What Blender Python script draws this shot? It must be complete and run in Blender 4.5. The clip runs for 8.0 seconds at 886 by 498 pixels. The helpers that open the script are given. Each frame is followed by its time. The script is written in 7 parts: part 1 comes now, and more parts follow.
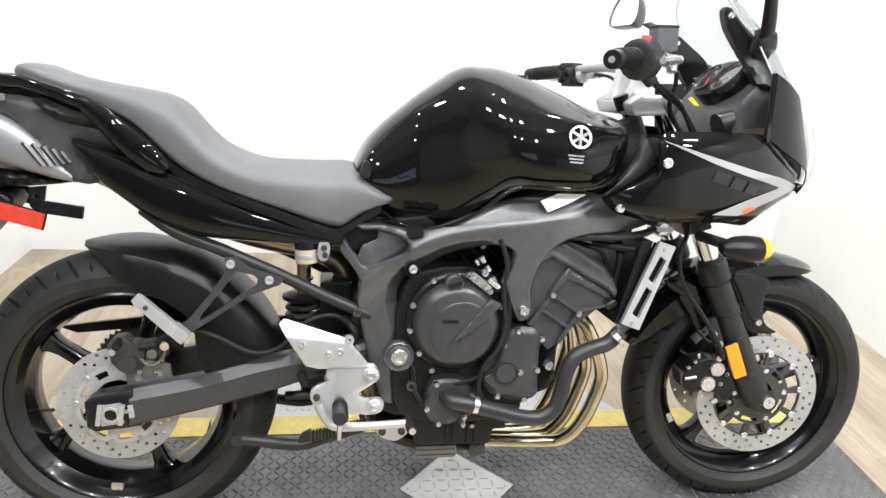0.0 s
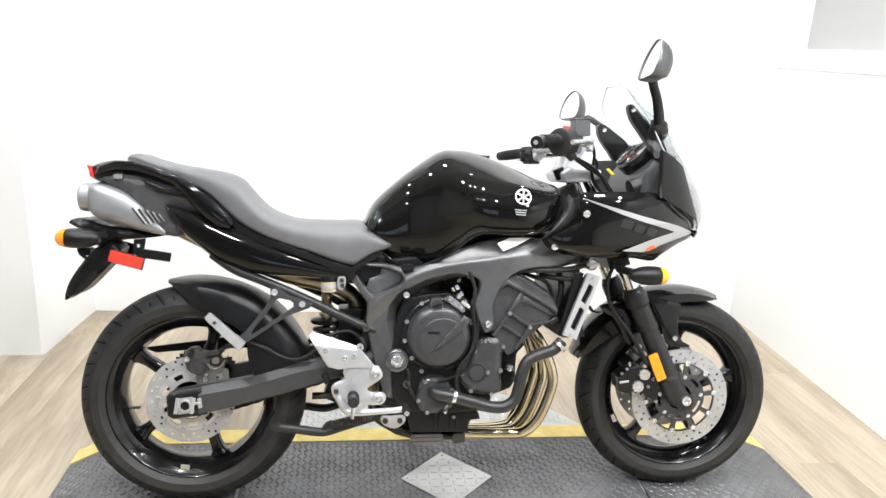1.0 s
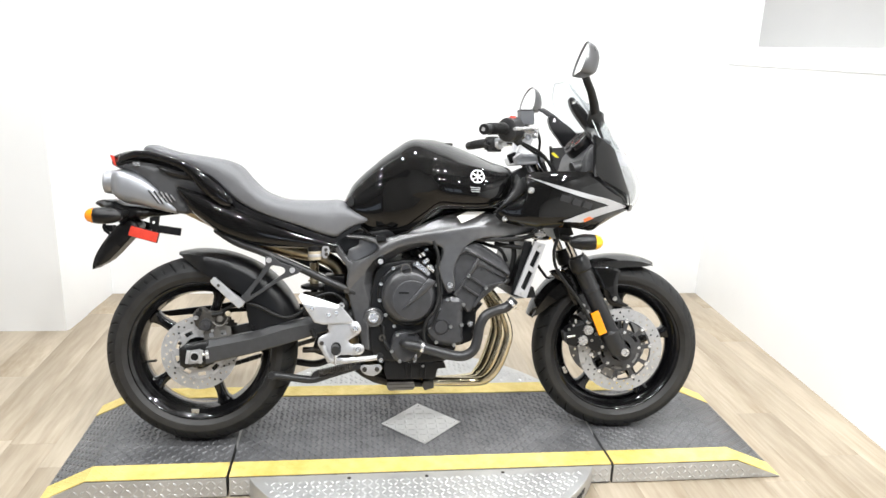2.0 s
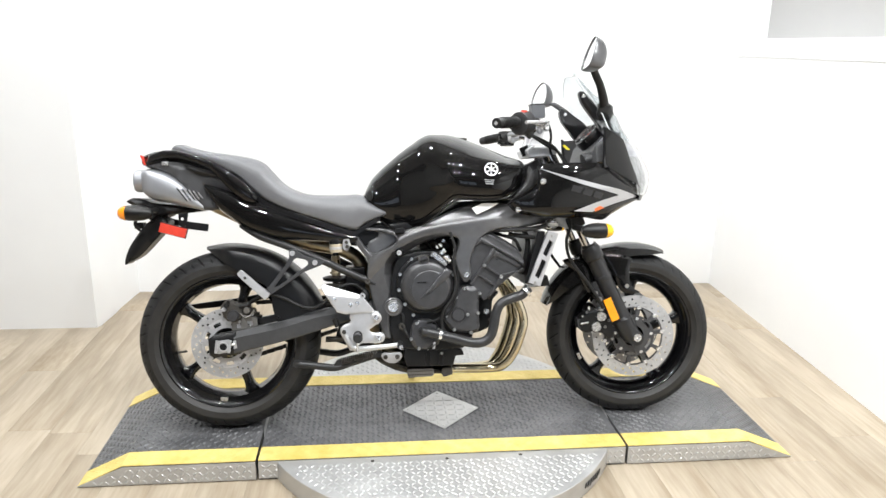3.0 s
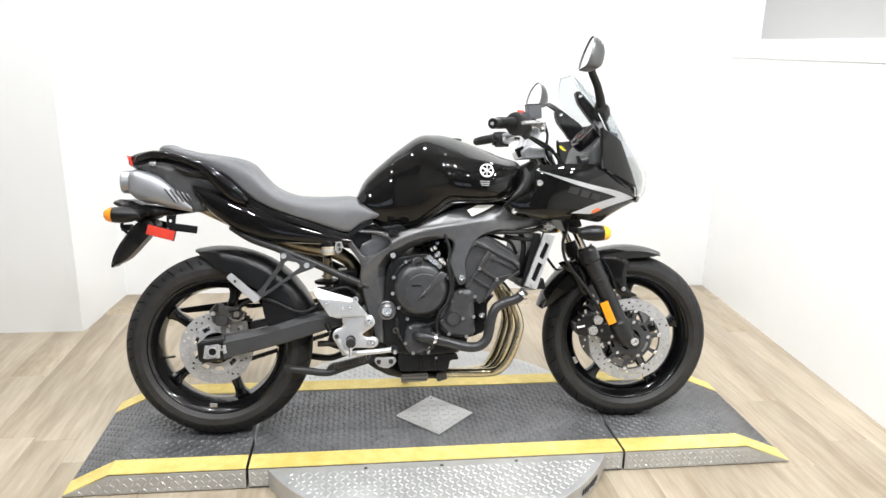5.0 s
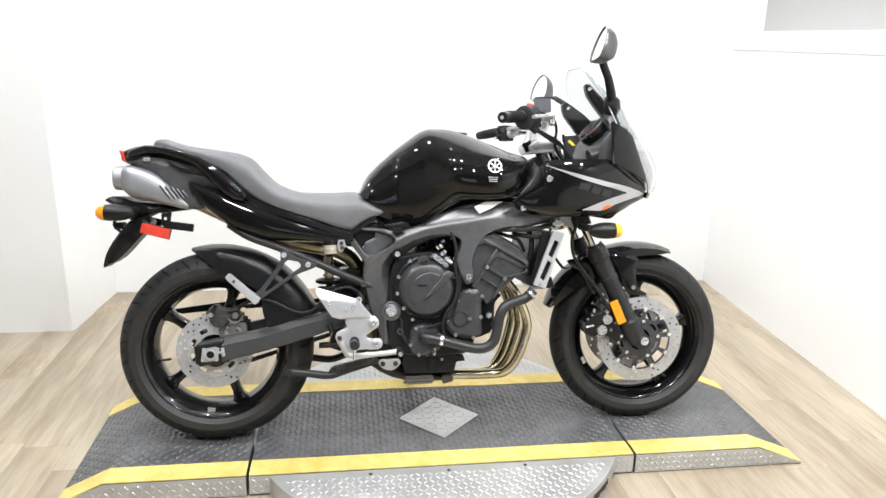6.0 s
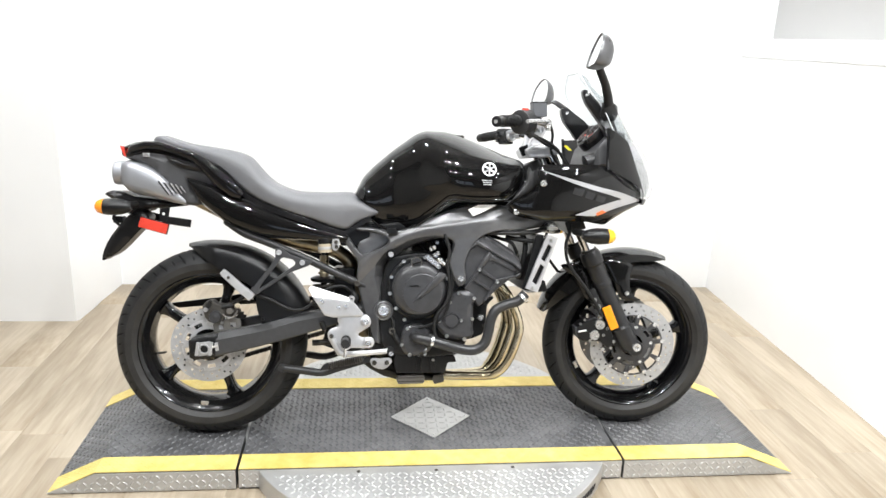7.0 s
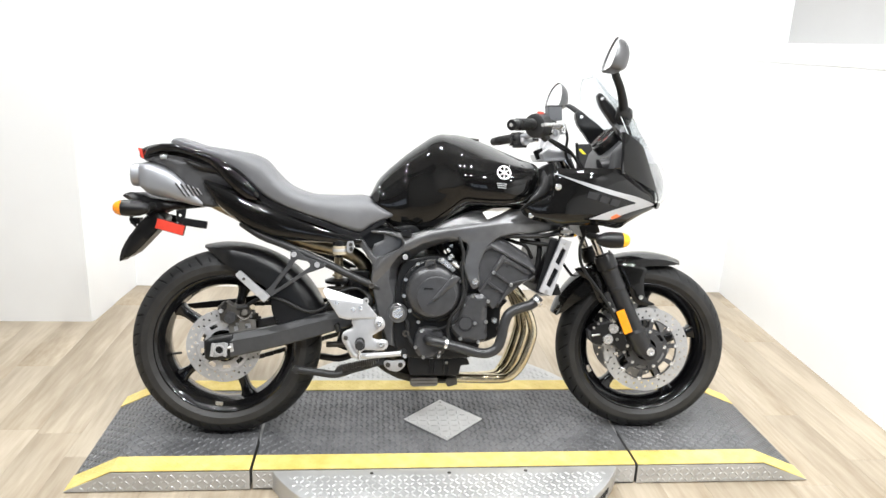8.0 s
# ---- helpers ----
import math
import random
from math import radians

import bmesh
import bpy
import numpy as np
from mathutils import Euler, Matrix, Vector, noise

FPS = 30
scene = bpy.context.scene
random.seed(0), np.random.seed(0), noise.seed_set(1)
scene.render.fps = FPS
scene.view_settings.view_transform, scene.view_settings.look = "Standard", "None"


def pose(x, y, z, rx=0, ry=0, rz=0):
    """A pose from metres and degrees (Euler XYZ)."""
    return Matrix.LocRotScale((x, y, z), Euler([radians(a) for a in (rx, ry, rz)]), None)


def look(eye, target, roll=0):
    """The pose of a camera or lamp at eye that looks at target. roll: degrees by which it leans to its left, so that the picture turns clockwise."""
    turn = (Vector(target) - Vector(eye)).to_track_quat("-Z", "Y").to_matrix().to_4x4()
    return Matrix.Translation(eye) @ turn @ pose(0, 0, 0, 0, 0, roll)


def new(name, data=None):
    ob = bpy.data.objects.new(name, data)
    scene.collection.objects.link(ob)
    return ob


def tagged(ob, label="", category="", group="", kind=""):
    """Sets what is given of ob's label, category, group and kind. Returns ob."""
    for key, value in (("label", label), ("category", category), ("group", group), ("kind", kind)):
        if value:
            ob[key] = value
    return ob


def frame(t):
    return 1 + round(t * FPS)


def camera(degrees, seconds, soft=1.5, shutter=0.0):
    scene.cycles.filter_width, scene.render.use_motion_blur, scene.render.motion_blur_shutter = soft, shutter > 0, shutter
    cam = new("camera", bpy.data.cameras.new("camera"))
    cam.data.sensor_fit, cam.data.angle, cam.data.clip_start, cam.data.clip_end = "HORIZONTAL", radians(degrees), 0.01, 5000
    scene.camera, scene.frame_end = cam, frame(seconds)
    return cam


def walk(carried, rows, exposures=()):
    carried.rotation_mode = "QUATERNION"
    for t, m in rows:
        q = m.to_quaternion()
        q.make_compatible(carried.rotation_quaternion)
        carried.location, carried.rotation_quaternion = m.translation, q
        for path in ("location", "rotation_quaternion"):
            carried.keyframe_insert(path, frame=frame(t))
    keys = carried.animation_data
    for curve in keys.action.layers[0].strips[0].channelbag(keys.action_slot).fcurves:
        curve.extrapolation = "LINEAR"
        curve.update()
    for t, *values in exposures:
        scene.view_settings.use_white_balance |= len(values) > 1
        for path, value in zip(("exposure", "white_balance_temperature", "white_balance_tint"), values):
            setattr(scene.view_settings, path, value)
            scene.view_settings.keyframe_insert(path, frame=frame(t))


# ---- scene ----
cam = camera(63.5, 8.0)
PATH = [
    (0, (-0.311, -1.327, 1.239), (0.015, 0.487, 0.463), 5.0),
    (0.5, (-0.252, -1.59, 1.278), (-0.055, 0.288, 0.619), 3.7),
    (1, (-0.311, -1.88, 1.31), (-0.034, 0.022, 0.758), 3.4),
    (1.2, (-0.293, -1.967, 1.308), (0.008, -0.077, 0.726), 3.8),
    (2.3, (-0.231, -2.324, 1.326), (-0.003, -0.41, 0.792), 1.6),
    (2.5, (-0.237, -2.345, 1.323), (-0.018, -0.429, 0.792), 1.0),
    (3, (-0.247, -2.348, 1.319), (-0.033, -0.438, 0.769), 1.2),
    (3.5, (-0.251, -2.334, 1.325), (-0.046, -0.423, 0.773), 1.3),
    (4, (-0.243, -2.337, 1.324), (-0.033, -0.424, 0.78), 1.2),
    (4.5, (-0.243, -2.335, 1.318), (-0.021, -0.422, 0.776), 1.3),
    (6, (-0.309, -2.214, 1.307), (-0.031, -0.316, 0.74), 1.6),
    (6.5, (-0.264, -2.226, 1.324), (-0.027, -0.323, 0.757), 2.8),
    (7, (-0.244, -2.236, 1.322), (-0.006, -0.334, 0.751), 2.7),
    (7.5, (-0.253, -2.237, 1.319), (-0.039, -0.332, 0.748), 2.8),
    (8, (-0.258, -2.241, 1.32), (-0.048, -0.333, 0.758), 2.8),
]
EXPOSURES = [(0.0, -0.04), (0.5, 0.0), (1.0, 0.06), (2.5, 0.02), (3.5, -0.06), (4.5, -0.08), (6.0, -0.06), (7.0, 0.05), (8.0, 0.06)]
walk(cam, [(t, look(eye, target, roll)) for t, eye, target, roll in PATH], EXPOSURES)

# ---- light ----
world = bpy.data.worlds.new("world")
scene.world = world
world.use_nodes = True
world.node_tree.nodes["Background"].inputs[0].default_value = (0.9, 0.95, 1.0, 1)
world.node_tree.nodes["Background"].inputs[1].default_value = 0.3
FLOOR, CEIL = -0.07, 2.75
LAMPS = [(-1.75, 0.70), (-0.85, 0.95), (0.1, 0.95), (1.05, 0.95), (1.62, 1.28),
         (-1.6, -0.45), (-0.75, -0.60), (0.05, -0.55), (0.85, -0.60), (1.2, -0.9),
         (-1.5, -1.9), (-0.5, -2.1), (0.5, -2.1), (1.4, -1.9)]
LAMP_WATTS = 17.0


# ---- materials ----
def material(name, base, rough=0.5, metal=0.0, var=0.12, scale=30.0, bump=0.0, bump_scale=200.0, coat=0.0,
             stretch=(1, 1, 1), rough_var=0.08, second=None, **extra):
    """A surface with colour and roughness that vary at two scales, and a fine relief."""
    m = bpy.data.materials.new(name)
    m.use_nodes = True
    nt = m.node_tree
    bsdf = nt.nodes["Principled BSDF"]
    co = nt.nodes.new("ShaderNodeTexCoord")
    mp = nt.nodes.new("ShaderNodeMapping")
    mp.inputs["Scale"].default_value = stretch
    nt.links.new(co.outputs["Object"], mp.inputs[0])
    n1 = nt.nodes.new("ShaderNodeTexNoise")
    n1.inputs["Scale"].default_value = scale
    n1.inputs["Detail"].default_value = 6
    n2 = nt.nodes.new("ShaderNodeTexNoise")
    n2.inputs["Scale"].default_value = scale * 0.13
    n2.inputs["Detail"].default_value = 2
    for n in (n1, n2):
        nt.links.new(mp.outputs[0], n.inputs["Vector"])
    add = nt.nodes.new("ShaderNodeMath")
    add.operation = "ADD"
    nt.links.new(n1.outputs[0], add.inputs[0])
    nt.links.new(n2.outputs[0], add.inputs[1])
    ramp = nt.nodes.new("ShaderNodeMapRange")
    ramp.inputs[1].default_value, ramp.inputs[2].default_value = 0.7, 1.3
    nt.links.new(add.outputs[0], ramp.inputs[0])
    mix = nt.nodes.new("ShaderNodeMix")
    mix.data_type = "RGBA"
    b = Vector(base)
    s = Vector(second) if second else b * (1 + var)
    a = b if second else b * (1 - var)
    mix.inputs[6].default_value = (*a, 1)
    mix.inputs[7].default_value = (*[min(1, v) for v in s], 1)
    nt.links.new(ramp.outputs[0], mix.inputs[0])
    nt.links.new(mix.outputs[2], bsdf.inputs["Base Color"])
    rr = nt.nodes.new("ShaderNodeMapRange")
    rr.inputs[3].default_value, rr.inputs[4].default_value = max(0.01, rough - rough_var), min(1, rough + rough_var)
    nt.links.new(n1.outputs[0], rr.inputs[0])
    nt.links.new(rr.outputs[0], bsdf.inputs["Roughness"])
    bsdf.inputs["Metallic"].default_value = metal
    bsdf.inputs["Coat Weight"].default_value = coat
    bsdf.inputs["Coat Roughness"].default_value = 0.03
    for key, value in extra.items():
        bsdf.inputs[key.replace("_", " ")].default_value = value
    if bump:
        nb = nt.nodes.new("ShaderNodeTexNoise")
        nb.inputs["Scale"].default_value = bump_scale
        nb.inputs["Detail"].default_value = 3
        nt.links.new(mp.outputs[0], nb.inputs["Vector"])
        bm_ = nt.nodes.new("ShaderNodeBump")
        bm_.inputs["Strength"].default_value = bump
        bm_.inputs["Distance"].default_value = 0.002
        nt.links.new(nb.outputs[0], bm_.inputs["Height"])
        nt.links.new(bm_.outputs[0], bsdf.inputs["Normal"])
    return m


def piece_tone(m, low, high):
    """Lets each piece of a repeat differ a little in tone."""
    nt = m.node_tree
    bsdf = nt.nodes["Principled BSDF"]
    src = bsdf.inputs["Base Color"].links[0].from_socket
    info = nt.nodes.new("ShaderNodeObjectInfo")
    mr = nt.nodes.new("ShaderNodeMapRange")
    mr.inputs[3].default_value, mr.inputs[4].default_value = low, high
    # each piece is cut from another place of the grain
    shift = nt.nodes.new("ShaderNodeVectorMath")
    shift.operation = "SCALE"
    shift.inputs[0].default_value = (31.0, 17.0, 7.0)
    nt.links.new(info.outputs["Random"], shift.inputs["Scale"])
    nt.links.new(shift.outputs[0], nt.nodes["Mapping"].inputs["Location"])
    nt.links.new(info.outputs["Random"], mr.inputs[0])
    mul = nt.nodes.new("ShaderNodeMix")
    mul.data_type, mul.blend_type = "RGBA", "MULTIPLY"
    mul.inputs[0].default_value = 1.0
    nt.links.new(src, mul.inputs[6])
    nt.links.new(mr.outputs[0], mul.inputs[7])
    nt.links.new(mul.outputs[2], bsdf.inputs["Base Color"])
    return m


WALL = material("white_wall_paint", (0.84, 0.845, 0.845), 0.6, var=0.015, scale=6, bump=0.05, bump_scale=90)
UPPER = material("dimmed_wall", (0.37, 0.366, 0.358), 0.6, var=0.03, scale=3, bump=0.05, bump_scale=90)
BEHIND = material("showroom_wall_paint", (0.07, 0.07, 0.07), 0.7, var=0.06, scale=2)
CEILING = material("ceiling_paint", (0.25, 0.240, 0.225), 0.8, var=0.03, scale=3)
DARK_CEILING = material("dark_ceiling_paint", (0.035, 0.035, 0.035), 0.8, var=0.1, scale=3)
PLANK = piece_tone(material("oak_vinyl_plank", (0.296, 0.234, 0.161), 0.42, var=0.1, scale=13, stretch=(4.5, 0.4, 1),
                            second=(0.465, 0.397, 0.303), bump=0.06, bump_scale=60), 0.955, 1.045)
TREAD = material("black_coated_tread_plate", (0.073, 0.074, 0.077), 0.34, 0.15, var=0.25, scale=14, bump=0.1, bump_scale=300,
                 second=(0.165, 0.165, 0.168))
STEEL_TREAD = material("worn_steel_tread_plate", (0.44, 0.44, 0.435), 0.36, 0.5, var=0.15, scale=12, bump=0.08, bump_scale=300,
                       second=(0.57, 0.57, 0.56))
YELLOW = material("worn_yellow_paint", (0.61, 0.45, 0.10), 0.45, var=0.12, scale=24, bump=0.1, bump_scale=150,
                  second=(0.80, 0.65, 0.24))
# near-black that stands for the shade inside the tread grooves
GROOVE_SHADE = material("groove_shade", (0.003, 0.003, 0.003), 0.7, var=0.2, scale=80, Specular_IOR_Level=0.2)
GAP = material("slot_shade_and_marks", (0.02, 0.02, 0.02), 0.8)
LAMP_FACE = bpy.data.materials.new("lamp_face")
LAMP_FACE.use_nodes = True
LAMP_FACE.node_tree.nodes["Principled BSDF"].inputs["Emission Color"].default_value = (1, 0.97, 0.92, 1)
LAMP_FACE.node_tree.nodes["Principled BSDF"].inputs["Emission Strength"].default_value = 6.0

SKY_GLOW = bpy.data.materials.new("outdoor_daylight")
SKY_GLOW.use_nodes = True
SKY_GLOW.node_tree.nodes["Principled BSDF"].inputs["Emission Color"].default_value = (0.64, 0.78, 1.0, 1)
SKY_GLOW.node_tree.nodes["Principled BSDF"].inputs["Emission Strength"].default_value = 1.2
PAINT = material("gloss_black_paint", (0.004, 0.0039, 0.0039), 0.4, 0.0, coat=0.8, var=0.12, scale=40, rough_var=0.03, Specular_IOR_Level=0.03)
SATIN = material("satin_black_plastic", (0.0055, 0.0055, 0.006), 0.33, var=0.2, scale=60, bump=0.10, bump_scale=900, Specular_IOR_Level=0.38)
GREY_PLASTIC = material("dark_grey_plastic", (0.022, 0.022, 0.0225), 0.36, var=0.15, scale=40, bump=0.1, bump_scale=900, Specular_IOR_Level=0.4)
TAIL_PLASTIC = material("grey_tail_plastic", (0.050, 0.050, 0.052), 0.38, var=0.15, scale=40, bump=0.1, bump_scale=900, Specular_IOR_Level=0.45)
FRAME_PAINT = material("dark_grey_frame_paint", (0.152, 0.152, 0.155), 0.33, 0.7, var=0.12, scale=50, bump=0.08, bump_scale=700)
SWING = material("dark_swingarm_paint", (0.080, 0.080, 0.082), 0.36, 0.55, var=0.12, scale=50, bump=0.08, bump_scale=700)
FORK = material("dark_fork_paint", (0.024, 0.024, 0.025), 0.34, 0.3, var=0.15, scale=50, bump=0.1, bump_scale=600)
CATBOX = material("dull_exhaust_steel", (0.20, 0.19, 0.175), 0.42, 0.6, var=0.2, scale=40, bump=0.1, bump_scale=400)
ENGINE = material("black_engine_paint", (0.008, 0.008, 0.0083), 0.33, 0.1, var=0.2, scale=60, bump=0.12, bump_scale=500, Specular_IOR_Level=0.42)
ENGINE2 = material("dark_grey_engine_paint", (0.066, 0.066, 0.069), 0.31, 0.4, var=0.18, scale=60, bump=0.12, bump_scale=500, Specular_IOR_Level=0.6)
SILVER = material("satin_silver_paint", (0.37, 0.378, 0.400), 0.42, 0.7, var=0.06, scale=20, rough_var=0.05)
CAST = material("brushed_cast_aluminium", (0.62, 0.62, 0.63), 0.36, 0.65, var=0.06, scale=60, bump=0.08, bump_scale=500)
ALU = material("polished_aluminium", (0.78, 0.78, 0.78), 0.26, 0.9, var=0.06, scale=60)
CHROME = material("chrome", (0.78, 0.78, 0.79), 0.08, 1.0, var=0.03, rough_var=0.03)
ZINC = material("zinc_bolt", (0.66, 0.66, 0.65), 0.28, 1.0, var=0.1)
DISC = material("brake_disc_steel", (0.46, 0.46, 0.465), 0.36, 0.5, var=0.12, scale=80, bump=0.1, bump_scale=600)
DARK_METAL = material("dark_grimy_metal", (0.065, 0.060, 0.053), 0.5, 0.45, var=0.35, scale=50, bump=0.2, bump_scale=300)
HEADER = material("heat_tinted_steel", (0.50, 0.40, 0.22), 0.22, 1.0, var=0.25, scale=12, second=(0.72, 0.66, 0.52))
BRASS = material("tinted_exhaust_pipe", (0.27, 0.20, 0.11), 0.30, 0.85, var=0.3, scale=20, second=(0.58, 0.50, 0.35))
RUBBER = material("black_rubber", (0.012, 0.012, 0.012), 0.48, var=0.2, scale=80, bump=0.15, bump_scale=700, Specular_IOR_Level=0.3)
HOSE = material("satin_hose_rubber", (0.024, 0.024, 0.025), 0.36, var=0.15, scale=60, bump=0.08, bump_scale=600, Specular_IOR_Level=0.5)
TYRE = material("tyre_rubber", (0.008, 0.008, 0.0085), 0.6, var=0.25, scale=25, bump=0.12, bump_scale=500, second=(0.026, 0.026, 0.026), Specular_IOR_Level=0.3)
SIDEWALL = material("paler_tyre_sidewall", (0.013, 0.0125, 0.012), 0.5, var=0.25, scale=25, bump=0.1, bump_scale=500, second=(0.030, 0.0285, 0.027), Specular_IOR_Level=0.4)
RIM = material("gloss_black_rim", (0.003, 0.003, 0.0035), 0.2, 0.0, coat=0.5, var=0.2, rough_var=0.04, Specular_IOR_Level=0.25)
SEAT = material("grained_black_vinyl", (0.119, 0.120, 0.126), 0.42, var=0.08, scale=30, bump=0.22, bump_scale=1100, Specular_IOR_Level=0.6)
SMOKE = material("smoky_reservoir_plastic", (0.075, 0.078, 0.085), 0.3, var=0.1, scale=40)
SHELL = material("graphite_mirror_shell", (0.13, 0.13, 0.133), 0.3, 0.5, var=0.08, scale=30)
AMBER = material("amber_lens", (0.95, 0.30, 0.01), 0.18, var=0.06, scale=200, coat=0.6)
YELLOW_LENS = material("yellow_lens", (0.98, 0.52, 0.01), 0.18, var=0.06, scale=200, coat=0.6)
ORANGE = material("orange_reflector", (0.90, 0.33, 0.01), 0.2, var=0.1, scale=300, coat=0.5)
ORANGE_RED = material("indicator_glow", (0.85, 0.17, 0.03), 0.3, var=0.15, scale=120, coat=0.5)
RED = material("red_reflector", (0.60, 0.055, 0.035), 0.2, var=0.1, scale=300, coat=0.5)
DECAL = material("silver_decal", (0.50, 0.50, 0.51), 0.3, 0.5, var=0.04)
FAINT = material("dark_silver_decal", (0.034, 0.034, 0.036), 0.3, 0.4, var=0.04)
WHITE = material("white_label", (0.80, 0.80, 0.78), 0.5, var=0.03)
RES = material("yellowed_reservoir_plastic", (0.42, 0.36, 0.26), 0.35, var=0.15, scale=60)
TAG = material("yellow_tag", (0.75, 0.62, 0.02), 0.5, var=0.05)
REDBTN = material("red_switch", (0.75, 0.10, 0.07), 0.4, var=0.05)
MIRROR = material("mirror_glass", (0.9, 0.9, 0.9), 0.02, 1.0, var=0.0, rough_var=0.01)
GLASS = material("clear_acrylic", (0.80, 0.83, 0.845), 0.03, 0.0, var=0.0, rough_var=0.01, Transmission_Weight=1.0, IOR=1.38)
SCREEN_EDGE = material("frosted_acrylic_edge", (0.55, 0.57, 0.58), 0.4, var=0.05)
LENS = material("clear_lamp_lens", (1, 1, 1), 0.04, 0.0, var=0.0, rough_var=0.01, Transmission_Weight=1.0, IOR=1.45)
DIAL = material("dial_face", (0.025, 0.02, 0.02), 0.12, var=0.3, scale=40, second=(0.06, 0.052, 0.05), coat=1.0)
REFLECT = material("headlamp_reflector", (0.40, 0.41, 0.42), 0.22, 0.9, var=0.05)


# ---- mesh helpers ----
def curve(pts, n=6, closed=False):
    """Points of a Catmull-Rom curve through pts."""
    p = [Vector(q) for q in pts]
    out, k = [], len(p)
    for i in range(k if closed else k - 1):
        if closed:
            a, b, c, d = p[i - 1], p[i], p[(i + 1) % k], p[(i + 2) % k]
        else:
            a, b, c, d = p[max(i - 1, 0)], p[i], p[i + 1], p[min(i + 2, k - 1)]
        for j in range(n):
            t = j / n
            out.append(0.5 * ((2 * b) + (c - a) * t + (2 * a - 5 * b + 4 * c - d) * t * t + (3 * b - a - 3 * c + d) * t ** 3))
    if not closed:
        out.append(p[-1])
    return out


def keyed(rows):
    """A smooth function of the first column that gives the other columns."""
    a = np.array(sorted(rows), float)
    x, v = a[:, 0], a[:, 1:]
    s = np.gradient(v, x, axis=0) if len(x) > 2 else np.repeat((v[1:] - v[:1]) / (x[1] - x[0]), 2, 0)
    d = np.diff(v, axis=0) / np.diff(x)[:, None]
    for i in range(1, len(x) - 1):
        flat = d[i - 1] * d[i] <= 0
        s[i] = np.where(flat, 0, np.clip(s[i], -3 * np.minimum(abs(d[i - 1]), abs(d[i])), 3 * np.minimum(abs(d[i - 1]), abs(d[i]))))

    def f(q):
        q = min(max(q, x[0]), x[-1])
        i = min(int(np.searchsorted(x, q, "right")) - 1, len(x) - 2)
        h = x[i + 1] - x[i]
        t = (q - x[i]) / h
        r = ((1 + 2 * t) * (1 - t) ** 2 * v[i] + t * (1 - t) ** 2 * h * s[i] + t * t * (3 - 2 * t) * v[i + 1] + t * t * (t - 1) * h * s[i + 1])
        return [float(w) for w in r]
    return f


def part(name, bm, mat, parent=None, label="", sharp=38, flat=True):
    """Links a bmesh as one mesh object under a thing or a part."""
    bmesh.ops.recalc_face_normals(bm, faces=bm.faces)
    for f in bm.faces:
        f.smooth = True
    for e in bm.edges:
        if len(e.link_faces) == 2 and e.calc_face_angle(0) > radians(sharp):
            e.smooth = False
    me = bpy.data.meshes.new(name)
    bm.to_mesh(me)
    bm.free()
    me.materials.append(mat)
    ob = new(name, me)
    ob.parent = parent
    if label:
        ob["label"] = label
    if flat:
        # broad faces stay flat between their rounded edges
        wn = ob.modifiers.new("weighted_normal", "WEIGHTED_NORMAL")
        wn.keep_sharp = True
    return ob


def bevelled(bm, width, angle=40, segments=2):
    if width:
        bmesh.ops.recalc_face_normals(bm, faces=bm.faces)
        es = [e for e in bm.edges if len(e.link_faces) == 2 and e.calc_face_angle(0) > radians(angle)]
        bmesh.ops.bevel(bm, geom=es, offset=width, segments=segments, affect="EDGES", profile=0.6, clamp_overlap=True)
    return bm


def box(x0, x1, y0, y1, z0, z1, bevel=0.002):
    bm = bmesh.new()
    bmesh.ops.create_cube(bm, size=1, matrix=Matrix.Translation(((x0 + x1) / 2, (y0 + y1) / 2, (z0 + z1) / 2))
                          @ Matrix.Diagonal((abs(x1 - x0), abs(y1 - y0), abs(z1 - z0), 1)))
    return bevelled(bm, bevel)


def prism(outline, y0, y1, bevel=0.003, holes=(), smooth=0):
    """A plate whose outline lies in x and z, from y0 to y1."""
    bm = bmesh.new()
    edges = []
    for loop in (outline, *holes):
        pts = [(q[0], q[1]) for q in curve([(a, b, 0) for a, b in loop], smooth, True)] if smooth else loop
        vs = [bm.verts.new((a, y0, b)) for a, b in pts]
        edges += [bm.edges.new((vs[i - 1], vs[i])) for i in range(len(vs))]
    if holes:
        bmesh.ops.triangle_fill(bm, edges=edges, use_beauty=True, use_dissolve=False)
    else:
        bm.faces.new(vs)
    ret = bmesh.ops.extrude_face_region(bm, geom=list(bm.faces))
    for v in ret["geom"]:
        if isinstance(v, bmesh.types.BMVert):
            v.co.y = y1
    return bevelled(bm, bevel)


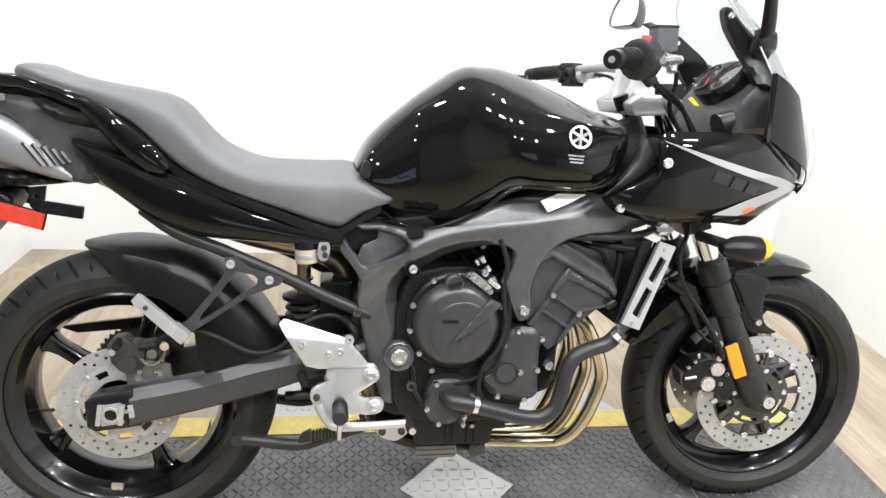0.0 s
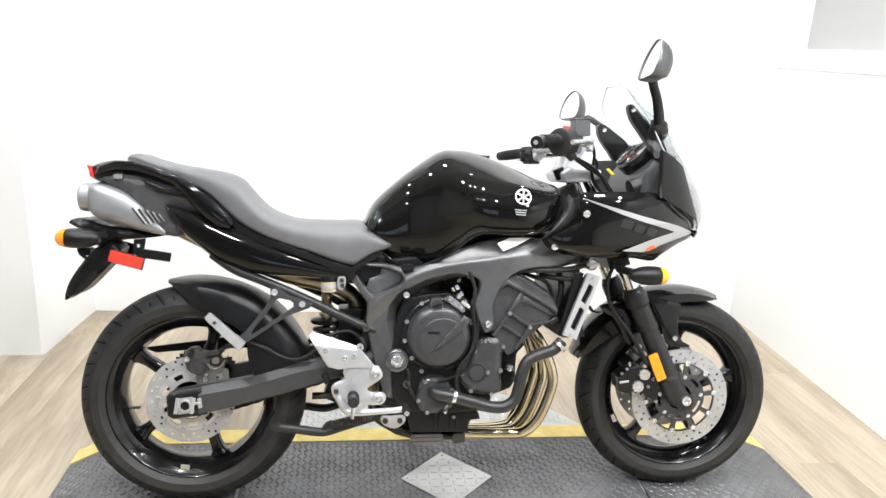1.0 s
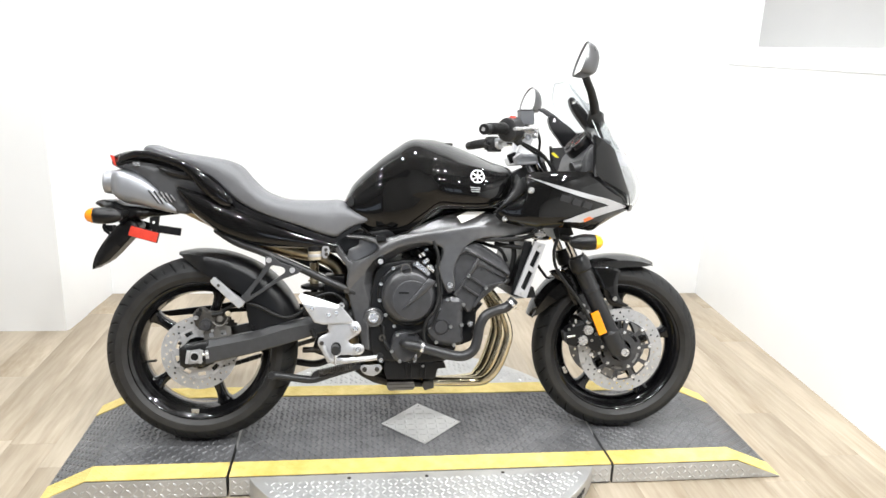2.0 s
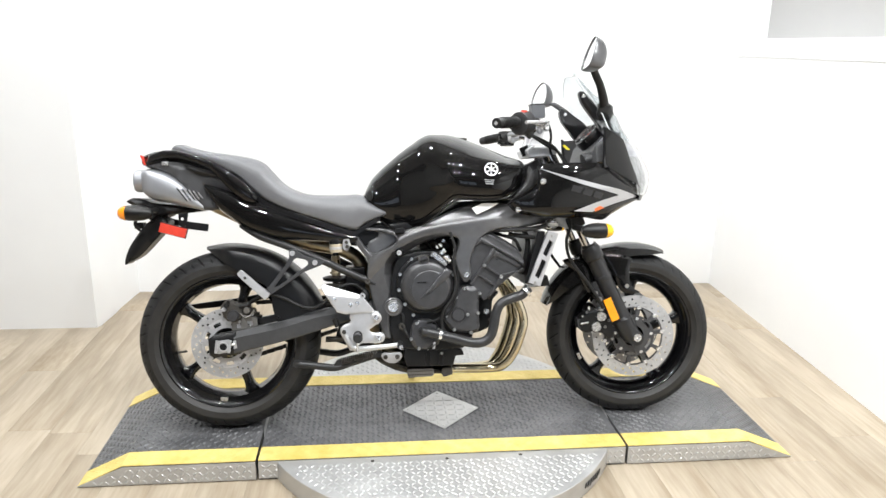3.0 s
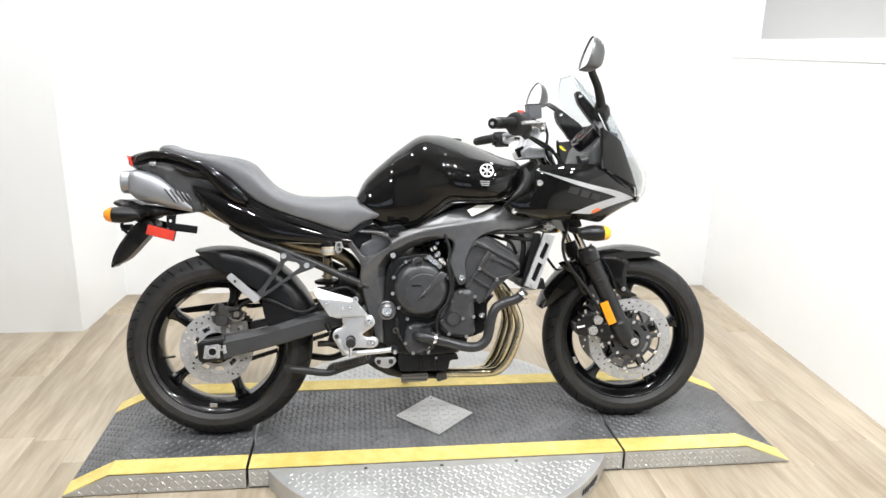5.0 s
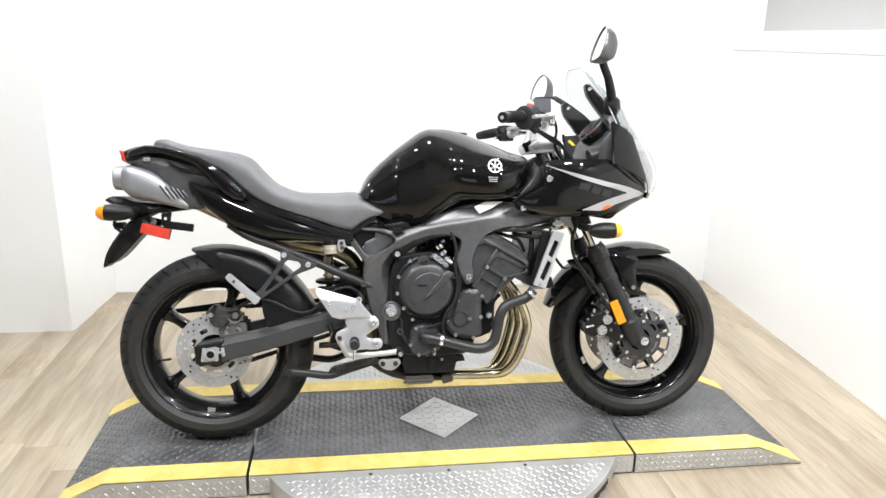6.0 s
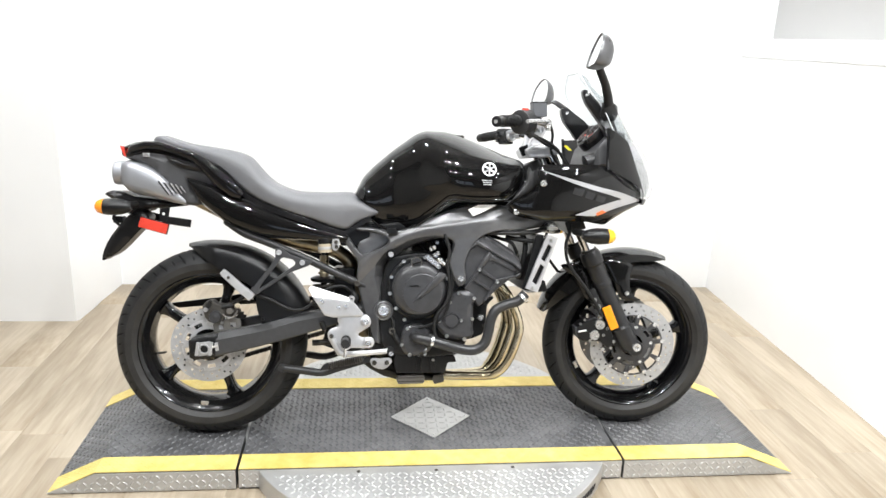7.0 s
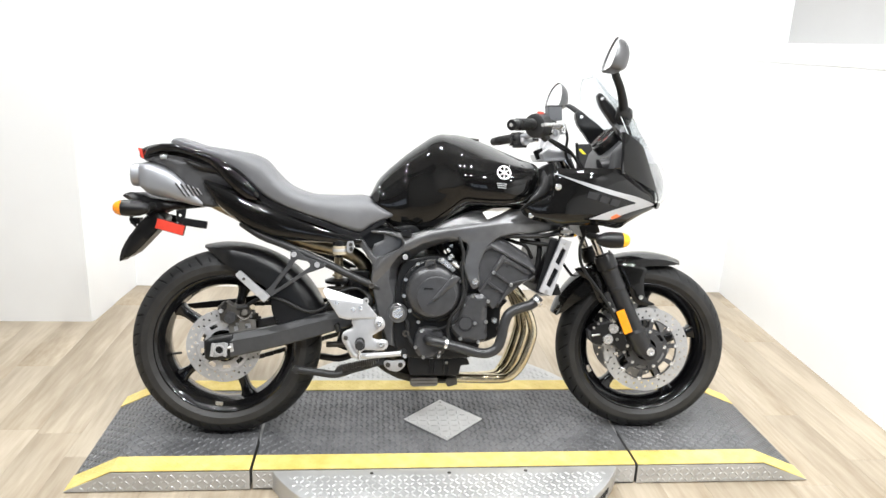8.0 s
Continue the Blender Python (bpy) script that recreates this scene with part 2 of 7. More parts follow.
def pillow(outline, depth, thick, edge=0.012, res=0.014, holes=(), smooth=3):
    """A shell panel: the outline in x and z, its outer y from depth(x, z), its rim rolled inwards by edge."""
    loops = [[(q[0], q[1]) for q in curve([(a, b, 0) for a, b in loop], smooth, True)] if smooth else list(loop) for loop in (outline, *holes)]
    bm = bmesh.new()
    edges = []
    for pts in loops:
        vs = [bm.verts.new((a, 0, b)) for a, b in pts]
        edges += [bm.edges.new((vs[i - 1], vs[i])) for i in range(len(vs))]
    bmesh.ops.triangle_fill(bm, edges=edges, use_beauty=True, use_dissolve=False)
    for _ in range(6):
        long = [e for e in bm.edges if e.calc_length() > res]
        if not long:
            break
        bmesh.ops.subdivide_edges(bm, edges=long, cuts=1)
        bmesh.ops.triangulate(bm, faces=bm.faces)
        bmesh.ops.beautify_fill(bm, faces=bm.faces, edges=bm.edges)
    segs = []
    for pts in loops:
        a = np.array(pts)
        segs.append((a, np.roll(a, -1, 0)))
    sa, sb = np.concatenate([s[0] for s in segs]), np.concatenate([s[1] for s in segs])
    ab = sb - sa
    sign = 1 if thick > 0 else -1
    for v in bm.verts:
        p = np.array((v.co.x, v.co.z))
        t = np.clip(((p - sa) * ab).sum(1) / np.maximum((ab ** 2).sum(1), 1e-12), 0, 1)
        d = float(np.min(np.linalg.norm(p - (sa + t[:, None] * ab), axis=1)))
        drop = 0.0
        if d < edge:
            drop = edge - math.sqrt(max(edge ** 2 - (edge - d) ** 2, 0))
        v.co.y = depth(v.co.x, v.co.z) + sign * drop
    ret = bmesh.ops.extrude_face_region(bm, geom=list(bm.faces))
    for v in ret["geom"]:
        if isinstance(v, bmesh.types.BMVert):
            v.co.y = depth(v.co.x, v.co.z) + thick + sign * edge * 0.3
    return bm


def loft(rings, cap=True, closed=True):
    """Skin over rings with the same number of points."""
    bm = bmesh.new()
    vs = [[bm.verts.new(p) for p in r] for r in rings]
    n = len(rings[0])
    for a, b in zip(vs, vs[1:]):
        for i in range(n if closed else n - 1):
            j = (i + 1) % n
            bm.faces.new((a[i], a[j], b[j], b[i]))
    if cap and closed:
        bm.faces.new(vs[0])
        bm.faces.new(vs[-1])
    return bm


def shell(rings, thick):
    """An open skin over rings, given a thickness."""
    bm = loft(rings, cap=False, closed=False)
    bmesh.ops.recalc_face_normals(bm, faces=bm.faces)
    bmesh.ops.solidify(bm, geom=bm.faces, thickness=thick)
    return bm


def tube(pts, r, n=12, steps=6):
    """A round bar along a smooth path; r is one radius or one for each point."""
    path = curve(pts, steps) if steps > 1 else [Vector(p) for p in pts]
    k = len(path)
    if isinstance(r, (int, float)):
        radii = [r] * k
    else:
        radii = [float(q) for q in np.interp(np.linspace(0, len(r) - 1, k), range(len(r)), r)]
    t0 = (path[1] - path[0]).normalized()
    side = t0.orthogonal().normalized()
    rings = []
    for i, p in enumerate(path):
        t = (path[min(i + 1, k - 1)] - path[max(i - 1, 0)]).normalized()
        side = (side - t * side.dot(t)).normalized()
        up = t.cross(side)
        rings.append([p + radii[i] * (math.cos(a) * side + math.sin(a) * up) for a in (2 * math.pi * j / n for j in range(n))])
    return loft(rings)


def rod(p0, p1, r, n=16, bevel=0.0):
    return bevelled(tube([p0, p1], r, n, 1), bevel, 60)


def lathe(profile, x=0.0, z=0.0, n=64, closed=False):
    """A round body about the y axis through x, z, from a profile of (radius, y)."""
    rings = [[(x + r * math.cos(a), y, z + r * math.sin(a)) for r, y in profile] for a in (2 * math.pi * j / n for j in range(n))]
    bm = bmesh.new()
    vs = [[bm.verts.new(p) for p in ring] for ring in rings]
    m = len(profile)
    for j in range(n):
        a, b = vs[j], vs[(j + 1) % n]
        for i in range(m if closed else m - 1):
            k = (i + 1) % m
            if profile[i][0] < 1e-6 and profile[k][0] < 1e-6:
                continue
            bm.faces.new((a[i], a[k], b[k], b[i]))
    bmesh.ops.remove_doubles(bm, verts=bm.verts, dist=1e-6)
    return bm


def merged(*bms):
    """Several pieces of one part in one bmesh."""
    out = bmesh.new()
    for b in bms:
        me = bpy.data.meshes.new("tmp")
        b.to_mesh(me)
        b.free()
        out.from_mesh(me)
        bpy.data.meshes.remove(me)
    return out


def moved(bm, m):
    bmesh.ops.transform(bm, matrix=m, verts=bm.verts)
    return bm


BOLTS = {}


def bolt(parent, x, y, z, r=0.006, mat=None, h=0.006, name="bolt"):
    """A domed socket-head bolt that stands out to the right-hand side of the bike."""
    key = (r, h, mat or ZINC)
    if key not in BOLTS:
        bm = lathe([(0, -h * 0.55), (r * 0.45, -h * 0.55), (r * 0.5, -h), (r * 0.85, -h), (r, -h * 0.7), (r, 0.004), (0, 0.004)], n=14)
        BOLTS[key] = part(name, bm, mat or ZINC, parent, "", 30, False)
        ob = BOLTS[key]
    else:
        ob = new(name, BOLTS[key].data)
        ob.parent = parent
    ob.location = (x, y, z)
    return ob


def thing(name, m, label, category, group="", kind=""):
    ob = new(name)
    ob.empty_display_size = 0.1
    ob.matrix_world = m
    return tagged(ob, label, category, group, kind)


def lugs(bm, x0, x1, y0, y1, pitch, z, inside=None, size=(0.52, 0.17, 0.0032), surface=None):
    """Rows of raised treads, turned to and fro, on a plate; surface maps (x, y, h) to its place."""
    half, wide, h = size[0] * pitch, size[1] * pitch, size[2]
    nx, ny = int((x1 - x0) / pitch), int((y1 - y0) / pitch)
    verts, faces = [], []
    for i in range(nx + 1):
        for j in range(ny + 1):
            cx, cy = x0 + (i + 0.5) * pitch, y0 + (j + 0.5) * pitch
            if cx > x1 - half * 0.6 or cy > y1 - half * 0.6 or (inside and not inside(cx, cy)):
                continue
            a = math.pi / 4 if (i + j) % 2 else -math.pi / 4
            u, v = Vector((math.cos(a), math.sin(a))), Vector((-math.sin(a), math.cos(a)))
            k = len(verts)
            for du, dv, dh in ((-half, 0, 0), (-half * 0.4, -wide, 0), (half * 0.4, -wide, 0), (half, 0, 0), (half * 0.4, wide, 0), (-half * 0.4, wide, 0),
                               (-half * 0.45, 0, h), (half * 0.45, 0, h)):
                q = Vector((cx, cy)) + u * du + v * dv
                verts.append((q.x, q.y, z + dh) if surface is None else surface(q.x, q.y, dh))
            faces += [(k, k + 1, k + 6), (k + 1, k + 2, k + 7, k + 6), (k + 2, k + 3, k + 7), (k + 3, k + 4, k + 7),
                      (k + 4, k + 5, k + 6, k + 7), (k + 5, k, k + 6)]
    me = bpy.data.meshes.new("tmp")
    me.from_pydata(verts, [], faces)
    bm.from_mesh(me)
    bpy.data.meshes.remove(me)
    return bm


# ---- the room ----
def slab(name, x0, x1, y0, y1, z0, z1, mat, label, category, bevel=0.0):
    return tagged(part(name, box(x0, x1, y0, y1, z0, z1, bevel), mat), label, category, kind="structure")


def upright(name, plan, z0, z1, mat, label, bevel=0.0):
    """A wall over an outline in plan."""
    bm = bmesh.new()
    bm.faces.new([bm.verts.new((x, y, z0)) for x, y in plan])
    for v in bmesh.ops.extrude_face_region(bm, geom=list(bm.faces))["geom"]:
        if isinstance(v, bmesh.types.BMVert):
            v.co.z = z1
    return tagged(part(name, bevelled(bm, bevel), mat), label, "wall", kind="structure")


BACK, LEFT, REAR = 1.655, -3.4, -5.2
floor = slab("floor", LEFT - 0.2, 4.2, REAR - 0.2, BACK + 0.2, FLOOR - 0.12, FLOOR - 0.006, PLANK, "pale oak vinyl plank showroom floor", "floor")
slab("wall_back", -1.70, 2.95, BACK, BACK + 0.15, FLOOR - 0.01, CEIL, WALL, "plain white painted back wall", "wall")
upright("wall_return", [(-1.577, 1.126), (-1.527, BACK), (-1.70, BACK), (-1.75, 1.126)], FLOOR - 0.01, CEIL, WALL, "white painted return of a stepped wall")
slab("wall_left_front", LEFT, -1.75, 1.126, 1.29, FLOOR - 0.01, CEIL, WALL, "white painted wall that stands forward of the back wall", "wall")
# added out of view to close the room, grey so it reflects less
slab("wall_left", LEFT - 0.15, LEFT, REAR, 1.29, FLOOR - 0.01, CEIL, UPPER, "unseen grey side wall added to close the room", "wall")
# the right-hand partition closes in a little towards the showroom; the wall behind it has its weaker light painted as
# grey
TURNED = pose(1.860, BACK, 0, 0, 0, -3.2)
for name, x0, x1, z0, z1, mat, label in (("wall_right", 0.0, 0.16, FLOOR - 0.01, 1.286, WALL, "white painted half-height partition wall"),
                                         ("trim_ledge", -0.006, 0.16, 1.286, 1.380, WALL, "white ledge board on top of the partition"),
                                         ("wall_right_upper", 0.16, 0.31, FLOOR - 0.01, CEIL, UPPER, "wall behind a white partition, its weaker light painted as grey")):
    tagged(part(name, moved(box(x0, x1, REAR - BACK, -0.0005 if name == "wall_right" else 0.1, z0, z1, 0.003 if name == "trim_ledge" else 0.0), TURNED), mat), label, "trim" if name == "trim_ledge" else "wall", kind="structure")
# the far side of the showroom has a row of daylit panes
WX0, WX1, WZ0, WZ1 = -1.3, 0.6, 0.70, 1.60
slab("wall_rear", LEFT - 0.15, WX0, REAR - 0.15, REAR, FLOOR - 0.01, CEIL, BEHIND, "grey painted wall on the far side of the showroom", "wall")
slab("wall_rear_right", WX1, 2.8, REAR - 0.15, REAR, FLOOR - 0.01, CEIL, BEHIND, "grey painted wall on the far side of the showroom", "wall")
slab("wall_rear_low", WX0, WX1, REAR - 0.15, REAR, FLOOR - 0.01, WZ0, BEHIND, "grey painted wall under a shop window", "wall")
slab("wall_rear_high", WX0, WX1, REAR - 0.15, REAR, WZ1, CEIL, BEHIND, "grey painted wall over a shop window", "wall")
shop = thing("window_1", pose(0, REAR - 0.08, 0), "daylit shop window with black bars", "window", kind="structure")
for k in range(4):
    x = WX0 + (WX1 - WX0) * k / 3
    part("mullion", box(x - 0.03, x + 0.03, -0.03, 0.03, WZ0, WZ1, 0.004), SATIN, shop)
backdrop = slab("backdrop", WX0 - 0.5, WX1 + 0.5, REAR - 0.9, REAR - 0.85, 0.0, 2.4, SKY_GLOW, "pale blue daylight outside a shop window", "backdrop")
slab("ceiling", LEFT - 0.15, 2.95, -0.95, BACK + 0.15, CEIL, CEIL + 0.12, CEILING, "pale booth ceiling with recessed round lamps", "ceiling")
slab("ceiling_showroom", LEFT - 0.15, 2.95, REAR - 0.15, -0.95, CEIL, CEIL + 0.12, DARK_CEILING, "dark showroom ceiling with recessed round lamps", "ceiling")

for i, (lx, ly) in enumerate(LAMPS):
    lamp = thing("ceiling_lamp", pose(lx, ly, CEIL), "round recessed white ceiling lamp", "ceiling lamp", "ceiling lamps")
    part("trim_ring", moved(lathe([(0.05, 0.0), (0.072, 0.0), (0.075, 0.006), (0.05, 0.012)], n=32, closed=True), pose(0, 0, 0, -90)), CEILING, lamp)
    part("diffuser", moved(lathe([(0, 0.004), (0.05, 0.004)], n=32), pose(0, 0, 0, -90)), LAMP_FACE, lamp)
    li = bpy.data.lights.new("lamp", "AREA")
    li.shape, li.size, li.energy, li.color = "DISK", 0.1, LAMP_WATTS * (2.05 if ly < -1.2 else 0.8 if ly > 0.6 else 1.0), (0.965, 0.985, 1.0)
    lo = new("lamp", li)
    lo.location = (lx, ly, CEIL - 0.02)

# ---- the ramp platform ----
PY0, PY1 = -0.245, 0.36
TURN_X, TURN_Y, TURN_R = 0.015, 0.058, 0.635


def plate_section(name, x0, x1, ramp, label):
    """A tread-plate deck with yellow edges; ramp gives the x of the foot of its sloping end."""
    th = thing(name, Matrix.Identity(4), label, "platform", "platform sections")
    outer = x0 if ramp is not None and ramp < x0 else x1
    inner = x1 if outer == x0 else x0

    def height(x):
        if ramp is None or (x - outer) * (ramp - outer) <= 0:
            return 0.0
        return FLOOR * (x - outer) / (ramp - outer) * 0.96

    foot = ramp if ramp is not None else outer
    xs = [inner, outer] + ([foot] if ramp is not None else [])
    bm = bmesh.new()
    rows = [[bm.verts.new((x, y, height(x))) for x in xs] for y in (PY0, PY0 + 0.08, PY1 - 0.08, PY1)]
    low = [[bm.verts.new((x, y, FLOOR + 0.001)) for x in xs] for y in (PY0, PY1)]
    for a, b in zip(rows, rows[1:]):
        for i in range(len(xs) - 1):
            bm.faces.new((a[i], a[i + 1], b[i + 1], b[i]))
    for a, b in ((rows[0], low[0]), (rows[3], low[1])):
        for i in range(len(xs) - 1):
            bm.faces.new((a[i], a[i + 1], b[i + 1], b[i]))
    bm.faces.new([r[0] for r in rows] + [low[1][0], low[0][0]])
    bm.faces.new([r[-1] for r in rows] + [low[1][-1], low[0][-1]])
    a, b = min(inner, foot), max(inner, foot)
    lugs(bm, a + 0.004, b - 0.004, PY0 + 0.08, PY1 - 0.08, 0.0190, 0.0, size=(0.57, 0.18, 0.0030), surface=lambda x, y, h: (x, y, height(x) + h))
    part("deck", bm, TREAD, th, "dark tread plate", 12)
    for y0, y1 in ((PY0, PY0 + 0.08), (PY1 - 0.08, PY1)):
        sb = bmesh.new()
        top = [[sb.verts.new((x, y, height(x) + 0.003)) for x in xs] for y in (y0, y1)]
        foot_ = [[sb.verts.new((x, y, height(x) - 0.001)) for x in xs] for y in (y0, y1)]
        for i in range(len(xs) - 1):
            sb.faces.new((top[0][i], top[0][i + 1], top[1][i + 1], top[1][i]))
            for k in (0, 1):
                sb.faces.new((top[k][i], top[k][i + 1], foot_[k][i + 1], foot_[k][i]))
        for i in (0, -1):
            sb.faces.new((top[0][i], top[1][i], foot_[1][i], foot_[0][i]))
        lugs(sb, a + 0.01, b - 0.02, y0, y1, 0.0158, 0.0, size=(0.66, 0.18, 0.0009), surface=lambda x, y, h: (x, y, height(x) + 0.003 + h))
        part("edge_stripe", sb, YELLOW, th, "worn yellow painted stripe", 12)
    # bare steel skirts on both long sides
    for y, s in ((PY0, -1), (PY1, 1)):
        foot_z = FLOOR + (0.004 if ramp is not None else 0.008)
        kb = bmesh.new()
        up = [kb.verts.new((x, y + s * 0.004, max(height(x) - 0.003, foot_z + 0.001))) for x in xs]
        dn = [kb.verts.new((x, y + s * 0.004, foot_z)) for x in xs]
        back = [[kb.verts.new((v.co.x, y + s * 0.0005, v.co.z)) for v in row] for row in (up, dn)]
        for i in range(len(xs) - 1):
            kb.faces.new((up[i], up[i + 1], dn[i + 1], dn[i]))
            kb.faces.new((back[0][i], back[0][i + 1], up[i + 1], up[i]))
            kb.faces.new((back[1][i], back[1][i + 1], dn[i + 1], dn[i]))
        lugs(kb, a + 0.006, b - 0.006, FLOOR + 0.004, -0.002, 0.0195, 0.0, size=(0.48, 0.17, 0.0026),
             inside=lambda x, z: z < height(x) - 0.013, surface=lambda x, z, h: (x, y + s * (0.0041 + h), z))
        part("skirt", kb, STEEL_TREAD, th, "bare steel tread plate skirt", 12)
    return th


plate_section("platform_middle", -0.603, 0.636, None, "dark tread-plate platform with yellow edges and a steel diamond")
plate_section("platform_ramp", -1.03, -0.612, -1.172, "dark tread-plate ramp end with yellow edges")
plate_section("platform_ramp", 0.645, 1.085, 1.25, "dark tread-plate ramp end with yellow edges")

inlay = thing("diamond_plate", pose(0.025, 0.052, 0.0035, 0, 0, 45), "square bright steel tread plate set as a diamond", "plate")
s8 = 0.1015
part("plate", lugs(box(-s8, s8, -s8, s8, -0.0015, 0.0015, 0.0006), -s8 + 0.004, s8 - 0.004, -s8 + 0.004, s8 - 0.004, 0.026, 0.0015, size=(0.5, 0.16, 0.0018)), STEEL_TREAD, inlay, "", 12)
for sx in (-1, 1):
    for sy in (-1, 1):
        part("rivet", moved(lathe([(0, -0.002), (0.003, -0.002), (0.0045, 0.0), (0.0045, 0.002)], n=10), pose(sx * 0.088, sy * 0.088, 0.0018, -90)), ZINC, inlay)

turntable = thing("turntable", pose(TURN_X, TURN_Y, 0), "round bare steel tread-plate turntable under the platform", "turntable")
tb = lathe([(0, -0.004), (TURN_R - 0.002, -0.004), (TURN_R, -0.006), (TURN_R, FLOOR + 0.001), (0, FLOOR + 0.001)], n=160)
tb = moved(tb, pose(0, 0, 0, 90))
tb = lugs(tb, -0.63, 0.63, -0.63, 0.63, 0.0200, -0.004, inside=lambda x, y: x * x + y * y < 0.614 ** 2 and not PY0 - 0.02 < y + TURN_Y < PY1 + 0.02, size=(0.52, 0.17, 0.0026))
part("top_plate", tb, STEEL_TREAD, turntable, "", 12)
for bx, by in ((-0.232, -0.266), (0.014, -0.269), (0.263, -0.263)):
    part("deck_screw", moved(lathe([(0, -0.0016), (0.004, -0.0016), (0.006, -0.0006), (0.0065, 0.001)], n=14), pose(bx - TURN_X, by - TURN_Y, -0.0035, -90)), DARK_METAL, turntable, "dark countersunk screw")
for k in range(7):
    a0 = -47 + k * 1.5
    part("marking", moved(box(-0.004, 0.004, -0.0012, 0.0004, -0.009 - 0.003 * (k % 3), 0.010, 0.0), pose(0, 0, -0.036, 0, 0, a0 + 90) @ pose(0, -TURN_R - 0.001, 0, 0, 14, 0)), GAP, turntable, "dark marks on the rim")

# ---- the motorcycle: x ahead, y to its left, z up, on its side stand ----
bike = thing("motorcycle", pose(0, 0, 0, -12, 0, 0), "gloss black sport touring motorcycle leaning on its side stand", "motorcycle")


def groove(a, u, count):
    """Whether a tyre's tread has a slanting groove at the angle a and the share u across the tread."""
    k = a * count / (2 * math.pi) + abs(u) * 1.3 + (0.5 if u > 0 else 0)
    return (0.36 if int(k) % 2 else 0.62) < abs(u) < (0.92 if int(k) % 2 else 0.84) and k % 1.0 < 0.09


def wheel(name, x, z, radius, half, crown, rim_half, spoke0, count, label):
    """A cast five-spoke wheel: the rim and spokes, with its tyre and valve under it."""
    r_f = 0.232
    prof = [(r_f, -rim_half), (r_f - 0.006, -rim_half - 0.003), (r_f - 0.014, -rim_half + 0.002), (r_f - 0.022, -rim_half + 0.012), (r_f - 0.034, -rim_half + 0.022),
            (r_f - 0.040, -0.012), (r_f - 0.042, 0.0), (r_f - 0.040, 0.012), (r_f - 0.034, rim_half - 0.022), (r_f - 0.022, rim_half - 0.012), (r_f - 0.014, rim_half - 0.002),
            (r_f - 0.006, rim_half + 0.003), (r_f, rim_half), (r_f - 0.008, rim_half - 0.01), (r_f - 0.026, rim_half - 0.03), (r_f - 0.032, 0), (r_f - 0.026, -rim_half + 0.03), (r_f - 0.008, -rim_half + 0.01)]
    w = part(name, lathe(prof, x, z, 96, True), RIM, bike, label)
    part("hub", lathe([(0.012, -0.062), (0.05, -0.06), (0.056, -0.045), (0.046, -0.02), (0.046, 0.02), (0.056, 0.045), (0.05, 0.06), (0.012, 0.062)], x, z, 40, True), RIM, w)
    for k in range(5):
        a = radians(spoke0 + 72 * k)
        rings = []
        for r, sw_, d in ((0.040, 0.027, 0.034), (0.075, 0.021, 0.027), (0.12, 0.0165, 0.021), (0.16, 0.0155, 0.019), (0.180, 0.019, 0.021), (0.196, 0.030, 0.026)):
            ring = []
            for j in range(14):
                b = 2 * math.pi * j / 14
                cb, sb_ = math.cos(b), math.sin(b)
                u = sw_ * math.copysign(abs(cb) ** 0.6, cb)
                v = d * math.copysign(abs(sb_) ** 0.6, sb_)
                ring.append((x + r * math.cos(a) - u * math.sin(a), v, z + r * math.sin(a) + u * math.cos(a)))
            rings.append(ring)
        part("spoke", loft(rings), RIM, w)
    # tyre: crown, shoulders and sidewalls, with slanting grooves
    N, M = count * 11, 28
    bm = bmesh.new()
    rows = []
    for j in range(N):
        a = 2 * math.pi * j / N
        row = []
        for i in range(M + 1):
            u = 2 * i / M - 1
            ang = u * radians(crown)
            y = half * math.sin(ang) / math.sin(radians(crown))
            r = radius - half * 0.92 * (1 - math.cos(ang)) / math.sin(radians(crown))
            if groove(a, u, count):
                r -= 0.006
            row.append((r, y))
        edge_r = row[0][0]
        side = [(r_f - 0.006, rim_half * 0.97), (r_f + 0.004, rim_half + 0.004), (r_f + 0.4 * (edge_r - r_f), half * 0.985), (r_f + 0.8 * (edge_r - r_f), half * 1.0)]
        full = [(r, -y) for r, y in side] + row + [(r, y) for r, y in reversed(side)]
        rows.append([bm.verts.new((x + r * math.cos(a), y, z + r * math.sin(a))) for r, y in full])
    for j in range(N):
        p, q = rows[j], rows[(j + 1) % N]
        for i in range(len(p) - 1):
            bm.faces.new((p[i], p[i + 1], q[i + 1], q[i]))
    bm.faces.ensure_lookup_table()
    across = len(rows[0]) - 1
    # groove faces get their shade as a darker material; sidewalls get their own
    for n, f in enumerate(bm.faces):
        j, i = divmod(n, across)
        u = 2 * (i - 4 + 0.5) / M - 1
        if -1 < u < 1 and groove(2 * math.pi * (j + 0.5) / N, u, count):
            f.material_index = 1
        elif not -1 < u < 1:
            f.material_index = 2
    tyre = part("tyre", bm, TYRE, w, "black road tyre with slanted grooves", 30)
    tyre.data.materials.append(GROOVE_SHADE)
    tyre.data.materials.append(SIDEWALL)
    va = radians(spoke0 + 120)
    part("valve", rod((x + 0.19 * math.cos(va), -0.006, z + 0.19 * math.sin(va)), (x + 0.155 * math.cos(va), -0.03, z + 0.155 * math.sin(va)), 0.004, 8), DARK_METAL, w)
    wa = radians(spoke0 + 190)
    part("balance_weight", moved(box(-0.012, 0.012, -0.004, 0.004, -0.006, 0.006, 0.001), pose(x + 0.205 * math.cos(wa), -rim_half + 0.014, z + 0.205 * math.sin(wa), 0, -math.degrees(wa) - 90, 0)), ZINC, w)
    return w


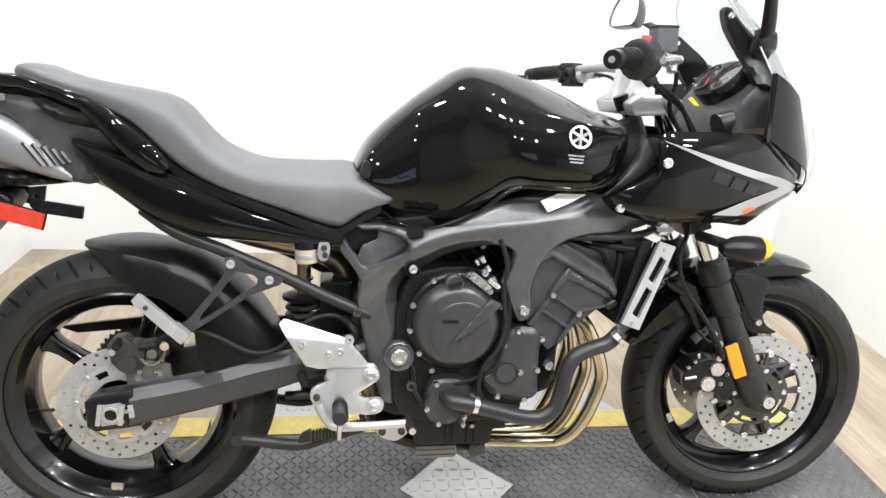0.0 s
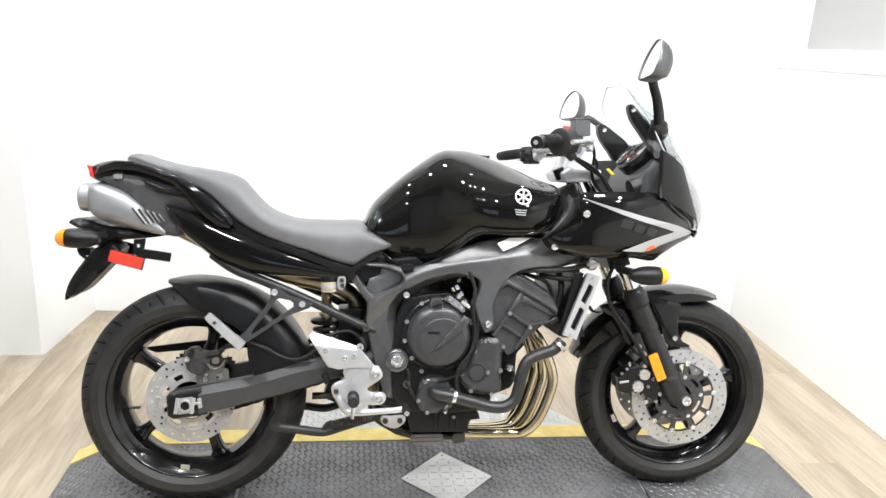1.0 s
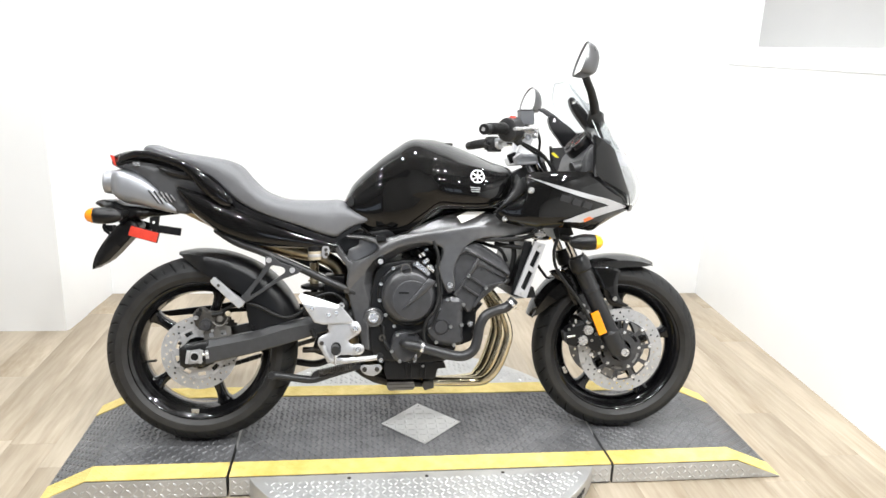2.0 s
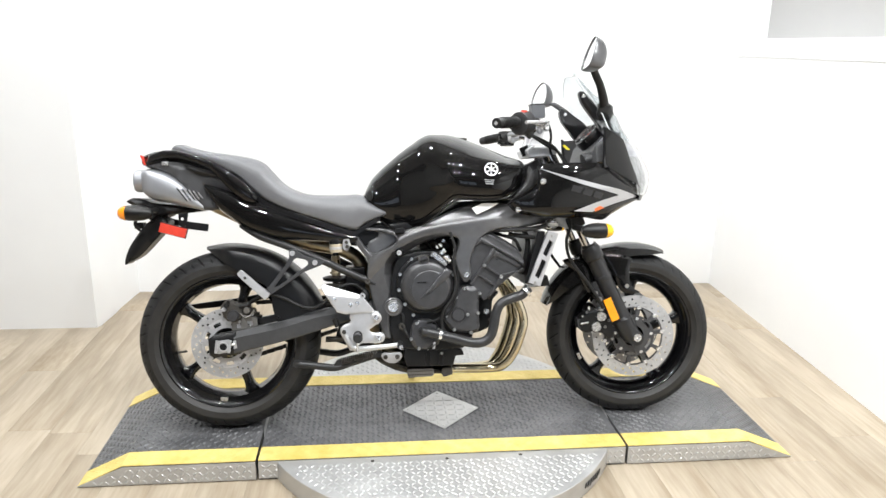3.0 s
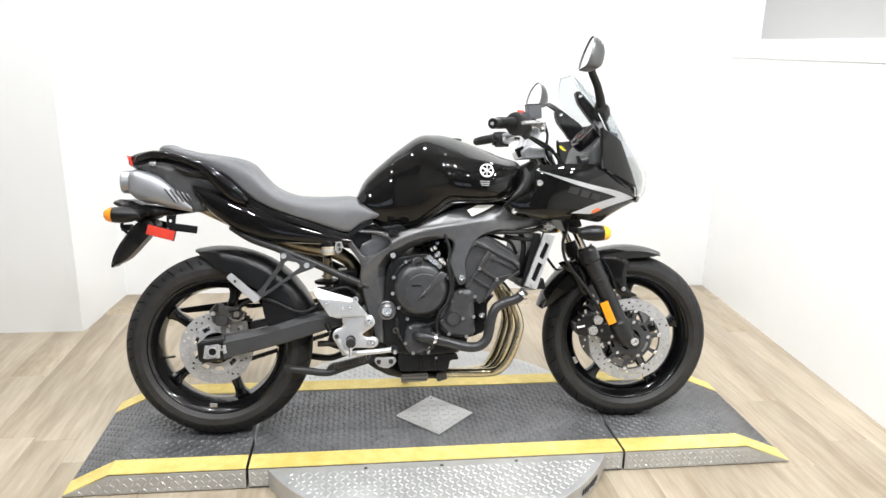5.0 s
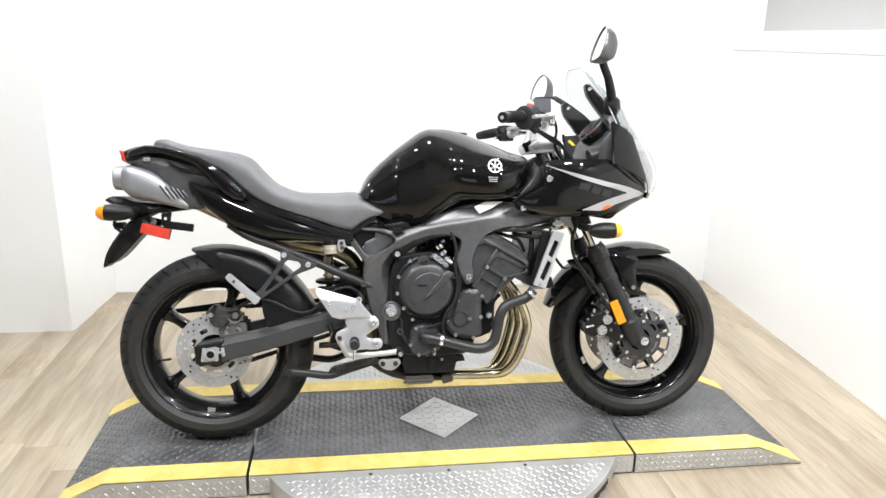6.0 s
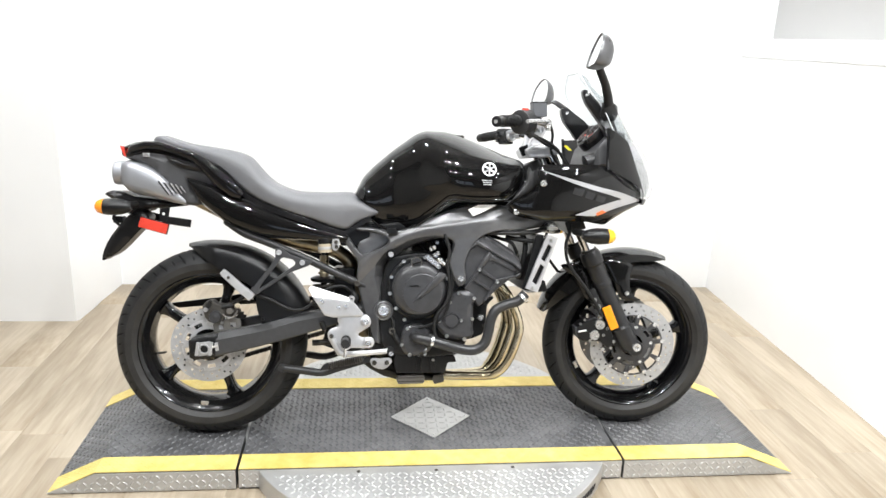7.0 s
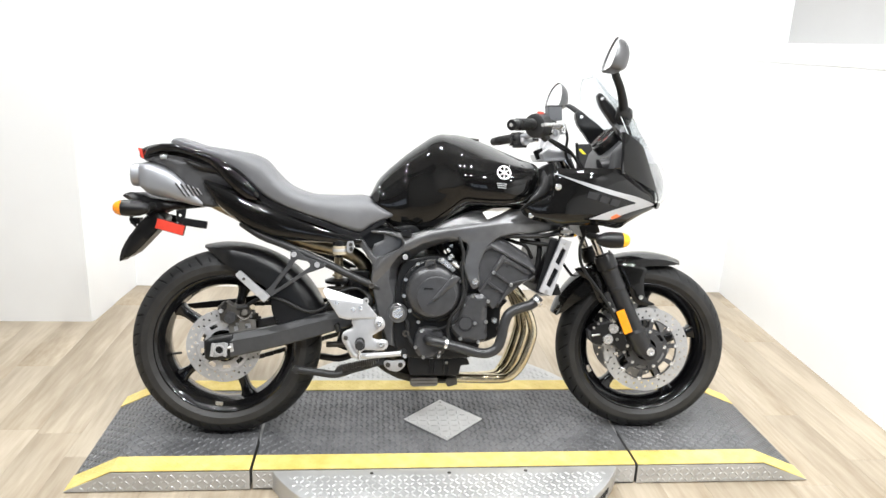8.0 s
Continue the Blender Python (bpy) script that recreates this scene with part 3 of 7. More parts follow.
def brake_disc(parent, x, z, y, r1, r0, rows, count, carrier, arms, phase=0.0, inner=0.56, outer=0.93, gap=0.11, eye=0.42, rivet=0.0095, studs=0):
    """A drilled steel ring on a carrier with arms."""
    n = 72
    def circle(cx, cz, r, k, ph=0.0):
        return [(cx + r * math.cos(2 * math.pi * j / k + ph), cz + r * math.sin(2 * math.pi * j / k + ph)) for j in range(k)]
    holes = [circle(x, z, r0, 48)]
    for k in range(count):
        a = 2 * math.pi * k / count + phase
        rr = r0 + (r1 - r0) * rows[k % len(rows)]
        holes.append(circle(x + rr * math.cos(a), z + rr * math.sin(a), 0.0041, 8))
    d = part("brake_disc", prism(circle(x, z, r1, n), y - 0.0025, y + 0.0025, 0.0, holes), DISC, parent, "drilled steel brake disc")
    win = []
    for k in range(arms):
        a0, a1 = 2 * math.pi * (k + gap) / arms + phase, 2 * math.pi * (k + 1 - gap) / arms + phase
        ri, ro = r0 * inner, r0 * outer
        mid = [a0 + (a1 - a0) * t / 5 for t in range(6)]
        win.append([(x + ro * math.cos(a), z + ro * math.sin(a)) for a in mid] + [(x + ri * math.cos(a), z + ri * math.sin(a)) for a in reversed(mid)])
    for k in range(studs):
        a0, a1 = 2 * math.pi * (k + 0.25) / studs + phase, 2 * math.pi * (k + 0.75) / studs + phase
        mid = [a0 + (a1 - a0) * t / 5 for t in range(6)]
        win.append([(x + r0 * 0.66 * math.cos(a), z + r0 * 0.66 * math.sin(a)) for a in mid] + [(x + r0 * 0.56 * math.cos(a), z + r0 * 0.56 * math.sin(a)) for a in reversed(mid)])
    win.append(circle(x, z, r0 * eye, 24))
    part("disc_carrier", prism(circle(x, z, r0 + 0.002, 48), y - 0.0045, y + 0.0015, 0.0, win), carrier, parent)
    for k in range(arms):
        a = 2 * math.pi * k / arms + phase
        bolt(parent, x + r0 * math.cos(a), y - 0.004, z + r0 * math.sin(a), rivet, ALU if studs else DISC, 0.004, "rivet")
    for k in range(studs):
        a = 2 * math.pi * k / studs + phase
        bolt(parent, x + r0 * 0.61 * math.cos(a), y - 0.004, z + r0 * 0.61 * math.sin(a), 0.0068, ALU, 0.006)
    return d


RX, RZ, FX, FZ = -0.720, 0.311, 0.726, 0.303
# the fork stands turned a little to the right
STEER = Matrix.Translation((0.375, 0, 0.95)) @ Matrix.Rotation(radians(-4.5), 4, Vector((-0.42, 0, 0.907))) @ Matrix.Translation((-0.375 - 0.001, 0.013, -0.95))
rear = wheel("rear_wheel", RX, RZ, 0.311, 0.082, 62, 0.070, 74, 54, "gloss black five-spoke rear wheel")
brake_disc(rear, RX, RZ, -0.090, 0.120, 0.083, (0.2, 0.5, 0.8, 0.35, 0.65), 46, CAST, 9, 0.3, 0.76, 0.92, 0.24, 0.64, 0.0060)
front = wheel("front_wheel", FX, FZ, 0.302, 0.061, 66, 0.047, 15, 44, "gloss black five-spoke front wheel")
brake_disc(front, FX, FZ, -0.083, 0.149, 0.106, (0.18, 0.5, 0.82, 0.34, 0.66), 60, ENGINE2, 10, 0.15, 0.72, 0.98, 0.13, 0.36, 0.0080, 5)
brake_disc(front, FX, FZ, 0.083, 0.149, 0.106, (0.18, 0.5, 0.82, 0.34, 0.66), 40, ENGINE, 10, 0.15, 0.76)

# chain drive on the left
teeth = []
for k in range(92):
    a = 2 * math.pi * k / 92
    r = 0.112 if k % 2 else 0.104
    teeth.append((RX + r * math.cos(a), RZ + r * math.sin(a)))
part("sprocket", prism(teeth, 0.100, 0.107, 0.0, [[(RX + 0.07 * math.cos(t), RZ + 0.07 * math.sin(t)) for t in (2 * math.pi * j / 30 for j in range(30))]]), DARK_METAL, rear)
links = []
for z0, z1 in ((RZ - 0.106, 0.385), (RZ + 0.106, 0.452)):
    for k in range(40):
        t = (k + 0.5) / 40
        links.append(moved(box(-0.0078, 0.0078, -0.008 + 0.004 * (k % 2), 0.008 - 0.004 * (k % 2), -0.0075, 0.0075, 0.0015),
                           pose(RX + t * (0.60), 0.103, z0 + t * (z1 - z0), 0, -math.degrees(math.atan2(z1 - z0, 0.60)), 0)))
part("chain", merged(*links), DARK_METAL, bike, "oily roller chain")["kind"] = "stuff"

# swingarm
end_line = [(-0.775, 0.333), (-0.760, 0.343), (-0.725, 0.350), (-0.686, 0.357), (-0.668, 0.282), (-0.757, 0.270), (-0.772, 0.280)]
arm_at = keyed([(-0.690, 0.283, 0.356, 0.140), (-0.534, 0.320, 0.388, 0.140), (-0.420, 0.352, 0.420, 0.140), (-0.345, 0.375, 0.434, 0.139), (-0.25, 0.395, 0.452, 0.128), (-0.155, 0.408, 0.466, 0.114)])


def swing_arm(s):
    """A box-section arm with a chamfer along its upper edge."""
    rings = []
    for x in np.linspace(-0.690, -0.155, 24):
        zb, zt, w = arm_at(x)
        rings.append([(x, s * y, z) for y, z in ((w - 0.004, zb), (w, zb + 0.005), (w, zt - 0.020), (w - 0.020, zt - 0.001), (w - 0.045, zt), (w - 0.050, zt - 0.004), (w - 0.050, zb))])
    return loft(rings)


swing = part("swingarm", swing_arm(-1), SWING, bike, "dark grey box-section swingarm", 12)
part("swingarm_end", pillow(end_line, lambda x, z: -0.137, 0.045, 0.005, 0.012, smooth=0), ENGINE, swing)
part("swingarm_left", swing_arm(1), SWING, swing, "", 12)
part("swingarm_left_end", pillow(end_line, lambda x, z: 0.137, -0.045, 0.005, 0.012, smooth=0), ENGINE, swing)
part("cross_tube", rod((-0.30, -0.10, 0.412), (-0.30, 0.10, 0.412), 0.03, 20), FRAME_PAINT, swing)
part("pivot_tube", rod((-0.157, -0.12, 0.436), (-0.157, 0.12, 0.436), 0.03, 20), FRAME_PAINT, swing)
ab = part("axle_block", prism([(-0.750, 0.327), (-0.706, 0.333), (-0.700, 0.290), (-0.743, 0.284)], -0.1400, -0.135, 0.001,
                         [[(RX - 0.005 + 0.0125 * math.cos(t), RZ - 0.003 + 0.0125 * math.sin(t)) for t in (2 * math.pi * j / 14 for j in range(14))]]), DISC, swing, "grey cast axle block")
for x in (-0.7465, -0.7045):
    part("block_rail", moved(box(-0.0045, 0.0045, -0.1450, -0.137, -0.0215, 0.0215, 0.001), pose(x, 0, 0.3085, 0, 8, 0)), CAST, ab)
part("axle_ring", lathe([(0.0125, -0.137), (0.0125, -0.1435), (0.0165, -0.1435), (0.0175, -0.137)], RX - 0.005, RZ - 0.003, 24), CAST, ab)
part("axle", lathe([(0, -0.136), (0.010, -0.136), (0.0105, -0.12), (0.0105, 0.14), (0, 0.14)], RX - 0.003, RZ - 0.003, 20), DARK_METAL, swing)
part("adjuster", rod((-0.700, -0.139, 0.314), (-0.683, -0.139, 0.317), 0.004, 10), ZINC, swing)
part("adjuster_plate", prism([(-0.693, 0.328), (-0.683, 0.330), (-0.679, 0.303), (-0.690, 0.301)], -0.1415, -0.136, 0.001), CAST, swing)

# rear caliper and its hose
cal = part("rear_caliper", merged(prism([(-0.738, 0.440), (-0.726, 0.456), (-0.704, 0.460), (-0.690, 0.448), (-0.668, 0.446), (-0.662, 0.432), (-0.668, 0.398), (-0.690, 0.384), (-0.716, 0.388), (-0.730, 0.404), (-0.734, 0.422)], -0.108, -0.066, 0.007),
                                  prism([(-0.672, 0.446), (-0.650, 0.450), (-0.628, 0.436), (-0.622, 0.414), (-0.640, 0.404), (-0.668, 0.408)], -0.102, -0.072, 0.006)), DARK_METAL, bike, "grimy grey rear brake caliper", 30)
part("piston_cap", lathe([(0, -0.126), (0.004, -0.126), (0.006, -0.1245), (0.017, -0.1245), (0.0195, -0.121), (0.0195, -0.10)], -0.695, 0.408, 28), ENGINE2, cal)
part("bleed_screw", merged(rod((-0.716, -0.116, 0.446), (-0.708, -0.120, 0.460), 0.0055, 10, 0.001), rod((-0.716, -0.122, 0.444), (-0.716, -0.10, 0.444), 0.0085, 14, 0.002)), RUBBER, cal)
part("slide_pin", rod((-0.650, -0.116, 0.426), (-0.650, -0.095, 0.426), 0.0105, 14, 0.002), CATBOX, cal)
part("pin_boot", rod((-0.676, -0.108, 0.438), (-0.640, -0.108, 0.444), 0.0075, 12, 0.002), RUBBER, cal)
part("pad_spring", tube([(-0.672, -0.112, 0.416), (-0.655, -0.114, 0.402), (-0.636, -0.112, 0.410), (-0.625, -0.110, 0.428)], 0.003, 8, 4), CATBOX, cal)
part("pad_plate", prism([(-0.722, 0.396), (-0.708, 0.400), (-0.700, 0.386), (-0.708, 0.372), (-0.722, 0.378)], -0.104, -0.094, 0.001), DISC, cal)
part("bracket_face", prism([(-0.706, 0.390), (-0.666, 0.396), (-0.644, 0.404), (-0.618, 0.398), (-0.614, 0.356), (-0.66, 0.350), (-0.702, 0.352)], -0.100, -0.092, 0.002, [[(-0.688, 0.376), (-0.676, 0.380), (-0.672, 0.364), (-0.686, 0.362)], [(-0.652, 0.386), (-0.634, 0.388), (-0.632, 0.372), (-0.650, 0.370)]]), CATBOX, cal, "dull grey caliper bracket")
bolt(cal, -0.725, -0.110, 0.430, 0.0075, CAST, 0.008)
bolt(cal, -0.674, -0.113, 0.388, 0.005, ZINC, 0.004)
bolt(cal, -0.632, -0.105, 0.412, 0.005, ZINC, 0.004)
part("brake_line_union", rod((-0.628, -0.106, 0.440), (-0.622, -0.128, 0.446), 0.0085, 12, 0.002), RES, cal)
part("brake_hose", tube([(-0.650, -0.105, 0.440), (-0.625, -0.11, 0.462), (-0.575, -0.122, 0.480), (-0.52, -0.130, 0.466), (-0.482, -0.132, 0.446), (-0.449, -0.132, 0.434), (-0.415, -0.132, 0.437), (-0.382, -0.13, 0.457), (-0.342, -0.128, 0.499), (-0.291, -0.125, 0.511), (-0.262, -0.12, 0.493)], 0.0052), RUBBER, bike)

# rear hugger
hug = keyed([(16, 0.340, 0.20), (24, 0.342, 0.187), (38, 0.341, 0.198), (51, 0.340, 0.232), (66, 0.337, 0.243), (78, 0.336, 0.25), (92, 0.336, 0.280), (99, 0.335, 0.306), (103.5, 0.334, 0.328)])
rings = []
for k in range(34):
    a = 16 + (103.5 - 16) * k / 33
    ro, rl = hug(a)
    ca, sa = math.cos(radians(a)), math.sin(radians(a))
    prof = []
    for j in range(19):
        u = 2 * j / 18 - 1
        y = 0.112 * math.copysign(min(1, abs(u) * 1.7) ** 0.8, u)
        d = max(0.0, abs(u) - 0.42) / 0.58
        r = ro - (ro - rl) * d ** 1.25 - 0.008 * min(1, abs(u) / 0.42) ** 2 * (1 - d)
        if a > 85:
            y *= 1 - 0.8 * ((a - 85) / 18.5) ** 1.6
        prof.append((RX + r * ca, y, RZ + r * sa))
    rings.append(prof)
hugger = part("rear_hugger", shell(rings, 0.004), SATIN, bike, "satin black plastic rear hugger")
part("chain_guard", prism([(-0.90, 0.415), (-0.80, 0.428), (-0.70, 0.440), (-0.55, 0.47), (-0.55, 0.45), (-0.72, 0.412), (-0.86, 0.400)], 0.105, 0.118, 0.002), SATIN, bike)
bolt(hugger, -0.545, -0.118, 0.400, 0.006, ENGINE)

# shock absorber
SX = -0.355
shock = part("shock_absorber", rod((SX, 0.0, 0.38), (SX, 0.0, 0.62), 0.011, 16), DARK_METAL, bike, "rear shock absorber with a gold body")
part("spring", tube([(SX + 0.034 * math.cos(t * 0.7), 0.034 * math.sin(t * 0.7), 0.40 + t * 0.0019) for t in range(58)], 0.0062, 8, 2), DARK_METAL, shock)
part("spring_perch", moved(lathe([(0, 0), (0.040, 0.0), (0.046, 0.004), (0.046, 0.012), (0.030, 0.018), (0, 0.018)], n=32), pose(SX, 0.0, 0.510, 90)), SATIN, shock)
part("shock_body", rod((SX, 0.0, 0.525), (SX, 0.0, 0.600), 0.0155, 20, 0.003), BRASS, shock, "gold anodised shock body")
for z in (0.535, 0.556):
    part("shock_collar", rod((SX, 0.0, z), (SX, 0.0, z + 0.007), 0.021, 20, 0.002), BRASS, shock)

# subframe
sub = part("subframe", tube([(-0.665, -0.085, 0.715), (-0.60, -0.110, 0.676), (-0.52, -0.116, 0.646), (-0.393, -0.122, 0.592), (-0.30, -0.126, 0.548), (-0.215, -0.130, 0.512)], 0.0125, 12, 4), GREY_PLASTIC, bike, "dark grey steel tube subframe")
part("subframe_left", tube([(-0.665, 0.085, 0.715), (-0.60, 0.110, 0.676), (-0.52, 0.116, 0.646), (-0.393, 0.122, 0.592), (-0.30, 0.126, 0.548), (-0.215, 0.130, 0.512)], 0.0125, 12, 4), GREY_PLASTIC, sub)
part("upper_rail", tube([(-0.80, -0.085, 0.80), (-0.60, -0.10, 0.735), (-0.42, -0.11, 0.675), (-0.28, -0.12, 0.665)], 0.014, 10, 3), GREY_PLASTIC, sub)
part("upper_rail_left", tube([(-0.80, 0.085, 0.80), (-0.60, 0.10, 0.735), (-0.42, 0.11, 0.675), (-0.28, 0.12, 0.665)], 0.014, 10, 3), GREY_PLASTIC, sub)
bolt(sub, -0.243, -0.138, 0.522, 0.010, DARK_METAL, 0.008)
# passenger peg hanger
hang = [(-0.503, 0.632), (-0.482, 0.632), (-0.455, 0.612), (-0.418, 0.600), (-0.388, 0.590), (-0.398, 0.578), (-0.455, 0.556), (-0.555, 0.488), (-0.575, 0.476), (-0.590, 0.480), (-0.596, 0.490), (-0.570, 0.510), (-0.520, 0.575), (-0.503, 0.605)]
window = [(-0.488, 0.598), (-0.479, 0.604), (-0.450, 0.598), (-0.441, 0.590), (-0.442, 0.580), (-0.456, 0.570), (-0.530, 0.517), (-0.552, 0.504), (-0.549, 0.514), (-0.510, 0.566), (-0.493, 0.588)]
hanger = part("peg_hanger", prism(hang, -0.142, -0.130, 0.002, [window]), SWING, bike, "dark grey forked passenger peg hanger")
bolt(hanger, -0.492, -0.143, 0.620, 0.009, CAST)
bolt(hanger, -0.418, -0.143, 0.588, 0.009, CAST)
peg_dir = math.degrees(math.atan2(0.070, -0.075))
ppeg = part("passenger_peg", moved(bevelled(loft([[(d, v * w, u * w) for u, v in ((-1, -0.75), (1, -0.75), (1, 0.75), (-1, 0.75))] for d, w in ((-0.004, 0.0105), (0.0, 0.0122), (0.086, 0.0108), (0.094, 0.0085))]), 0.0022), pose(-0.592, -0.185, 0.500, 0, -peg_dir, 0)), CAST, hanger, "folded bright aluminium passenger peg", 30)
part("peg_knuckle", moved(box(-0.030, 0.004, -0.012, 0.012, -0.0125, 0.0125, 0.003), pose(-0.592, -0.180, 0.500, 0, -peg_dir, 0)), CAST, ppeg)
part("peg_bolt", moved(lathe([(0, -0.003), (0.004, -0.003), (0.005, 0.0), (0.005, 0.004)], n=12), pose(-0.640, -0.1945, 0.545)), DARK_METAL, ppeg)
bolt(hanger, -0.578, -0.155, 0.482, 0.011, ALU, 0.008)

# heat-tinted exhaust pipe that rises to the silencer, and its wrap
part("exhaust_rise", tube([(-0.10, 0.03, 0.205), (-0.19, 0.03, 0.27), (-0.235, 0.03, 0.40), (-0.250, 0.03, 0.490), (-0.256, 0.03, 0.535), (-0.272, 0.03, 0.578), (-0.302, 0.028, 0.604), (-0.345, 0.025, 0.622), (-0.47, 0.02, 0.650), (-0.60, 0.0, 0.702), (-0.78, -0.02, 0.79)], 0.025, 16, 5), BRASS, bike, "brown heat-tinted exhaust pipe")
reserve = part("brake_fluid_bottle", rod((-0.345, -0.118, 0.620), (-0.347, -0.118, 0.650), 0.0235, 20, 0.004), RES, bike, "yellowed brake fluid bottle")
part("cap", rod((-0.347, -0.118, 0.648), (-0.348, -0.118, 0.668), 0.0235, 20, 0.003), SATIN, reserve)
part("band", rod((-0.3455, -0.118, 0.630), (-0.346, -0.118, 0.640), 0.0248, 20, 0.002), DISC, reserve, "grey metal band")
part("bracket", prism([(-0.325, 0.640), (-0.322, 0.665), (-0.308, 0.672), (-0.300, 0.655), (-0.306, 0.630), (-0.318, 0.628)], -0.140, -0.132, 0.002, smooth=2), DISC, reserve)
bolt(reserve, -0.312, -0.141, 0.655, 0.006, DARK_METAL)
bolt(reserve, -0.310, -0.141, 0.640, 0.006, DARK_METAL)

# ---- seat and tail ----
seat_rows = [(-0.895, 0.966, 0.974, 0.055), (-0.885, 0.957, 0.983, 0.075), (-0.860, 0.948, 0.986, 0.092), (-0.834, 0.940, 0.978, 0.098), (-0.782, 0.923, 0.964, 0.104), (-0.715, 0.898, 0.954, 0.110), (-0.665, 0.866, 0.947, 0.114),
             (-0.630, 0.830, 0.940, 0.118), (-0.597, 0.800, 0.924, 0.122), (-0.567, 0.783, 0.890, 0.128), (-0.533, 0.768, 0.855, 0.136), (-0.478, 0.748, 0.826, 0.145), (-0.388, 0.718, 0.814, 0.148),
             (-0.310, 0.690, 0.815, 0.142), (-0.282, 0.684, 0.817, 0.138), (-0.250, 0.707, 0.811, 0.138), (-0.215, 0.729, 0.785, 0.136), (-0.190, 0.740, 0.767, 0.131), (-0.180, 0.745, 0.761, 0.124), (-0.174, 0.750, 0.756, 0.112)]
seat_at = keyed(seat_rows)
rings = []
for k in range(72):
    x = -0.895 + (0.895 - 0.174) * k / 71
    zb, zt, w = seat_at(x)
    ring = []
    for j in range(28):
        t = 2 * math.pi * j / 28
        c, s = math.cos(t), math.sin(t)
        y = w * math.copysign(abs(c) ** 0.55, c)
        zz = (zb + zt) / 2 + (zt - zb) / 2 * math.copysign(abs(s) ** (0.75 if s > 0 else 0.35), s)
        ring.append((x, y, zz))
    rings.append(ring)
seat = part("seat", loft(rings), SEAT, bike, "stepped grey-black vinyl dual seat", 60)
for s in (-1, 1):
    # a black strip paints in the dark gap between seat and tail cover
    strip_top = [(x, seat_at(x)[0] + 0.006) for x in np.linspace(-0.80, -0.20, 22)]
    low_ = [(x, seat_at(x)[0] - (0.014 if x < -0.30 else 0.010)) for x in np.linspace(-0.20, -0.80, 22)]
    part("seat_gap_strip", pillow(strip_top + low_, lambda x, z: s * (seat_at(x)[2] - 0.006), -s * 0.02, 0.003, 0.03, smooth=0), SATIN, seat, "black strip standing in for the shaded gap under the seat")


def cover_strip(name, low, high, depth, mat, parent, label="", inward=0.03, bulge=0.012, cols=36, thick=0.004, side=-1):
    """A smooth side cover between a lower and an upper line of (x, z); depth(x) is how far out it stands."""
    L, H = [(p[0], p[1]) for p in curve([(a, b, 0) for a, b in low], 8)], [(p[0], p[1]) for p in curve([(a, b, 0) for a, b in high], 8)]
    def along(line, t):
        q = np.array(line)
        d = np.concatenate([[0], np.cumsum(np.linalg.norm(np.diff(q, axis=0), axis=1))])
        return np.array([np.interp(t * d[-1], d, q[:, 0]), np.interp(t * d[-1], d, q[:, 1])])
    rings = []
    for i in range(cols + 1):
        a, b = along(L, i / cols), along(H, i / cols)
        ring = []
        for j in range(15):
            v = j / 14
            p = a + (b - a) * v
            y = depth(p[0], p[1]) + bulge * math.sin(math.pi * v) - inward * (max(0, 0.18 - v) / 0.18) ** 2 - inward * 0.6 * (max(0, v - 0.8) / 0.2) ** 2
            ring.append((p[0], side * y, p[1]))
        rings.append(ring)
    return part(name, shell(rings, thick * -side), mat, parent, label, 60)


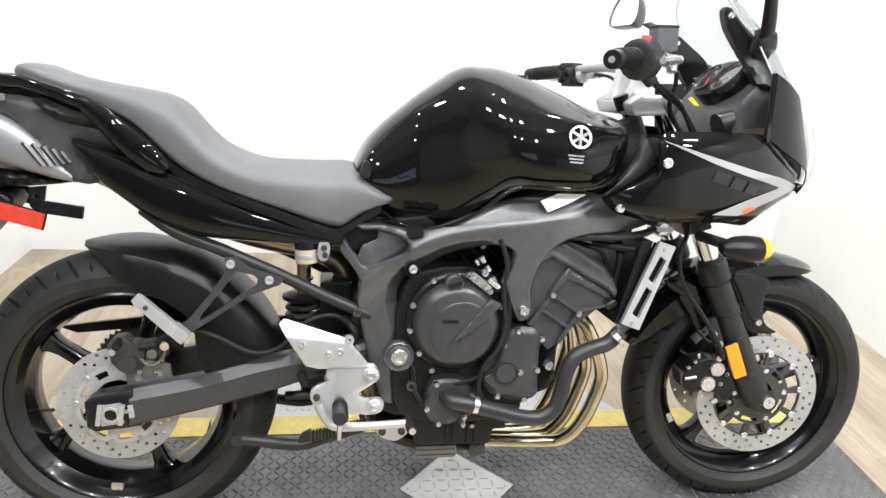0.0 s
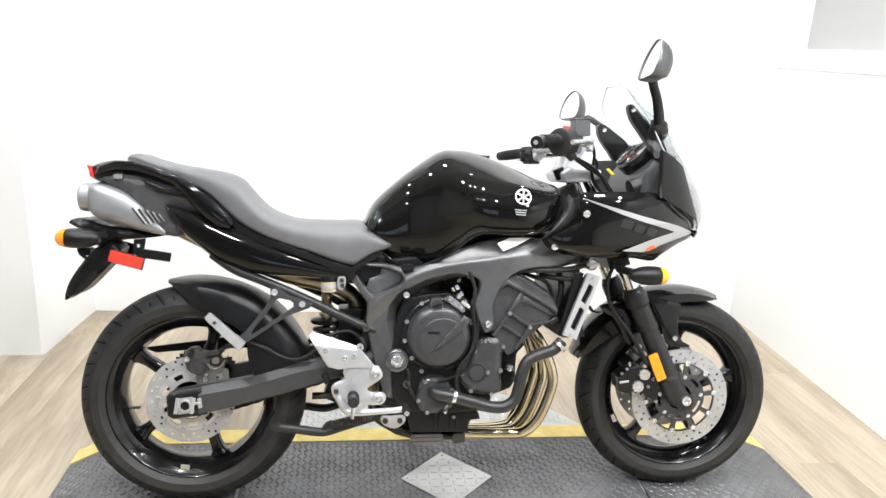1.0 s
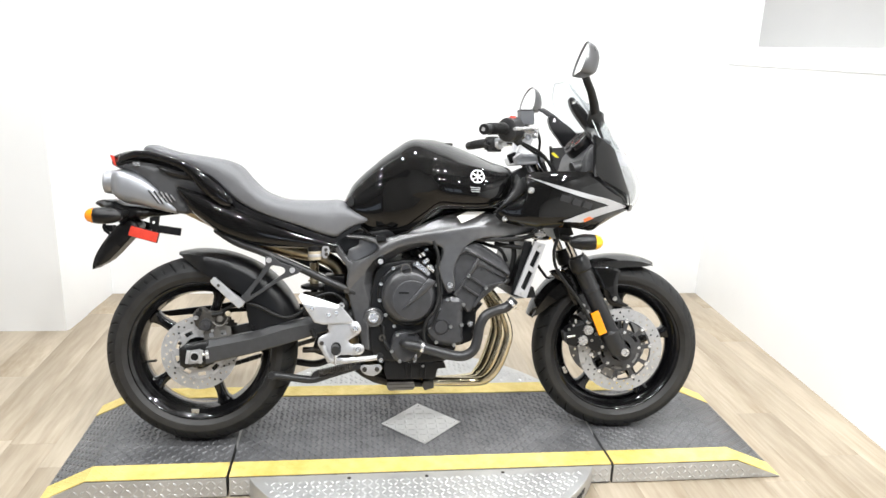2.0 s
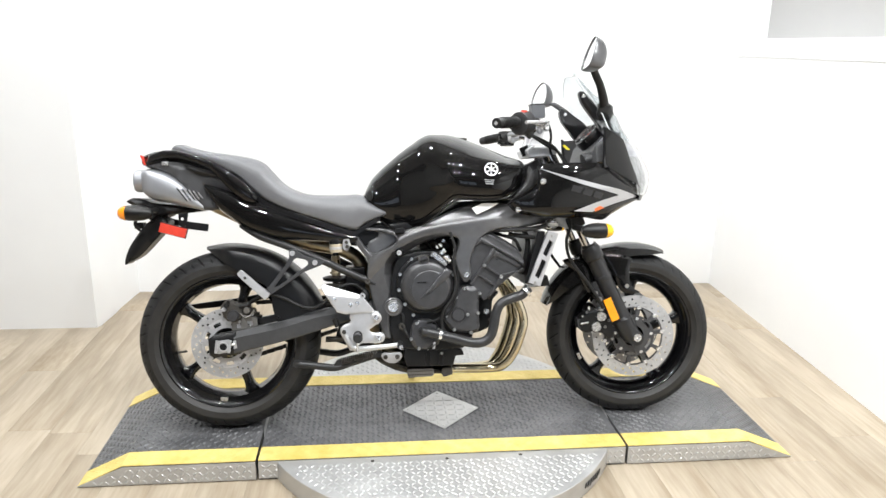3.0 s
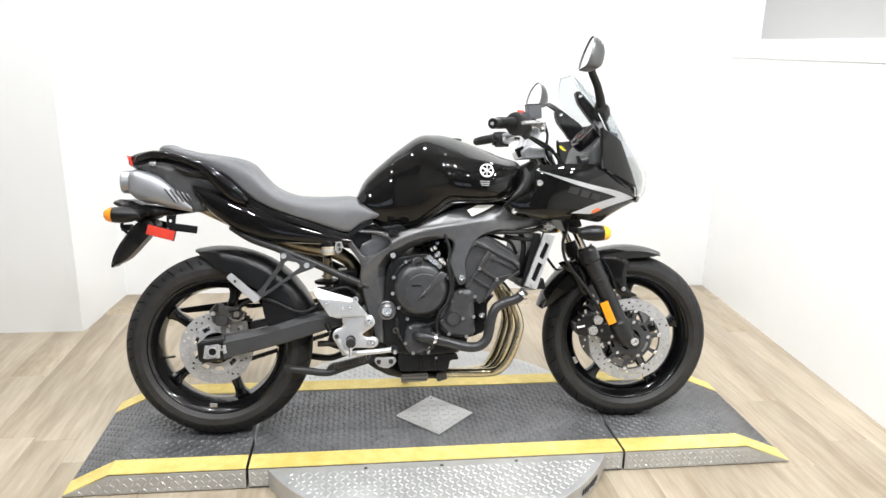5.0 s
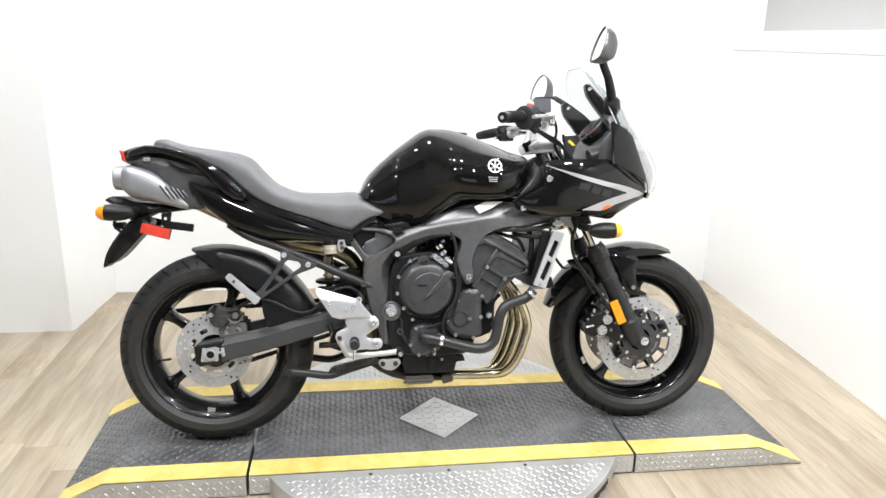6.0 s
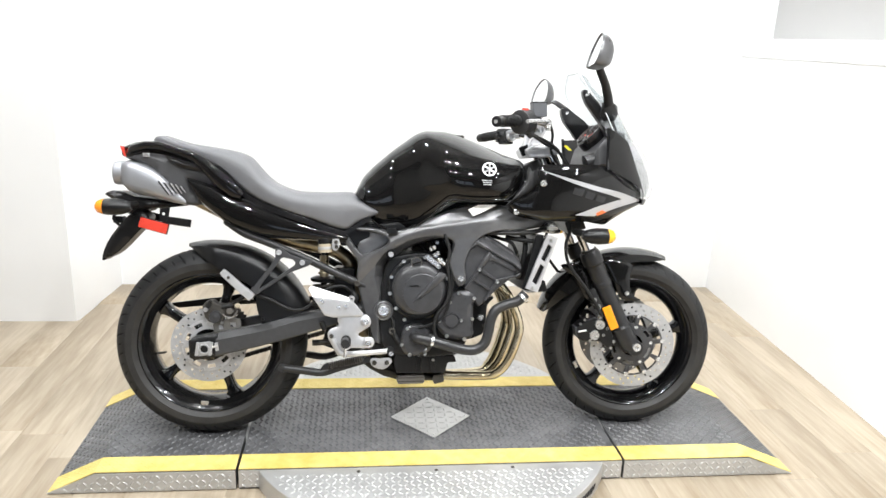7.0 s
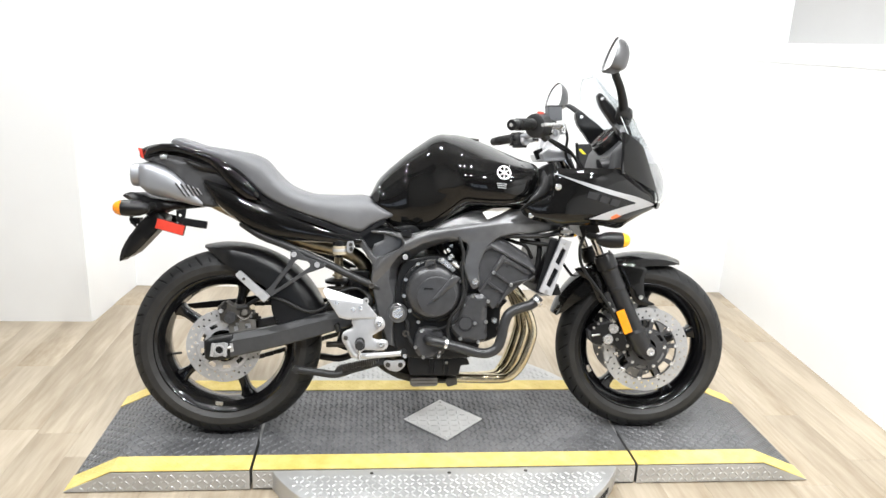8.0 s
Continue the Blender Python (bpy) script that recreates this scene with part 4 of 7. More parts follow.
for side in (-1, 1):
    cov = cover_strip("tail_cover" if side < 0 else "tail_cover_left", [(-0.768, 0.832), (-0.752, 0.798), (-0.735, 0.768), (-0.691, 0.733), (-0.645, 0.700), (-0.596, 0.681), (-0.540, 0.665), (-0.42, 0.657), (-0.33, 0.654), (-0.278, 0.660)],
                      [(-0.776, 0.852), (-0.735, 0.840), (-0.690, 0.825), (-0.629, 0.798), (-0.580, 0.780), (-0.5, 0.748), (-0.42, 0.720), (-0.379, 0.706), (-0.32, 0.688), (-0.272, 0.674)], lambda x, z: 0.122 + 0.012 * math.cos((x + 0.5) * 4), PAINT, bike, "gloss black tail side cover", 0.03, 0.010, 40, 0.004, side)
    part("tail_side" if side < 0 else "tail_side_left", pillow([(-0.962, 0.912), (-0.90, 0.926), (-0.83, 0.915), (-0.74, 0.885), (-0.70, 0.855), (-0.688, 0.824), (-0.74, 0.836), (-0.780, 0.849), (-0.758, 0.800), (-0.736, 0.768), (-0.790, 0.768), (-0.835, 0.822), (-0.856, 0.852), (-0.893, 0.884), (-0.949, 0.906)],
                                                       lambda x, z, s=side: s * (0.106 - 0.10 * max(0, -0.86 - x)), -side * 0.02, 0.008, 0.016, smooth=2), TAIL_PLASTIC, bike, "dark grey plastic tail panel")
    rail = part("grab_rail" if side < 0 else "grab_rail_left", loft([[(px_ + q * 0.6 * math.sin(t) * nx, side * (y + 0.013 * math.cos(t)), pz + q * math.sin(t)) for t in (math.pi / 7 * j for j in range(14))]
                       for px_, y, pz, q, nx in ((-0.975, 0.060, 0.932, 0.012, 0.2), (-0.955, 0.085, 0.938, 0.014, 0.2), (-0.91, 0.105, 0.950, 0.0125, 0.1), (-0.86, 0.118, 0.950, 0.0125, -0.1), (-0.80, 0.126, 0.933, 0.011, 0.4), (-0.752, 0.130, 0.917, 0.012, 0.9),
                                                 (-0.720, 0.133, 0.892, 0.016, 1.2), (-0.690, 0.135, 0.862, 0.018, 1.3), (-0.660, 0.135, 0.836, 0.020, 1.3), (-0.630, 0.132, 0.811, 0.018, 1.3), (-0.610, 0.126, 0.797, 0.010, 1.3))]), PAINT, bike, "gloss black grab rail", 50)
    # black patch stands in for the dark opening below the rail
    part("opening_patch", pillow([(-0.845, 0.917), (-0.80, 0.905), (-0.745, 0.893), (-0.720, 0.872), (-0.765, 0.878), (-0.81, 0.888)], lambda x, z, s=side: s * 0.121, -side * 0.015, 0.005, 0.014, smooth=2), SATIN, rail)
tail_at = keyed([(-0.995, 0.915, 0.948, 0.05), (-0.975, 0.905, 0.956, 0.07), (-0.93, 0.90, 0.966, 0.088), (-0.86, 0.90, 0.966, 0.096), (-0.78, 0.87, 0.93, 0.098), (-0.68, 0.82, 0.86, 0.10)])
rings = []
for k in range(20):
    x = -0.995 + 0.315 * k / 19
    zb, zt, w = tail_at(x)
    rings.append([(x, w * math.copysign(abs(math.cos(t)) ** 0.6, math.cos(t)), (zb + zt) / 2 + (zt - zb) / 2 * math.copysign(abs(math.sin(t)) ** 0.6, math.sin(t))) for t in (2 * math.pi * j / 20 for j in range(20))])
tailbody = part("tail_body", loft(rings), PAINT, bike, "gloss black tail cowl")
part("tail_light", prism([(-0.998, 0.950), (-0.986, 0.947), (-0.972, 0.914), (-0.984, 0.914)], -0.066, 0.066, 0.004), RED, bike, "red tail light lens")
part("tail_latch", box(-0.915, -0.893, -0.1095, -0.100, 0.913, 0.926, 0.002), ALU, tailbody)

# underseat silencer
sil_at = keyed([(-0.985, 0.820, 0.900, 0.095), (-0.970, 0.806, 0.905, 0.107), (-0.945, 0.794, 0.905, 0.113), (-0.90, 0.786, 0.892, 0.115), (-0.856, 0.775, 0.862, 0.115), (-0.825, 0.768, 0.830, 0.113), (-0.785, 0.763, 0.785, 0.108)])
rings = []
for k in range(24):
    x = -0.985 + 0.20 * k / 23
    zb, zt, w = sil_at(x)
    rings.append([(x, w * math.copysign(abs(math.cos(t)) ** 0.5, math.cos(t)), (zb + zt) / 2 + (zt - zb) / 2 * math.copysign(abs(math.sin(t)) ** 0.55, math.sin(t))) for t in (2 * math.pi * j / 28 for j in range(28))])
sil = part("silencer", loft(rings), SILVER, bike, "satin silver underseat exhaust silencer", 50)
for y in (-0.058, 0.058):
    part("outlet", moved(lathe([(0.020, 0.0), (0.034, 0.0), (0.037, 0.006), (0.039, 0.045), (0.026, 0.045), (0.024, 0.01)], n=28, closed=True), pose(-1.012, y, 0.862, 0, -8, -90)), SILVER, sil, "round silver exhaust outlet")
# dark strips painted as slot shade, each with a paler lip for its glint
for (x0, z0), (x1, z1) in (((-0.866, 0.838), (-0.835, 0.796)), ((-0.850, 0.836), (-0.823, 0.797)), ((-0.834, 0.833), (-0.811, 0.799)), ((-0.820, 0.829), (-0.801, 0.801)), ((-0.805, 0.824), (-0.790, 0.804))):
    for name, off, w, out, mat in (("vent_slot_shade", 0.0, 0.0027, 0.0022, GAP), ("vent_lip", 0.0048, 0.0013, 0.0045, CAST)):
        a, c_ = Vector((x0 + off, z0)), Vector((x1 + off, z1))
        n = Vector((z0 - z1, x1 - x0)).normalized() * w
        ob = part(name, prism([tuple(a - n), tuple(a + n), tuple(c_ + n * 0.6), tuple(c_ - n * 0.6)], -sil_at((x0 + x1) / 2)[2] - out, -sil_at((x0 + x1) / 2)[2] + 0.006, 0.0), mat, sil)

# under the tail: mudguard, plate carrier, lamps, reflector
under = part("undertail", pillow([(-1.045, 0.793), (-1.022, 0.806), (-0.985, 0.800), (-0.955, 0.788), (-0.834, 0.772), (-0.80, 0.762), (-0.855, 0.754), (-0.94, 0.744), (-0.96, 0.725), (-0.985, 0.745), (-1.02, 0.778)], lambda x, z: -0.07, 0.14, 0.010, 0.016, smooth=2), SATIN, bike, "black plastic undertail")
part("mudguard", pillow([(-1.062, 0.580), (-1.055, 0.615), (-1.030, 0.662), (-0.978, 0.726), (-0.935, 0.742), (-0.912, 0.722), (-0.930, 0.695), (-0.966, 0.655), (-1.012, 0.607), (-1.050, 0.586)], lambda x, z: -0.060 + 0.05 * (0.74 - z), 0.08, 0.008, 0.016, smooth=2), SATIN, under, "black mudguard flap")
part("plate_lamp", box(-1.035, -1.005, -0.02, 0.02, 0.700, 0.722, 0.003), SATIN, under)
part("plate_bracket", tube([(-1.02, -0.03, 0.735), (-1.03, -0.03, 0.715), (-1.005, -0.03, 0.690), (-0.985, -0.03, 0.70)], 0.005, 8, 3), SATIN, under)


def indicator(name, x, y, z, side, lens, back):
    """A pod-shaped indicator on a short stem; back: whether it looks astern."""
    s = -1 if back else 1
    rings = []
    for d, r in ((-0.05, 0.010), (-0.042, 0.017), (-0.022, 0.024), (0.0, 0.0265), (0.022, 0.0255), (0.030, 0.0245)):
        rings.append([(x + s * d, side * (y + 1.15 * r * math.cos(t)), z + r * math.sin(t) + 0.0) for t in (math.pi / 9 * j for j in range(18))])
    pod = part(name, loft(rings), SATIN, bike, "black indicator with a coloured lens")
    rings = []
    for d, q in ((0.028, 1.0), (0.036, 0.97), (0.048, 0.80), (0.055, 0.5), (0.058, 0.12)):
        rings.append([(x + s * d, side * (y + 1.12 * 0.0245 * q * math.cos(t)), z + 0.0245 * q * math.sin(t)) for t in (math.pi / 9 * j for j in range(18))])
    part("lens", loft(rings), lens, pod, "amber lens")
    part("stem", rod((x - s * 0.02, side * (y - 0.02), z + 0.002), (x - s * 0.045, side * (y - 0.10), z + 0.008), 0.011, 12), RUBBER, pod)
    return pod


for side in (-1, 1):
    indicator("rear_indicator" if side < 0 else "rear_indicator_left", -0.987, 0.15, 0.757, side, AMBER, True)
    indicator("front_indicator" if side < 0 else "front_indicator_left", 0.512, 0.272, 0.694, side, YELLOW_LENS, False)
    ref = part("side_reflector" if side < 0 else "side_reflector_left", moved(box(-0.044, 0.044, -0.006, 0.006, -0.016, 0.016, 0.002), pose(-0.890 if side < 0 else -0.955, side * 0.086, 0.697 if side < 0 else 0.72, 0, 15, 0)), RED, bike, "red side reflector")
    part("reflector_frame", moved(box(-0.046, 0.046, -0.003, 0.003, -0.018, 0.018, 0.002), pose(-0.890 if side < 0 else -0.955, side * 0.081, 0.697 if side < 0 else 0.72, 0, 15, 0)), SATIN, ref)
arm = part("carrier_arm", moved(box(-0.038, 0.038, -0.005, 0.005, -0.0125, 0.0125, 0.003), pose(-0.812, -0.085, 0.710, 0, 8, 0)), SATIN, bike, "black flat bracket")
part("carrier_link", prism([(-0.872, 0.752), (-0.84, 0.756), (-0.845, 0.722), (-0.855, 0.700), (-0.872, 0.715)], -0.085, -0.078, 0.002, [[(-0.860 + 0.005 * math.cos(t), 0.735 + 0.005 * math.sin(t)) for t in (math.pi / 5 * j for j in range(10))]]), SATIN, arm)

# ---- main frame ----
frame_line = [(-0.296, 0.670), (-0.281, 0.682), (-0.258, 0.651), (-0.236, 0.621), (-0.216, 0.616), (-0.185, 0.629), (-0.155, 0.644), (-0.144, 0.660), (-0.152, 0.676), (-0.180, 0.684), (-0.214, 0.691), (-0.242, 0.693), (-0.246, 0.703),
              (-0.190, 0.701), (-0.138, 0.694), (-0.090, 0.702), (-0.040, 0.723), (0.05, 0.764), (0.12, 0.787), (0.20, 0.787), (0.27, 0.775), (0.34, 0.768), (0.42, 0.785), (0.445, 0.745), (0.40, 0.720), (0.30, 0.704),
              (0.23, 0.704), (0.168, 0.692), (0.130, 0.664), (0.108, 0.622), (0.100, 0.585), (0.105, 0.546), (0.098, 0.528), (0.085, 0.522), (0.073, 0.532), (0.046, 0.598), (0.058, 0.636), (0.062, 0.660), (0.047, 0.674),
              (0.015, 0.673), (-0.030, 0.660), (-0.072, 0.642), (-0.112, 0.615), (-0.138, 0.598), (-0.155, 0.574), (-0.158, 0.545), (-0.148, 0.510), (-0.141, 0.488), (-0.146, 0.439), (-0.142, 0.332), (-0.184, 0.328), (-0.202, 0.372),
              (-0.218, 0.422), (-0.231, 0.474), (-0.245, 0.545), (-0.240, 0.585), (-0.262, 0.622)]
out_at = keyed([(-0.30, 0.135), (-0.23, 0.150), (-0.15, 0.165), (-0.05, 0.185), (0.05, 0.208), (0.13, 0.212), (0.25, 0.19), (0.35, 0.14), (0.46, 0.07)])


crease_at = keyed([(-0.30, 0.510), (-0.250, 0.552), (-0.222, 0.590), (-0.173, 0.637), (-0.108, 0.676), (-0.007, 0.708), (0.084, 0.724), (0.148, 0.735), (0.25, 0.742), (0.46, 0.75)])


opening = np.array([(-0.142, 0.300), (-0.146, 0.439), (-0.141, 0.488), (-0.148, 0.510), (-0.158, 0.545), (-0.155, 0.574), (-0.138, 0.598), (-0.112, 0.615), (-0.072, 0.642), (-0.030, 0.660), (0.015, 0.673), (0.047, 0.674)])
span = np.diff(opening, axis=0)


def frame_depth(x, z):
    """The outer face of the spar: bowed in plan, with a crease along which its top face turns inwards, and a return towards the engine."""
    d = out_at(x)[0]
    t = np.clip(((np.array((x, z)) - opening[:-1]) * span).sum(1) / (span ** 2).sum(1), 0, 1)
    gap = float(np.min(np.linalg.norm(np.array((x, z)) - opening[:-1] - t[:, None] * span, axis=1)))
    d -= 1.1 * max(0, (0.030 if x < -0.14 else 0.018 + 0.012 * max(0, -x / 0.14) if x < 0 else max(0, 0.018 - 0.35 * x)) - gap)
    up = z - crease_at(x)[0]
    soft = 0.5 * (up + math.sqrt(up * up + 0.010 ** 2))
    d -= 0.62 * min(0.05 if x > -0.2 else 0.05 - 0.028 * min(1, (-0.2 - x) / 0.03), soft)
    d -= 0.22 * min(0.05, max(0, soft - up)) * min(1, max(0, (0.20 - x) / 0.25))
    return -d


frm = part("frame", pillow(frame_line, frame_depth, 0.030, 0.006, 0.0050, smooth=2), FRAME_PAINT, bike, "dark grey cast aluminium frame", 32)
part("frame_left", pillow(frame_line, lambda x, z: -frame_depth(x, z), -0.035, 0.010, 0.02, smooth=2), FRAME_PAINT, frm, "", 55)
part("pocket", pillow([(-0.236, 0.656), (-0.205, 0.670), (-0.203, 0.688), (-0.140, 0.690), (-0.132, 0.655), (-0.212, 0.606), (-0.245, 0.628)], lambda x, z: -0.114, 0.006, 0.002, 0.012, smooth=0), FRAME_PAINT, frm, "recessed pocket of the frame")
part("steering_head", rod((0.345, 0, 0.93), (0.435, 0, 0.735), 0.038, 24, 0.004), FRAME_PAINT, frm)
part("spar_bridge", box(0.33, 0.43, -0.10, 0.10, 0.735, 0.785, 0.01), FRAME_PAINT, frm)
piv = part("pivot_boss", lathe([(0, -0.176), (0.017, -0.176), (0.018, -0.172), (0.024, -0.170), (0.0285, -0.174), (0.031, -0.172), (0.032, -0.155)], -0.157, 0.437, 32), FRAME_PAINT, frm)
bolt(piv, -0.157, -0.172, 0.437, 0.0175, ALU, 0.009)
part("bolt_well", lathe([(0.0105, -0.158), (0.0135, -0.172), (0.0155, -0.172), (0.016, -0.150)], -0.136, 0.620, 24, True), ENGINE, frm)
bolt(frm, -0.136, -0.168, 0.620, 0.009, CAST, 0.008)
bolt(frm, 0.085, -0.213, 0.548, 0.0105, ALU, 0.010)
part("label", prism([(0.104, 0.770), (0.137, 0.785), (0.196, 0.786), (0.160, 0.766), (0.120, 0.748)], -0.2135, -0.2115, 0.0), WHITE, frm, "plain white label")

# ---- engine ----
case_line = [(-0.155, 0.57), (-0.12, 0.612), (-0.02, 0.625), (0.05, 0.60), (0.10, 0.53), (0.165, 0.475), (0.17, 0.40), (0.12, 0.335), (0.085, 0.285), (-0.11, 0.285), (-0.165, 0.33), (-0.17, 0.45)]
eng = part("engine", prism(case_line, -0.150, 0.150, 0.012, smooth=2), ENGINE, bike, "black four-cylinder engine")
part("clutch_flange", lathe([(0, -0.172), (0.098, -0.172), (0.103, -0.168), (0.103, -0.140)], -0.042, 0.511, 64), ENGINE, eng)
part("clutch_cover", lathe([(0, -0.206), (0.05, -0.2055), (0.072, -0.203), (0.080, -0.198), (0.0875, -0.188), (0.0905, -0.168)], -0.043, 0.509, 64), ENGINE2, eng, "round dark clutch cover")
part("cover_face", lathe([(0, -0.2075), (0.060, -0.2075), (0.0635, -0.2055), (0.065, -0.20)], -0.036, 0.499, 64), ENGINE2, eng)
part("cover_rib", pillow([(-0.066, 0.472), (-0.052, 0.487), (0.018, 0.570), (0.040, 0.560), (0.020, 0.535), (-0.040, 0.485)], lambda x, z: -0.2145, 0.012, 0.003, 0.012, smooth=0), ENGINE2, eng)
part("cover_badge", box(-0.078, -0.046, -0.2090, -0.204, 0.520, 0.526, 0.0008), ENGINE, eng)
cap = part("oil_filler_cap", lathe([(0, -0.199), (0.016, -0.199), (0.0175, -0.196), (0.0175, -0.17)], -0.055, 0.597, 24), ENGINE2, eng)
part("cap_grip", moved(box(-0.014, 0.014, -0.206, -0.196, -0.003, 0.003, 0.0015), pose(-0.055, 0, 0.597, 0, -18, 0)), ENGINE, cap)
part("cap_ring", lathe([(0.0145, -0.1985), (0.0165, -0.2005), (0.0178, -0.1985), (0.0178, -0.19)], -0.055, 0.597, 24), CATBOX, cap)
for bx, bz in ((-0.134, 0.548), (-0.138, 0.495), (-0.118, 0.447), (-0.090, 0.410), (-0.095, 0.599), (-0.026, 0.612), (0.012, 0.578), (0.046, 0.545)):
    bolt(eng, bx, -0.176, bz, 0.0062, ZINC, 0.007)
arm_ = part("clutch_arm", prism([(-0.030, 0.620), (-0.018, 0.624), (0.006, 0.606), (0.022, 0.590), (0.016, 0.580), (-0.004, 0.592), (-0.026, 0.608)], -0.198, -0.192, 0.0015), ALU, eng, "bright clutch lever arm")
bolt(arm_, -0.020, -0.199, 0.616, 0.0075, ALU, 0.010)
bolt(arm_, 0.004, -0.199, 0.622, 0.0070, ALU, 0.012)
bolt(arm_, 0.016, -0.199, 0.585, 0.0065, ZINC, 0.010)
for bx, bz, br in ((0.001, 0.646, 0.008), (0.013, 0.628, 0.007), (0.024, 0.604, 0.0105), (-0.010, 0.640, 0.005)):
    part("cable_fitting", rod((bx - 0.003, -0.186, bz + 0.005), (bx + 0.004, -0.186, bz - 0.006), br * 0.75, 10, 0.0015), ALU, eng, "bright cable fitting")
part("cable_end", rod((0.012, -0.202, 0.610), (0.034, -0.202, 0.592), 0.006, 10, 0.001), ALU, eng)
part("cable_nut", rod((0.040, -0.200, 0.607), (0.052, -0.200, 0.605), 0.0065, 6, 0.001), ZINC, eng)
part("clutch_cable", tube([(0.028, -0.197, 0.588), (0.055, -0.195, 0.575), (0.060, -0.20, 0.52), (0.048, -0.205, 0.46), (0.030, -0.205, 0.42), (-0.01, -0.195, 0.395), (-0.045, -0.19, 0.385)], 0.0042, 8, 5), RUBBER, eng)
part("cable_loop", tube([(0.032, -0.20, 0.69), (0.048, -0.205, 0.64), (0.044, -0.205, 0.585), (0.052, -0.205, 0.52), (0.040, -0.212, 0.47), (0.012, -0.210, 0.43), (0.004, -0.205, 0.385), (0.020, -0.20, 0.35), (0.06, -0.19, 0.335), (0.10, -0.18, 0.33)], 0.0052, 8, 5), RUBBER, eng)
gen_line = [(0.060, 0.492), (0.084, 0.506), (0.116, 0.505), (0.140, 0.484), (0.132, 0.461), (0.133, 0.387), (0.134, 0.362), (0.113, 0.347), (0.052, 0.351), (0.020, 0.380), (0.013, 0.412), (0.034, 0.452)]
gen = part("generator_cover", pillow(gen_line, lambda x, z: -0.196, 0.05, 0.008, 0.014, smooth=2), ENGINE2, eng, "dark grey engine side cover")
part("cover_disc", lathe([(0, -0.2005), (0.020, -0.2005), (0.022, -0.197), (0.024, -0.197), (0.025, -0.2), (0.0265, -0.195)], 0.061, 0.410, 32), ENGINE2, gen)
for bx, bz in ((0.082, 0.500), (0.053, 0.470), (0.133, 0.483), (0.020, 0.409), (0.128, 0.416), (0.092, 0.411), (0.046, 0.360), (0.104, 0.350)):
    bolt(gen, bx, -0.197, bz, 0.0062, ZINC, 0.007)
bolt(eng, 0.160, -0.165, 0.416, 0.010, ALU, 0.016)
# cylinder block and head lean forwards
head_line = [(0.100, 0.517), (0.100, 0.597), (0.104, 0.640), (0.134, 0.668), (0.170, 0.683), (0.202, 0.668), (0.258, 0.632), (0.274, 0.608), (0.281, 0.575), (0.268, 0.556), (0.220, 0.518), (0.202, 0.503), (0.172, 0.471), (0.150, 0.452)]
head = part("cylinder_head", prism(head_line, -0.190, 0.190, 0.010), ENGINE2, eng, "dark grey cylinder block and head", 30)
cover_line = [(0.103, 0.634), (0.138, 0.656), (0.150, 0.651), (0.180, 0.638), (0.222, 0.614), (0.260, 0.594), (0.281, 0.573), (0.285, 0.588), (0.279, 0.610), (0.262, 0.636), (0.230, 0.657), (0.203, 0.673), (0.171, 0.690), (0.134, 0.676), (0.104, 0.650)]
part("head_cover", pillow(cover_line, lambda x, z: -0.2060 + 0.75 * max(0, (z - 0.652 + 0.56 * (x - 0.150)) - 0.010), 0.02, 0.004, 0.007, smooth=0), ENGINE2, head, "", 30)
part("cam_chain_case", pillow([(0.166, 0.606), (0.192, 0.606), (0.262, 0.569), (0.278, 0.569), (0.262, 0.590), (0.222, 0.610), (0.182, 0.632)], lambda x, z: -0.1975, 0.012, 0.004, 0.010, smooth=0), ENGINE2, head, "", 30)
part("side_nut", rod((0.266, -0.196, 0.552), (0.284, -0.196, 0.564), 0.009, 12, 0.002), ENGINE, head)
for (x0, z0), (x1, z1), w in (((0.152, 0.583), (0.103, 0.513), 0.0045), ((0.210, 0.543), (0.168, 0.475), 0.0045), ((0.149, 0.578), (0.208, 0.539), 0.0040), ((0.130, 0.545), (0.186, 0.509), 0.0035), ((0.205, 0.541), (0.268, 0.556), 0.0030)):
    along = Vector((x1 - x0, z1 - z0)).normalized()
    nx, nz = -along.y * w, along.x * w
    part("rib", prism([(x0 + nx, z0 + nz), (x1 + nx, z1 + nz), (x1 - nx, z1 - nz), (x0 - nx, z0 - nz)], -0.2005, -0.187, 0.0022), ENGINE2, head)
part("boss_rib", tube([(0.149, -0.192, 0.580), (0.166, -0.194, 0.606), (0.182, -0.195, 0.632)], (0.008, 0.009, 0.006), 10, 4), ENGINE2, head)
bolt(head, 0.148, -0.201, 0.577, 0.0062)
bolt(head, 0.206, -0.201, 0.538, 0.0062)
part("front_case", prism([(0.120, 0.505), (0.168, 0.474), (0.212, 0.480), (0.186, 0.452), (0.184, 0.400), (0.187, 0.378), (0.170, 0.352), (0.140, 0.340), (0.090, 0.330)], -0.150, 0.150, 0.010), ENGINE, eng, "", 30)
for bx, bz in ((0.172, 0.462), (0.176, 0.385)):
    bolt(eng, bx, -0.152, bz, 0.006, DARK_METAL, 0.007)
part("ignition_wires", tube([(0.175, -0.12, 0.69), (0.22, -0.15, 0.675), (0.262, -0.15, 0.66), (0.285, -0.14, 0.62)], 0.006, 8, 4), RUBBER, eng)
